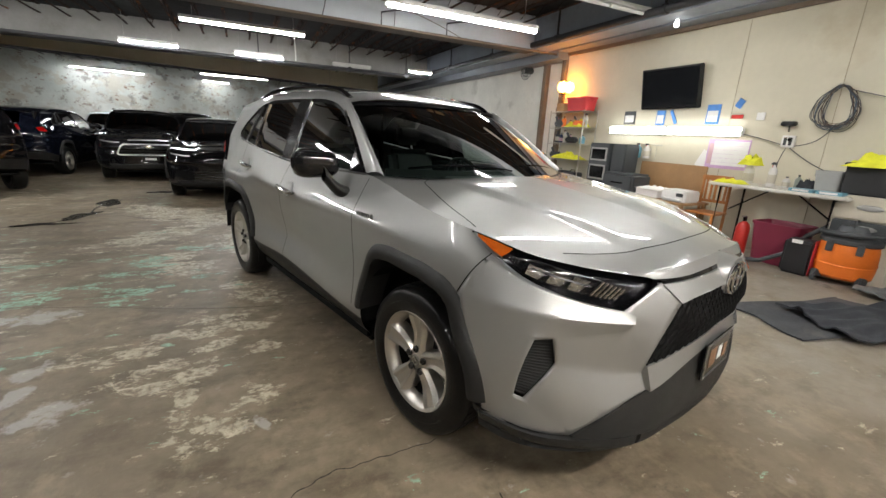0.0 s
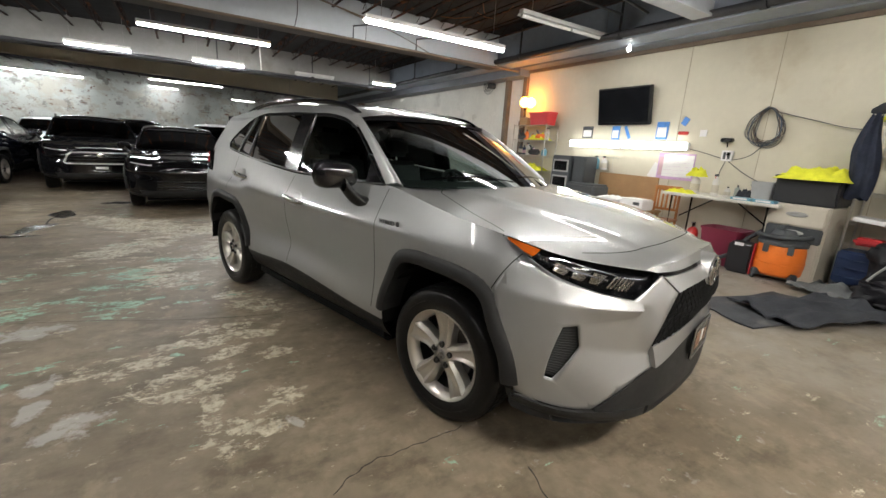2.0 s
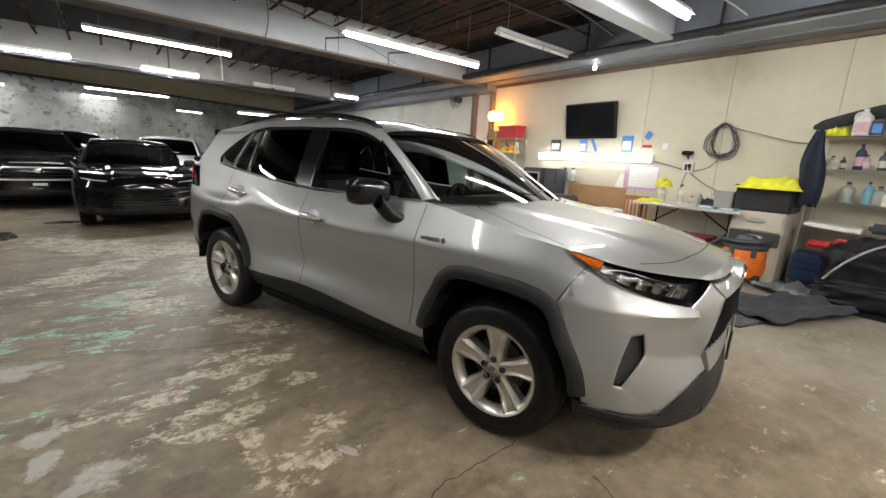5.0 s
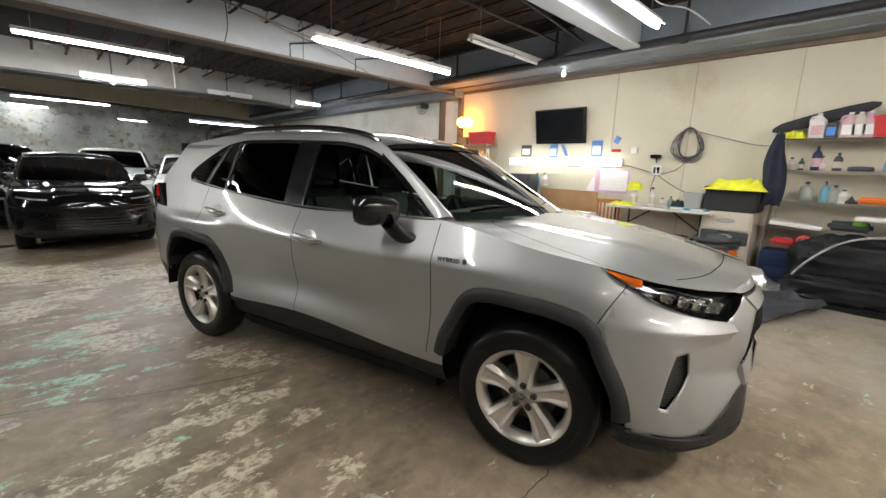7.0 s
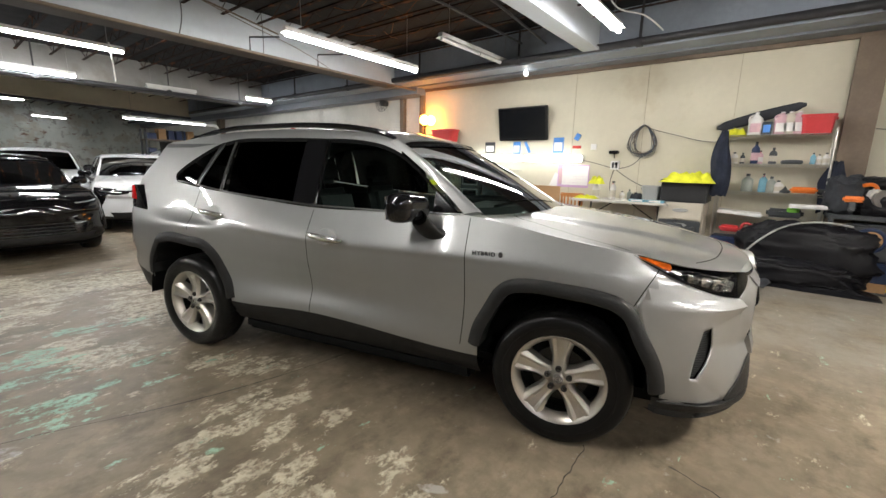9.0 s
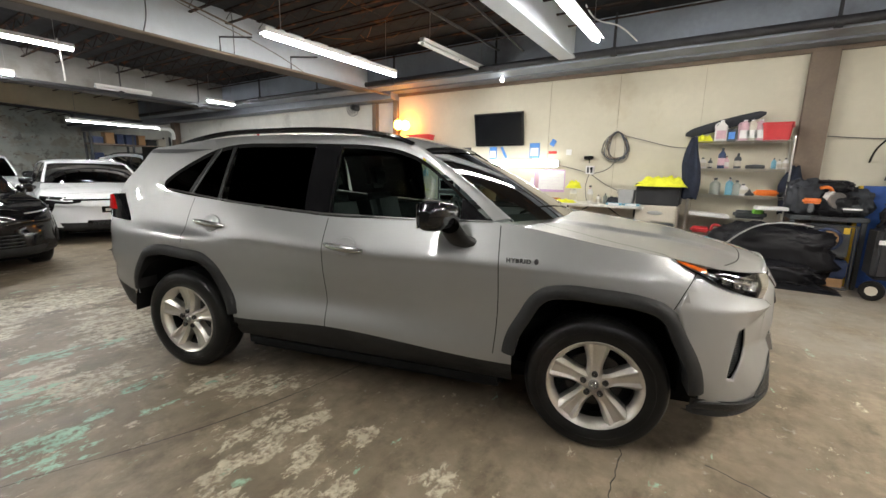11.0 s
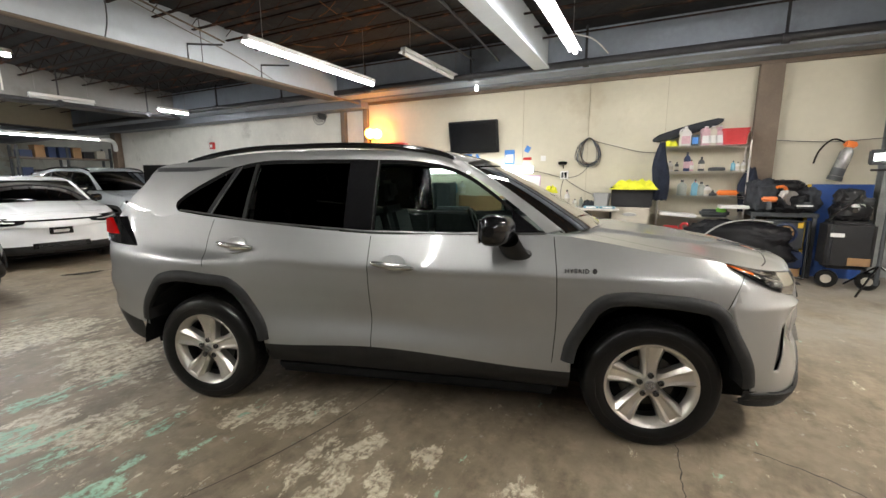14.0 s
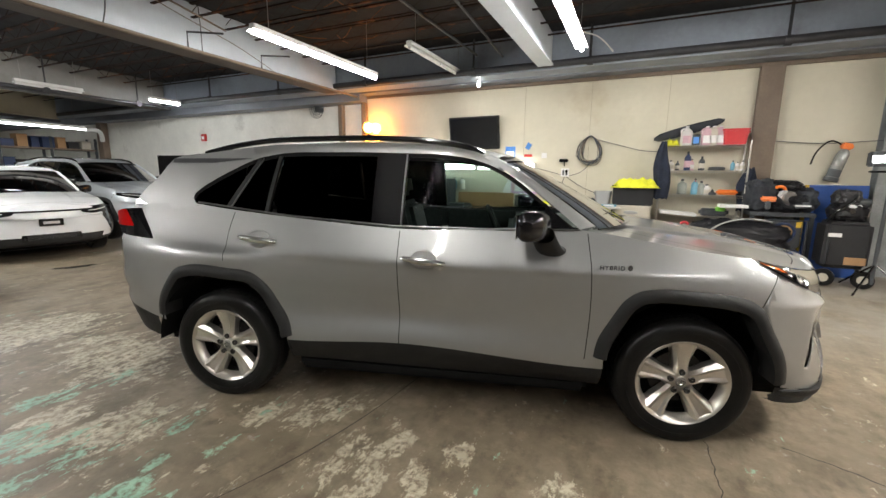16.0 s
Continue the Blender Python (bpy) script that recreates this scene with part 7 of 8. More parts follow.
t = thing("suitcase", "black hard case on the low table", "case", pose(6.05, 5.35, 0.0))
part("case_body", box(-0.2, 0.25, -0.32, 0.36, 0.50, 0.86, 0.04, 3), M["slate"], t)
part("case_stand", box(-0.2, 0.25, -0.30, 0.34, 0.0, 0.5, 0.01), M["card"], t)
part("case_handle", pipe([(-0.2, -0.1, 0.70), (-0.24, -0.1, 0.70), (-0.24, 0.1, 0.70), (-0.2, 0.1, 0.70)], 0.012, 8), M["gloss_black"], t)

# flat things on the wall
t = thing("backboard", "brown hardboard sheet along the wall", "board", pose(6.482, 4.83, 0.78))
part("board_sheet", box(-0.012, 0.014, -0.6, 0.6, -0.3, 0.29, 0.003, 1), M["card"], t)
t = thing("wall_calendar", "white wall planner with a purple border", "poster", pose(6.49, 4.0, 1.27))
part("sheet", box(-0.003, 0.006, -0.30, 0.30, -0.21, 0.21), M["purple"], t)
part("grid_area", box(-0.005, -0.002, -0.285, 0.21, -0.165, 0.185), M["paper"], t)
for k in range(5):
    part("planner_line", box(-0.0065, -0.0045, -0.28, 0.205, -0.12 + 0.06 * k, -0.118 + 0.06 * k), M["purple"], t)
part("header_bar", box(-0.005, -0.002, 0.215, 0.28, -0.15, 0.15), M["pink"], t)
t = thing("paper_sheet", "white sheet of paper pinned beside the planner", "paper", pose(6.492, 4.33, 1.17, 25, 0, 0))
part("sheet", box(-0.002, 0.004, -0.09, 0.09, -0.13, 0.13), M["paper"], t)
for y, z, w, h, key, rx, lab in ((5.86, 1.81, 0.24, 0.22, "slate", 0, "dark bracket holding blue brushes"), (5.22, 1.80, 0.16, 0.24, "blue_print", 0, "blue and white flyer"), (4.98, 1.81, 0.05, 0.24, "blue_print", -28, "tilted blue strip"), (4.33, 1.84, 0.20, 0.28, "blue_print", 0, "blue printed pouch"), (3.97, 1.98, 0.09, 0.12, "blue_print", 30, "small tilted blue card"), (3.97, 1.80, 0.16, 0.05, "fire_red", 0, "small red and white sign"), (3.66, 1.80, 0.10, 0.10, "paper", 0, "small white wall box")):
    t = thing("notice", lab + " on the tan wall", "notice", pose(6.488, y, z, rx, 0, 0))
    part("sheet", box(-0.01, 0.008, -w / 2, w / 2, -h / 2, h / 2, 0.002, 1), M[key], t)
    if h > 0.2 and w > 0.1:
        part("print_block", box(-0.013, -0.009, -w * 0.4, w * 0.4, -h * 0.38, h * 0.18), M["paper"], t)
t = thing("power_outlet", "white power outlet box with black plugs", "outlet", pose(6.47, 3.25, 1.48))
part("outlet_box", box(-0.02, 0.025, -0.075, 0.075, -0.075, 0.075, 0.006), M["paper"], t)
for y in (-0.03, 0.03):
    part("socket", box(-0.024, -0.019, y - 0.018, y + 0.018, -0.05, 0.05, 0.002, 1), M["slate"], t)
part("plug", box(-0.06, -0.02, -0.05, -0.01, 0.0, 0.05, 0.008), M["gloss_black"], t)
t = thing("camera_clamp", "small black clamp device above the outlet", "device", pose(6.44, 3.27, 1.70))
part("device_body", box(-0.04, 0.05, -0.07, 0.09, -0.03, 0.03, 0.012), M["gloss_black"], t)
part("device_arm", rod((0.0, 0.0, -0.02), (0.02, 0.0, -0.10), 0.01, 8), M["gloss_black"], t)
t = thing("cable_coil", "coil of grey cable hung on the tan wall", "cable", pose(6.43, 2.83, 1.92))
for k in range(15):
    rr = random.Random(k + 40)
    a0, b0, dy, dz, ph = rr.uniform(0.13, 0.215), rr.uniform(0.19, 0.255), rr.uniform(-0.03, 0.03), rr.uniform(-0.03, 0.01), rr.uniform(0, 6)
    ring = [(0.045 - 0.006 * k + 0.012 * math.sin(3 * a + ph), dy * (1 - math.sin(a)) + a0 * math.cos(a) * (1 - 0.28 * math.sin(a)) + 0.008 * math.sin(4 * a + ph), dz * (1 - math.sin(a)) * 0.8 - 0.03 + (0.24 if math.sin(a) > 0 else b0) * math.sin(a) + 0.008 * math.sin(5 * a + ph)) for a in np.linspace(0, 2 * math.pi, 45)]
    part("cable_loop", pipe(ring, 0.0042, 6), M[("cable", "cable_brown", "cable", "cable_blue", "slate")[k % 5]], t)
part("hook", rod((0.07, 0, 0.20), (-0.06, 0, 0.22), 0.008, 8), M["steel"], t)
for pts, lab in (([(6.45, 2.75, 2.08), (6.45, 2.3, 1.95), (6.45, 1.95, 1.86), (6.42, 1.70, 1.84)], "cable running from the coil to the shelving"), ([(6.47, 3.2, 1.42), (6.46, 2.95, 1.50), (6.45, 2.80, 1.68)], "thin cable from outlet to coil"), ([(6.47, 3.22, 1.40), (6.46, 2.9, 1.2), (6.46, 2.65, 1.1)], "black cable down to the bench"), ([(6.47, 3.33, 1.44), (6.46, 3.55, 1.50), (6.46, 3.82, 1.56)], "white lamp cable along the wall"), ([(6.47, 3.26, 1.40), (6.45, 3.3, 1.2), (6.40, 3.25, 0.93)], "cable hanging to the table"), ([(6.47, 0.1, 1.98), (6.47, -0.5, 1.93), (6.47, -1.2, 1.96), (6.47, -2.2, 1.95)], "dark hose along the wall beyond the column")):
    tagged(part("cable", pipe(pts, 0.006, 6, samples=20), M["cable"], None), lab, "cable")
for y in (1.62, 4.07, 2.86, -1.4):
    structure("wall_joint", box(6.494, 6.5, y - 0.0025, y + 0.0025, 0, 3.09), M["joint"], "narrow joint between wall boards", "trim", 0)
t = thing("hook_rail", "small wire rail with hanging spray bottles", "rail", pose(6.44, 5.25, 1.35))
part("rail_bar", rod((0, -0.2, 0), (0, 0.3, 0), 0.008, 8), M["wire"], t)
part("rail_drop", pipe([(0, -0.1, 0), (0, -0.1, -0.25), (0, 0.0, -0.25), (0, 0.0, 0)], 0.005, 6), M["wire"], t)
for y in (5.50, 5.32):
    bottle("bottle", "blue spray bottle hanging under the bench lamp" if y > 5.4 else "clear spray bottle hanging under the bench lamp", 6.42, y, 1.12, 0.25, 0.055, "cyan" if y > 5.4 else "milky", "slate", True)

# loudspeakers
for y, w in ((6.05, 0.5), (5.6, 0.30)):
    t = thing("loudspeaker", "black loudspeaker cabinet by the rack", "loudspeaker", pose(6.2, y, 0.0))
    part("cabinet", box(-0.15, 0.2, -w / 2, w / 2, 0.62, 1.34, 0.02), M["slate"], t)
    part("stand", box(-0.12, 0.18, -w / 2.4, w / 2.4, 0.0, 0.62, 0.01), M["tub"], t)
    if w > 0.4:
        for z0, z1 in ((1.02, 1.26), (0.68, 0.95)):
            part("frame", box(-0.16, -0.149, -0.2, 0.2, z0, z1, 0.004, 1), M["bin_grey"], t)
            part("cone", box(-0.166, -0.158, -0.165, 0.165, z0 + 0.03, z1 - 0.03, 0.004, 1), M["gloss_black"], t)

# corner rack with the orange lamp
wire_shelves("shelf_unit", "chrome wire rack in the corner with tools and a red bin", 6.1, 6.45, 6.62, 7.62, (0.5, 0.98, 1.30, 1.62, 1.93), 1.95)
open_bin("storage_bin", "red plastic bin on top of the corner rack", pose(6.27, 6.92, 1.935), 0.32, 0.58, 0.26, "red_plastic", 0.9)
t = thing("bulb_lamp", "bare glowing orange bulb in a clamp holder", "lamp", pose(6.3, 7.55, 1.935))
part("stem", rod((0, 0, 0), (0, 0, 0.36), 0.015, 10), M["gloss_black"], t)
part("base", lathe([(0.001, 0), (0.08, 0), (0.08, 0.02), (0.02, 0.035), (0.001, 0.035)], 20), M["gloss_black"], t)
part("holder", lathe([(0.02, 0.34), (0.035, 0.36), (0.035, 0.40), (0.02, 0.41)], 16), M["gloss_black"], t)
for dy in (0.0, -0.19):
    part("bulb", moved(lathe([(0.001, 0.39), (0.045, 0.40), (0.10, 0.45), (0.115, 0.51), (0.085, 0.59), (0.001, 0.625)], 24), Matrix.Translation((-0.02, dy, -0.02 if dy else 0.0))), M["bulb"], t, "glowing orange glass bulb")
for y0, y1, z, key, seed in ((6.7, 7.2, 1.625, "yellow", 11.0), (6.72, 7.55, 0.985, "yellow", 12.0)):
    tagged(part("cloth", crumpled(6.1, 6.42, y0, y1, z, 0.13, 18, 0.0, seed), M[key], None), "yellow cloths heaped on the corner rack", "cloth")
for k, (y, z, h, r, key) in enumerate(((7.5, 1.305, 0.24, 0.05, "slate"), (7.38, 1.305, 0.2, 0.04, "blue"), (7.25, 1.305, 0.26, 0.045, "milky"), (7.1, 1.305, 0.18, 0.05, "pink"), (6.75, 1.305, 0.17, 0.06, "cyan"), (7.5, 1.625, 0.2, 0.05, "slate"), (7.35, 1.625, 0.22, 0.05, "orange"), (7.15, 1.78, 0.14, 0.04, "orange"), (6.70, 1.625, 0.26, 0.03, "milky"))):
    bottle("bottle", "bottle of detailing fluid on the corner rack", 6.25, y, z if z != 1.78 else 1.625, h, r, key, "slate", k % 3 == 2)
for y in (7.3, 6.9):
    t = thing("tool_box", "dark tool box on the corner rack", "box", pose(6.25, y, 0.506))
    part("box_body", box(-0.12, 0.12, -0.17, 0.17, 0, 0.22, 0.015), M["slate"], t)
    part("box_handle", pipe([(0, -0.06, 0.22), (0, -0.06, 0.26), (0, 0.06, 0.26), (0, 0.06, 0.22)], 0.008, 6), M["gloss_black"], t)
open_bin("storage_bin", "brown open box beside the red bin on the corner rack", pose(6.27, 7.38, 1.935), 0.30, 0.26, 0.16, "card", 0.95)
for k, (y, z, L, key, lab) in enumerate(((7.45, 0.985, 0.30, "slate", "black polishing machine"), (7.0, 1.305, 0.26, "tub", "black power tool"), (6.85, 1.625, 0.22, "orange", "orange-bodied power tool"), (7.4, 1.625, 0.24, "slate", "dark drill case"))):
    t = thing("power_tool", lab + " lying on the corner rack", "power tool", pose(6.2, y, z + 0.006, 0, 0, 20 * k))
    part("tool_body", box(-0.06, 0.06, -L / 2, L / 2, 0.0, 0.12, 0.03, 3), M[key], t)
    part("tool_grip", rod((0, L * 0.2, 0.10), (0, L * 0.45, 0.20), 0.022, 10), M["slate"], t)
t = thing("wall_bell", "round dark bell-shaped horn beside the corner post", "bell", pose(6.36, 7.68, 1.98))
part("bell_dome", lathe([(0.001, -0.05), (0.06, -0.045), (0.10, -0.02), (0.115, 0.0), (0.02, 0.02), (0.001, 0.1)], 24, "x"), M["brown"], t)
part("bell_mount", rod((0.05, 0, 0), (0.10, 0, 0), 0.03, 12), M["brown"], t)

# floor mats
def laid_mat(name, label, x0, x1, y0, y1, key, yaw, ribs, seed, amp=0.012):
    n, k = 40, 40
    G = []
    for i in range(n + 1):
        row = []
        for j in range(k + 1):
            u, v = i / n, j / k
            x, y = (u - 0.5) * (x1 - x0), (v - 0.5) * (y1 - y0)
            x += 0.08 * noise.noise(Vector((v * 2.5, seed, 0))) * (x1 - x0)
            y += 0.08 * noise.noise(Vector((u * 2.5, seed, 5))) * (y1 - y0)
            z = 0.012 + amp * (1 + noise.noise(Vector((u * 4, v * 4, seed)))) + (0.004 * (j % 2) if ribs else 0) + amp * 2.5 * max(0, noise.noise(Vector((u * 2.2, v * 5, seed + 3))))
            row.append((x, y, z))
        G.append(row)
    t = tagged(part(name, slab(np.array(G), (0, 0, -0.012)), M[key], None, "", 60), label, "mat")
    t.matrix_basis = pose((x0 + x1) / 2, (y0 + y1) / 2, 0, 0, 0, yaw)
    return t


laid_mat("floor_mat", "ribbed dark grey rubber mat lying on the floor", 3.75, 5.1, 1.3, 2.0, "mat", -14, True, 2.0, 0.004)
laid_mat("floor_cloth", "charcoal cover thrown across the rubber mat", 4.05, 5.35, 1.05, 1.72, "cloth_dark", -20, False, 7.0, 0.055)
laid_mat("floor_mat", "flat grey mat by the shelving", 5.45, 6.05, 1.25, 1.85, "grey_mat", -10, False, 4.0, 0.045)

rows = []
for i in range(20):
    u = i / 19
    w = 0.05 + 0.10 * min(1, u * 2.5)
    rows.append([(6.28 - 0.07 * (0.6 + 0.5 * math.sin(math.pi * u)) * math.sin(a) * (1 + 0.35 * math.sin(4 * a + 5 * u)), 0.40 + w * math.cos(a) + 0.02 * math.sin(5 * u), 1.56 - 0.66 * u + 0.02 * math.sin(4 * a)) for a in np.linspace(0, 2 * math.pi, 33)])
tagged(part("coat", sheet(np.array(rows)), M["jacket"], None), "dark navy coat hanging against the brown column", "coat")

# black-wrapped bumper, tool pile and generator
t = thing("wrapped_bumper", "car bumper wrapped in black plastic film on the floor", "bumper", pose(5.75, 0.62, 0.0))
part("bumper_shell", lump((-0.02, 0.0, 0.38), (0.26, 0.70, 0.42), 3.3, 0.13, (2.0, 1.3, 4.0), 40), M["film"], t, "", 60)
part("bumper_flap", lump((-0.22, 0.12, 0.17), (0.20, 0.60, 0.18), 8.1, 0.16, (2.4, 1.6, 4), 34), M["film"], t, "", 60)
part("loose_film", crumpled(-0.46, 0.1, -0.75, 0.7, 0.0, 0.12, 30, 0.0, 21.0), M["film"], t)
part("pipe_edge", pipe([(-0.30, 0.62, 0.30), (-0.34, 0.45, 0.55), (-0.32, 0.2, 0.76), (-0.26, -0.1, 0.83), (-0.24, -0.4, 0.80)], 0.012, 8, samples=24), M["bin_grey"], t)
for c, d, key, seed, lab in (((6.02, 0.30, 1.145), (0.26, 0.20, 0.25), "cloth_dark", 31.5, "charcoal work coat heaped by the column"), ((5.98, 0.02, 1.065), (0.27, 0.24, 0.16), "film", 32.0, "black tool bag slumped on the bench"), ((6.08, -0.20, 1.10), (0.22, 0.20, 0.20), "cloth_dark", 35.0, "charcoal bag piled on the bench"), ((5.99, 0.05, 1.30), (0.20, 0.22, 0.085), "film", 38.0, "black folded cover on top of the heaped bags")):
    tagged(part("tool_bag", lump(c, d, seed), M[key], None, "", 60), lab, "bag")
t = thing("workbench", "dark bench under the heaped tools beside the column", "bench", pose(6.12, 0.08, 0))
part("bench_top", box(-0.34, 0.32, -0.42, 0.36, 0.86, 0.92, 0.01), M["slate"], t)
for sx in (-0.3, 0.28):
    for sy in (-0.38, 0.32):
        part("leg", box(sx - 0.025, sx + 0.025, sy - 0.025, sy + 0.025, 0, 0.86, 0.004, 1), M["slate"], t)
t = thing("circular_saw", "white and grey circular saw on the heap", "power tool", pose(5.78, 0.06, 1.10, 20, 0, 30))
part("saw_body", box(-0.06, 0.06, -0.13, 0.10, 0, 0.13, 0.03, 3), M["milky"], t)
part("saw_guard", moved(lathe([(0.001, -0.02), (0.10, -0.02), (0.10, 0.02), (0.001, 0.02)], 24, "x"), Matrix.Translation((-0.05, -0.02, 0.04))), M["steel"], t)
part("saw_grip", pipe([(0, 0.02, 0.10), (0, 0.10, 0.16), (0, 0.20, 0.12)], 0.022, 8, samples=8), M["orange"], t)
t = thing("drill", "orange and white cordless drill on the heap", "power tool", pose(5.74, 0.24, 1.02, 0, 20, 0))
part("drill_body", box(-0.04, 0.04, -0.10, 0.10, 0.06, 0.13, 0.02, 3), M["orange"], t)
part("drill_grip", box(-0.025, 0.025, -0.02, 0.04, -0.06, 0.07, 0.012), M["slate"], t)
t = thing("knee_pads", "pair of white-marked black pads on the heap", "pads", pose(5.74, -0.14, 0.99))
part("pad", box(-0.05, 0.05, -0.10, 0.10, 0, 0.09, 0.03, 3), M["slate"], t)
part("pad_mark", box(-0.056, -0.05, -0.09, 0.09, 0.03, 0.05), M["paper"], t)
t = thing("generator", "dark portable generator with a round blue-rimmed fan cover", "generator", pose(5.85, 0.02, 0))
part("frame", pipe([(-0.17, -0.24, 0.02), (-0.17, -0.24, 0.82), (-0.17, 0.24, 0.82), (-0.17, 0.24, 0.02), (-0.17, -0.24, 0.02)], 0.016, 8), M["slate"], t)
part("engine", box(-0.15, 0.12, -0.2, 0.2, 0.40, 0.82, 0.03), M["slate"], t)
part("engine_base", box(-0.16, 0.14, -0.22, 0.22, 0.14, 0.38, 0.02), M["blue"], t)
part("feet", box(-0.15, 0.13, -0.2, 0.2, 0.0, 0.14, 0.01), M["card"], t)
part("fan_ring", moved(pipe([(0, 0.13 * math.cos(a), 0.13 * math.sin(a)) for a in np.linspace(0, 2 * math.pi, 33)], 0.02, 8), Matrix.Translation((-0.16, 0.02, 0.64))), M["blue"], t, "blue fan ring")
part("fan_cover", moved(lathe([(0.001, -0.012), (0.05, -0.012), (0.11, 0.0)], 24, "x"), Matrix.Translation((-0.16, 0.02, 0.64))), M["card"], t)
part("warning_label", box(-0.154, -0.149, -0.18, -0.12, 0.72, 0.80), M["board_yellow"], t)

# blue board, cart, stand and sprayer
t = thing("leaning_board", "blue painted board with a yellow edge leaning upright", "board", pose(5.98, -0.56, 0))
part("board_sheet", box(0.0, 0.04, -0.36, 0.30, 0.0, 1.32, 0.004, 1), M["board_blue"], t)
part("board_edge", box(-0.006, 0.044, 0.30, 0.34, 0.0, 1.32, 0.003, 1), M["board_yellow"], t)
part("board_back", box(0.05, 0.35, -0.36, 0.32, 0.0, 1.30, 0.004, 1), M["slate"], t)
t = thing("air_compressor", "black wheeled upright machine with pump and hoses", "compressor", pose(5.52, -0.56, 0))
part("tank", box(-0.2, 0.2, -0.24, 0.24, 0.24, 0.86, 0.05, 3), M["tub"], t)
part("pump", lump((0.0, 0.0, 0.97), (0.15, 0.20, 0.13), 51.0, 0.16, (3, 3, 3), 24), M["film"], t)
part("pump_head", lump((0.0, 0.03, 1.16), (0.12, 0.15, 0.11), 57.0, 0.2, (3, 3, 3), 24), M["tub"], t)
part("motor", rod((-0.02, -0.20, 1.10), (-0.02, 0.16, 1.13), 0.055, 16), M["slate"], t)
part("white_clamp", box(-0.13, -0.09, -0.10, 0.04, 1.03, 1.08, 0.01), M["paper"], t)
part("cooling_fin", box(-0.1, 0.12, -0.19, -0.17, 0.9, 1.04, 0.003, 1), M["steel"], t)
for s in (-1, 1):
    w = part("wheel", moved(lathe([(0.03, -0.035), (0.10, -0.04), (0.115, -0.02), (0.115, 0.02), (0.10, 0.04), (0.03, 0.035)], 28, "y"), Matrix.Translation((-0.20, s * 0.20, 0.115)) @ Matrix.Rotation(radians(70), 4, "Z")), M["rubber"], t)
    part("wheel_hub", moved(lathe([(0.001, -0.042), (0.055, -0.042), (0.06, 0.0), (0.055, 0.042), (0.001, 0.042)], 20, "y"), Matrix.Translation((-0.20, s * 0.20, 0.115)) @ Matrix.Rotation(radians(70), 4, "Z")), M["putty"], w)
part("side_mark", box(-0.205, -0.2, 0.08, 0.22, 0.66, 0.71), M["paper"], t, "white block marking")
part("brick_label", box(-0.206, -0.2, -0.20, 0.02, 0.30, 0.40), M["card"], t, "brown and white label")
part("hose", pipe([(-0.1, -0.05, 1.2), (-0.25, 0.05, 1.12), (-0.24, 0.2, 0.98), (-0.16, 0.25, 0.86)], 0.018, 8, samples=16), M["gloss_black"], t)
part("gauge", moved(lathe([(0.001, 0.0), (0.03, 0.0), (0.03, 0.03)], 16, "x"), Matrix.Translation((-0.15, 0.0, 1.0))), M["chrome"], t)
bm = bmesh.new()
for b in (box(6.30, 6.315, -1.50, -1.10, 0, 3.02), box(6.315, 6.485, -1.31, -1.295, 0, 3.02), box(6.485, 6.498, -1.50, -1.10, 0, 3.02)):
    join(bm, b)
structure("column", bm, M["slate_steel"], "grey painted steel section column at the end of the tan wall", "column")
t = thing("light_stand", "tripod work light with a bright white head", "work light", pose(5.15, -0.78, 0))
part("pole", rod((0, 0, 0.1), (0, 0, 1.55), 0.022, 12), M["slate"], t)
for a in (20, 140, 260):
    part("tripod_leg", rod((0, 0, 0.35), (0.45 * math.cos(radians(a)), 0.45 * math.sin(radians(a)), 0.012), 0.012, 8), M["gloss_black"], t)
part("cross_arm", rod((0, -0.2, 1.5), (0, 0.22, 1.5), 0.012, 8), M["gloss_black"], t)
part("head", box(-0.04, 0.06, -0.16, 0.24, 1.56, 1.74, 0.015), M["slate"], t)
part("head_light", box(-0.046, -0.039, -0.14, 0.22, 1.61, 1.69), M["bench_tube"], t, "lit white panel")
t = thing("sprayer", "clear pump sprayer with orange head hung on the wall", "sprayer", pose(6.40, -0.68, 1.64, 14, 0, 0))
M["clear_tank"] = surf("cloudy_clear_tank", (0.34, 0.345, 0.33), 0.12, 0.35, 0.25, 14, 0.1, 20)
part("sprayer_tank", lathe([(0.001, -0.26), (0.068, -0.26), (0.078, -0.24), (0.078, 0.12), (0.06, 0.17), (0.04, 0.20), (0.001, 0.20)], 24), M["clear_tank"], t)
part("sprayer_band", lathe([(0.080, -0.10), (0.080, -0.20), (0.078, -0.21)], 24), M["slate"], t)
part("sprayer_base", lathe([(0.001, -0.275), (0.09, -0.275), (0.09, -0.22)], 24), M["slate"], t)
part("sprayer_head", box(-0.05, 0.05, -0.07, 0.07, 0.20, 0.29, 0.02), M["orange"], t)
part("sprayer_hose", pipe([(0, 0.05, 0.25), (0, 0.2, 0.28), (0, 0.30, 0.12), (0, 0.31, -0.10)], 0.012, 8, samples=20), M["gloss_black"], t)
part("hook", rod((0.10, 0, 0.16), (-0.02, 0, 0.18), 0.008, 6), M["steel"], t)

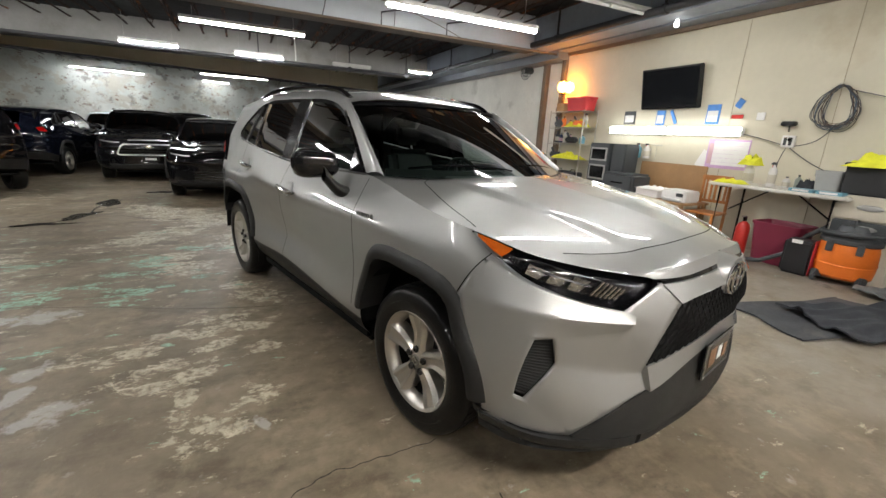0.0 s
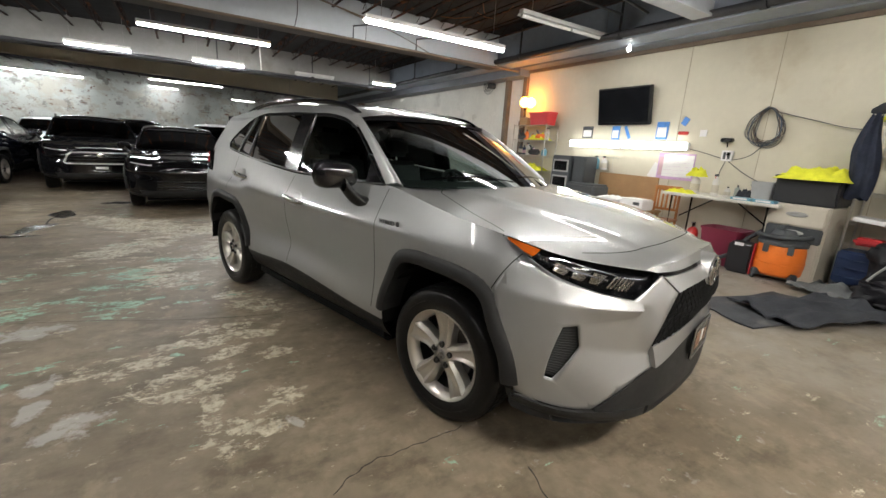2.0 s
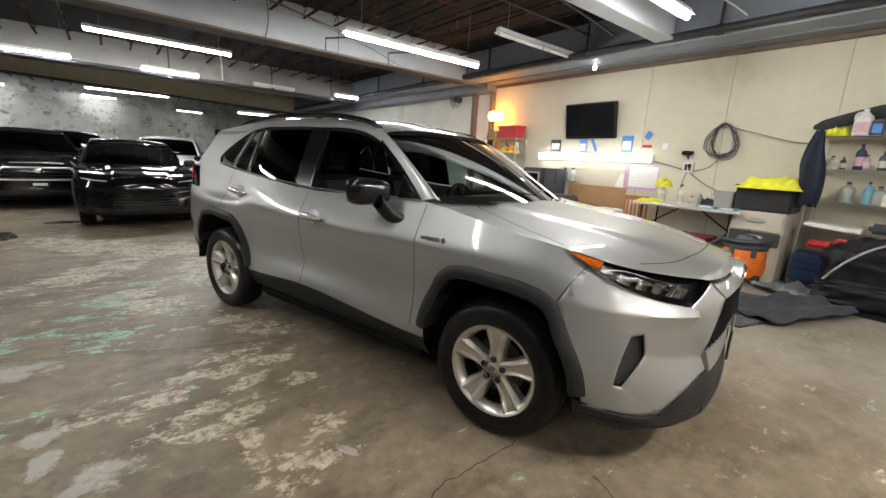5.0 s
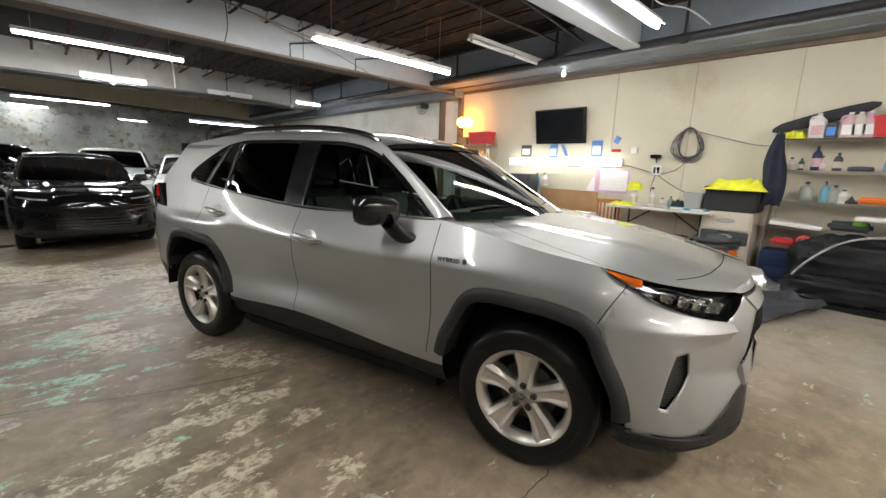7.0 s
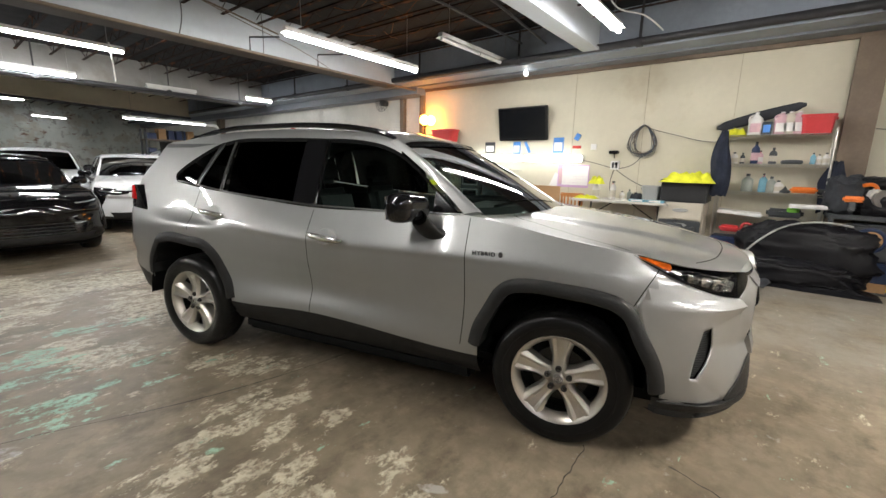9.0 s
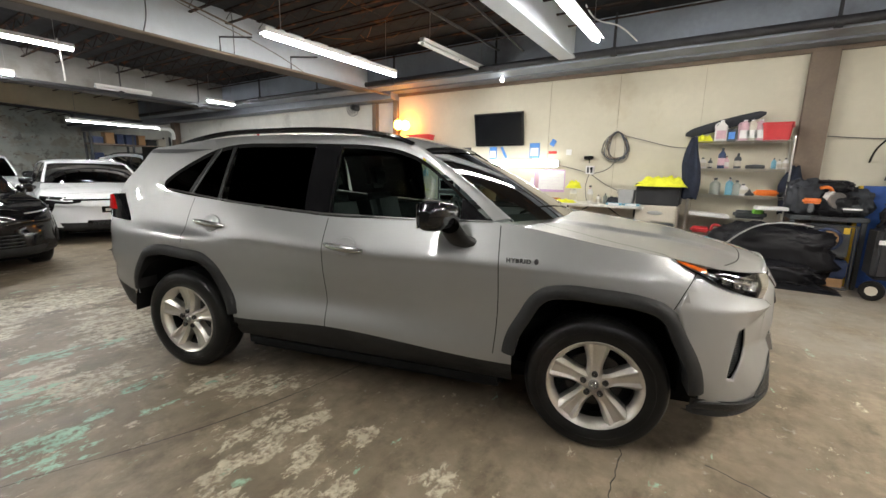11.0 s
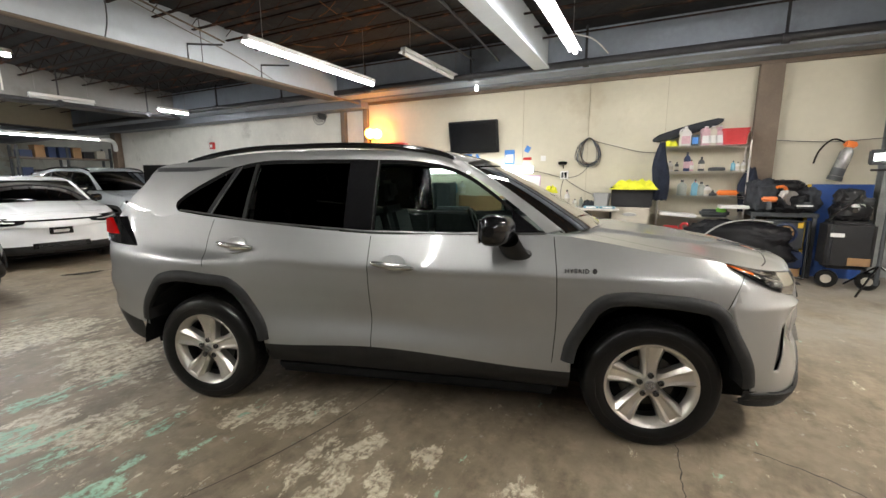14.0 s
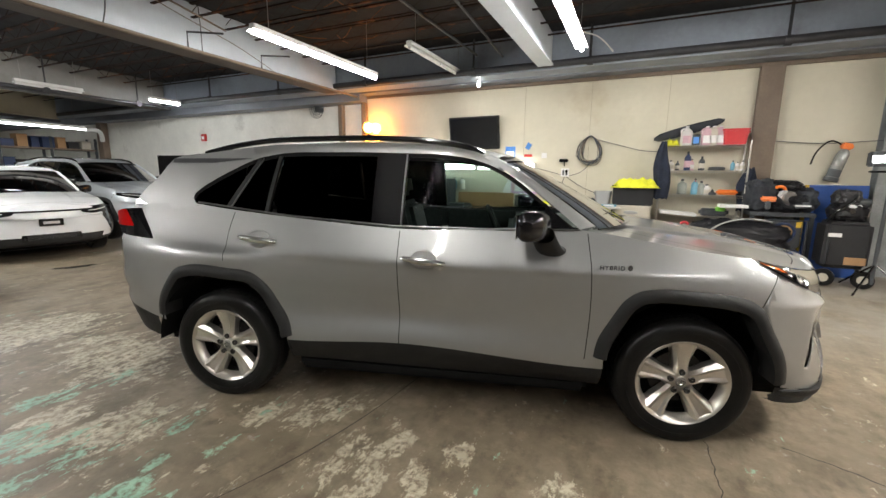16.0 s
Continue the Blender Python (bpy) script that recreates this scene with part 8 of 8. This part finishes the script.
# far things
t = thing("wall_fan", "dark caged fan fixed high on the white wall", "fan", pose(6.44, 9.15, 2.95))
for r in (0.07, 0.14, 0.21):
    part("cage_ring", pipe([(-0.05 * (1 - r / 0.25), r * math.cos(a), r * math.sin(a)) for a in np.linspace(0, 2 * math.pi, 33)], 0.006, 6), M["slate"], t)
for k in range(10):
    a = math.pi * k / 10
    part("cage_wire", rod((-0.02, 0.21 * math.cos(a), 0.21 * math.sin(a)), (-0.02, -0.21 * math.cos(a), -0.21 * math.sin(a)), 0.004, 6), M["slate"], t)
part("motor", rod((0.0, 0, 0), (0.17, 0, 0), 0.07, 16), M["slate"], t)
t = thing("fire_alarm", "small red fire alarm horn on the white wall", "alarm", pose(6.60, 13.5, 2.42))
part("alarm_box", box(-0.05, 0.02, -0.09, 0.09, -0.1, 0.1, 0.012), M["fire_red"], t)
part("alarm_plate", box(-0.055, -0.049, -0.05, 0.05, -0.05, 0.03), M["paper"], t)
t = thing("rack", "dark steel rack with boxes and blue bins at the back", "rack", pose(5.2, 19.0, 0))
for sx in (-1.2, 0, 1.2):
    for sy in (-0.25, 0.25):
        part("upright", box(sx - 0.03, sx + 0.03, sy - 0.03, sy + 0.03, 0, 2.5, 0.004, 1), M["slate"], t)
for z in (0.6, 1.4, 2.1):
    part("deck_shelf", box(-1.23, 1.23, -0.28, 0.28, z, z + 0.05, 0.004, 1), M["brown"], t)
rr = random.Random(4)
for z in (0.65, 1.45, 2.15):
    x = 4.05
    while x < 6.2:
        w, h = rr.uniform(0.2, 0.45), rr.uniform(0.15, 0.4)
        key = rr.choice(["card", "slate", "blue", "tub", "putty"])
        t = thing("carton", "stored %s box on the back rack" % {"card": "brown cardboard", "slate": "dark grey", "blue": "blue plastic", "tub": "black", "putty": "cream"}[key], "box", pose(x + w / 2, 18.95, z))
        part("box_body", box(-w / 2 + 0.01, w / 2 - 0.01, -0.2, 0.2, 0, h, 0.008, 1), M[key], t)
        part("box_lid", box(-w / 2, w / 2, -0.21, 0.21, h, h + 0.02, 0.004, 1), M[key], t)
        x += w + 0.05
structure("column", box(6.4, 6.6, 18.3, 18.6, 0, 3.02, 0.008, 1), M["brown"], "dark steel column on the white wall", "column")
structure("column", box(-8.2, -7.9, 22.3, 22.6, 0, 3.8, 0.01, 1), M["cream"], "cream painted column before the flaking wall", "column")
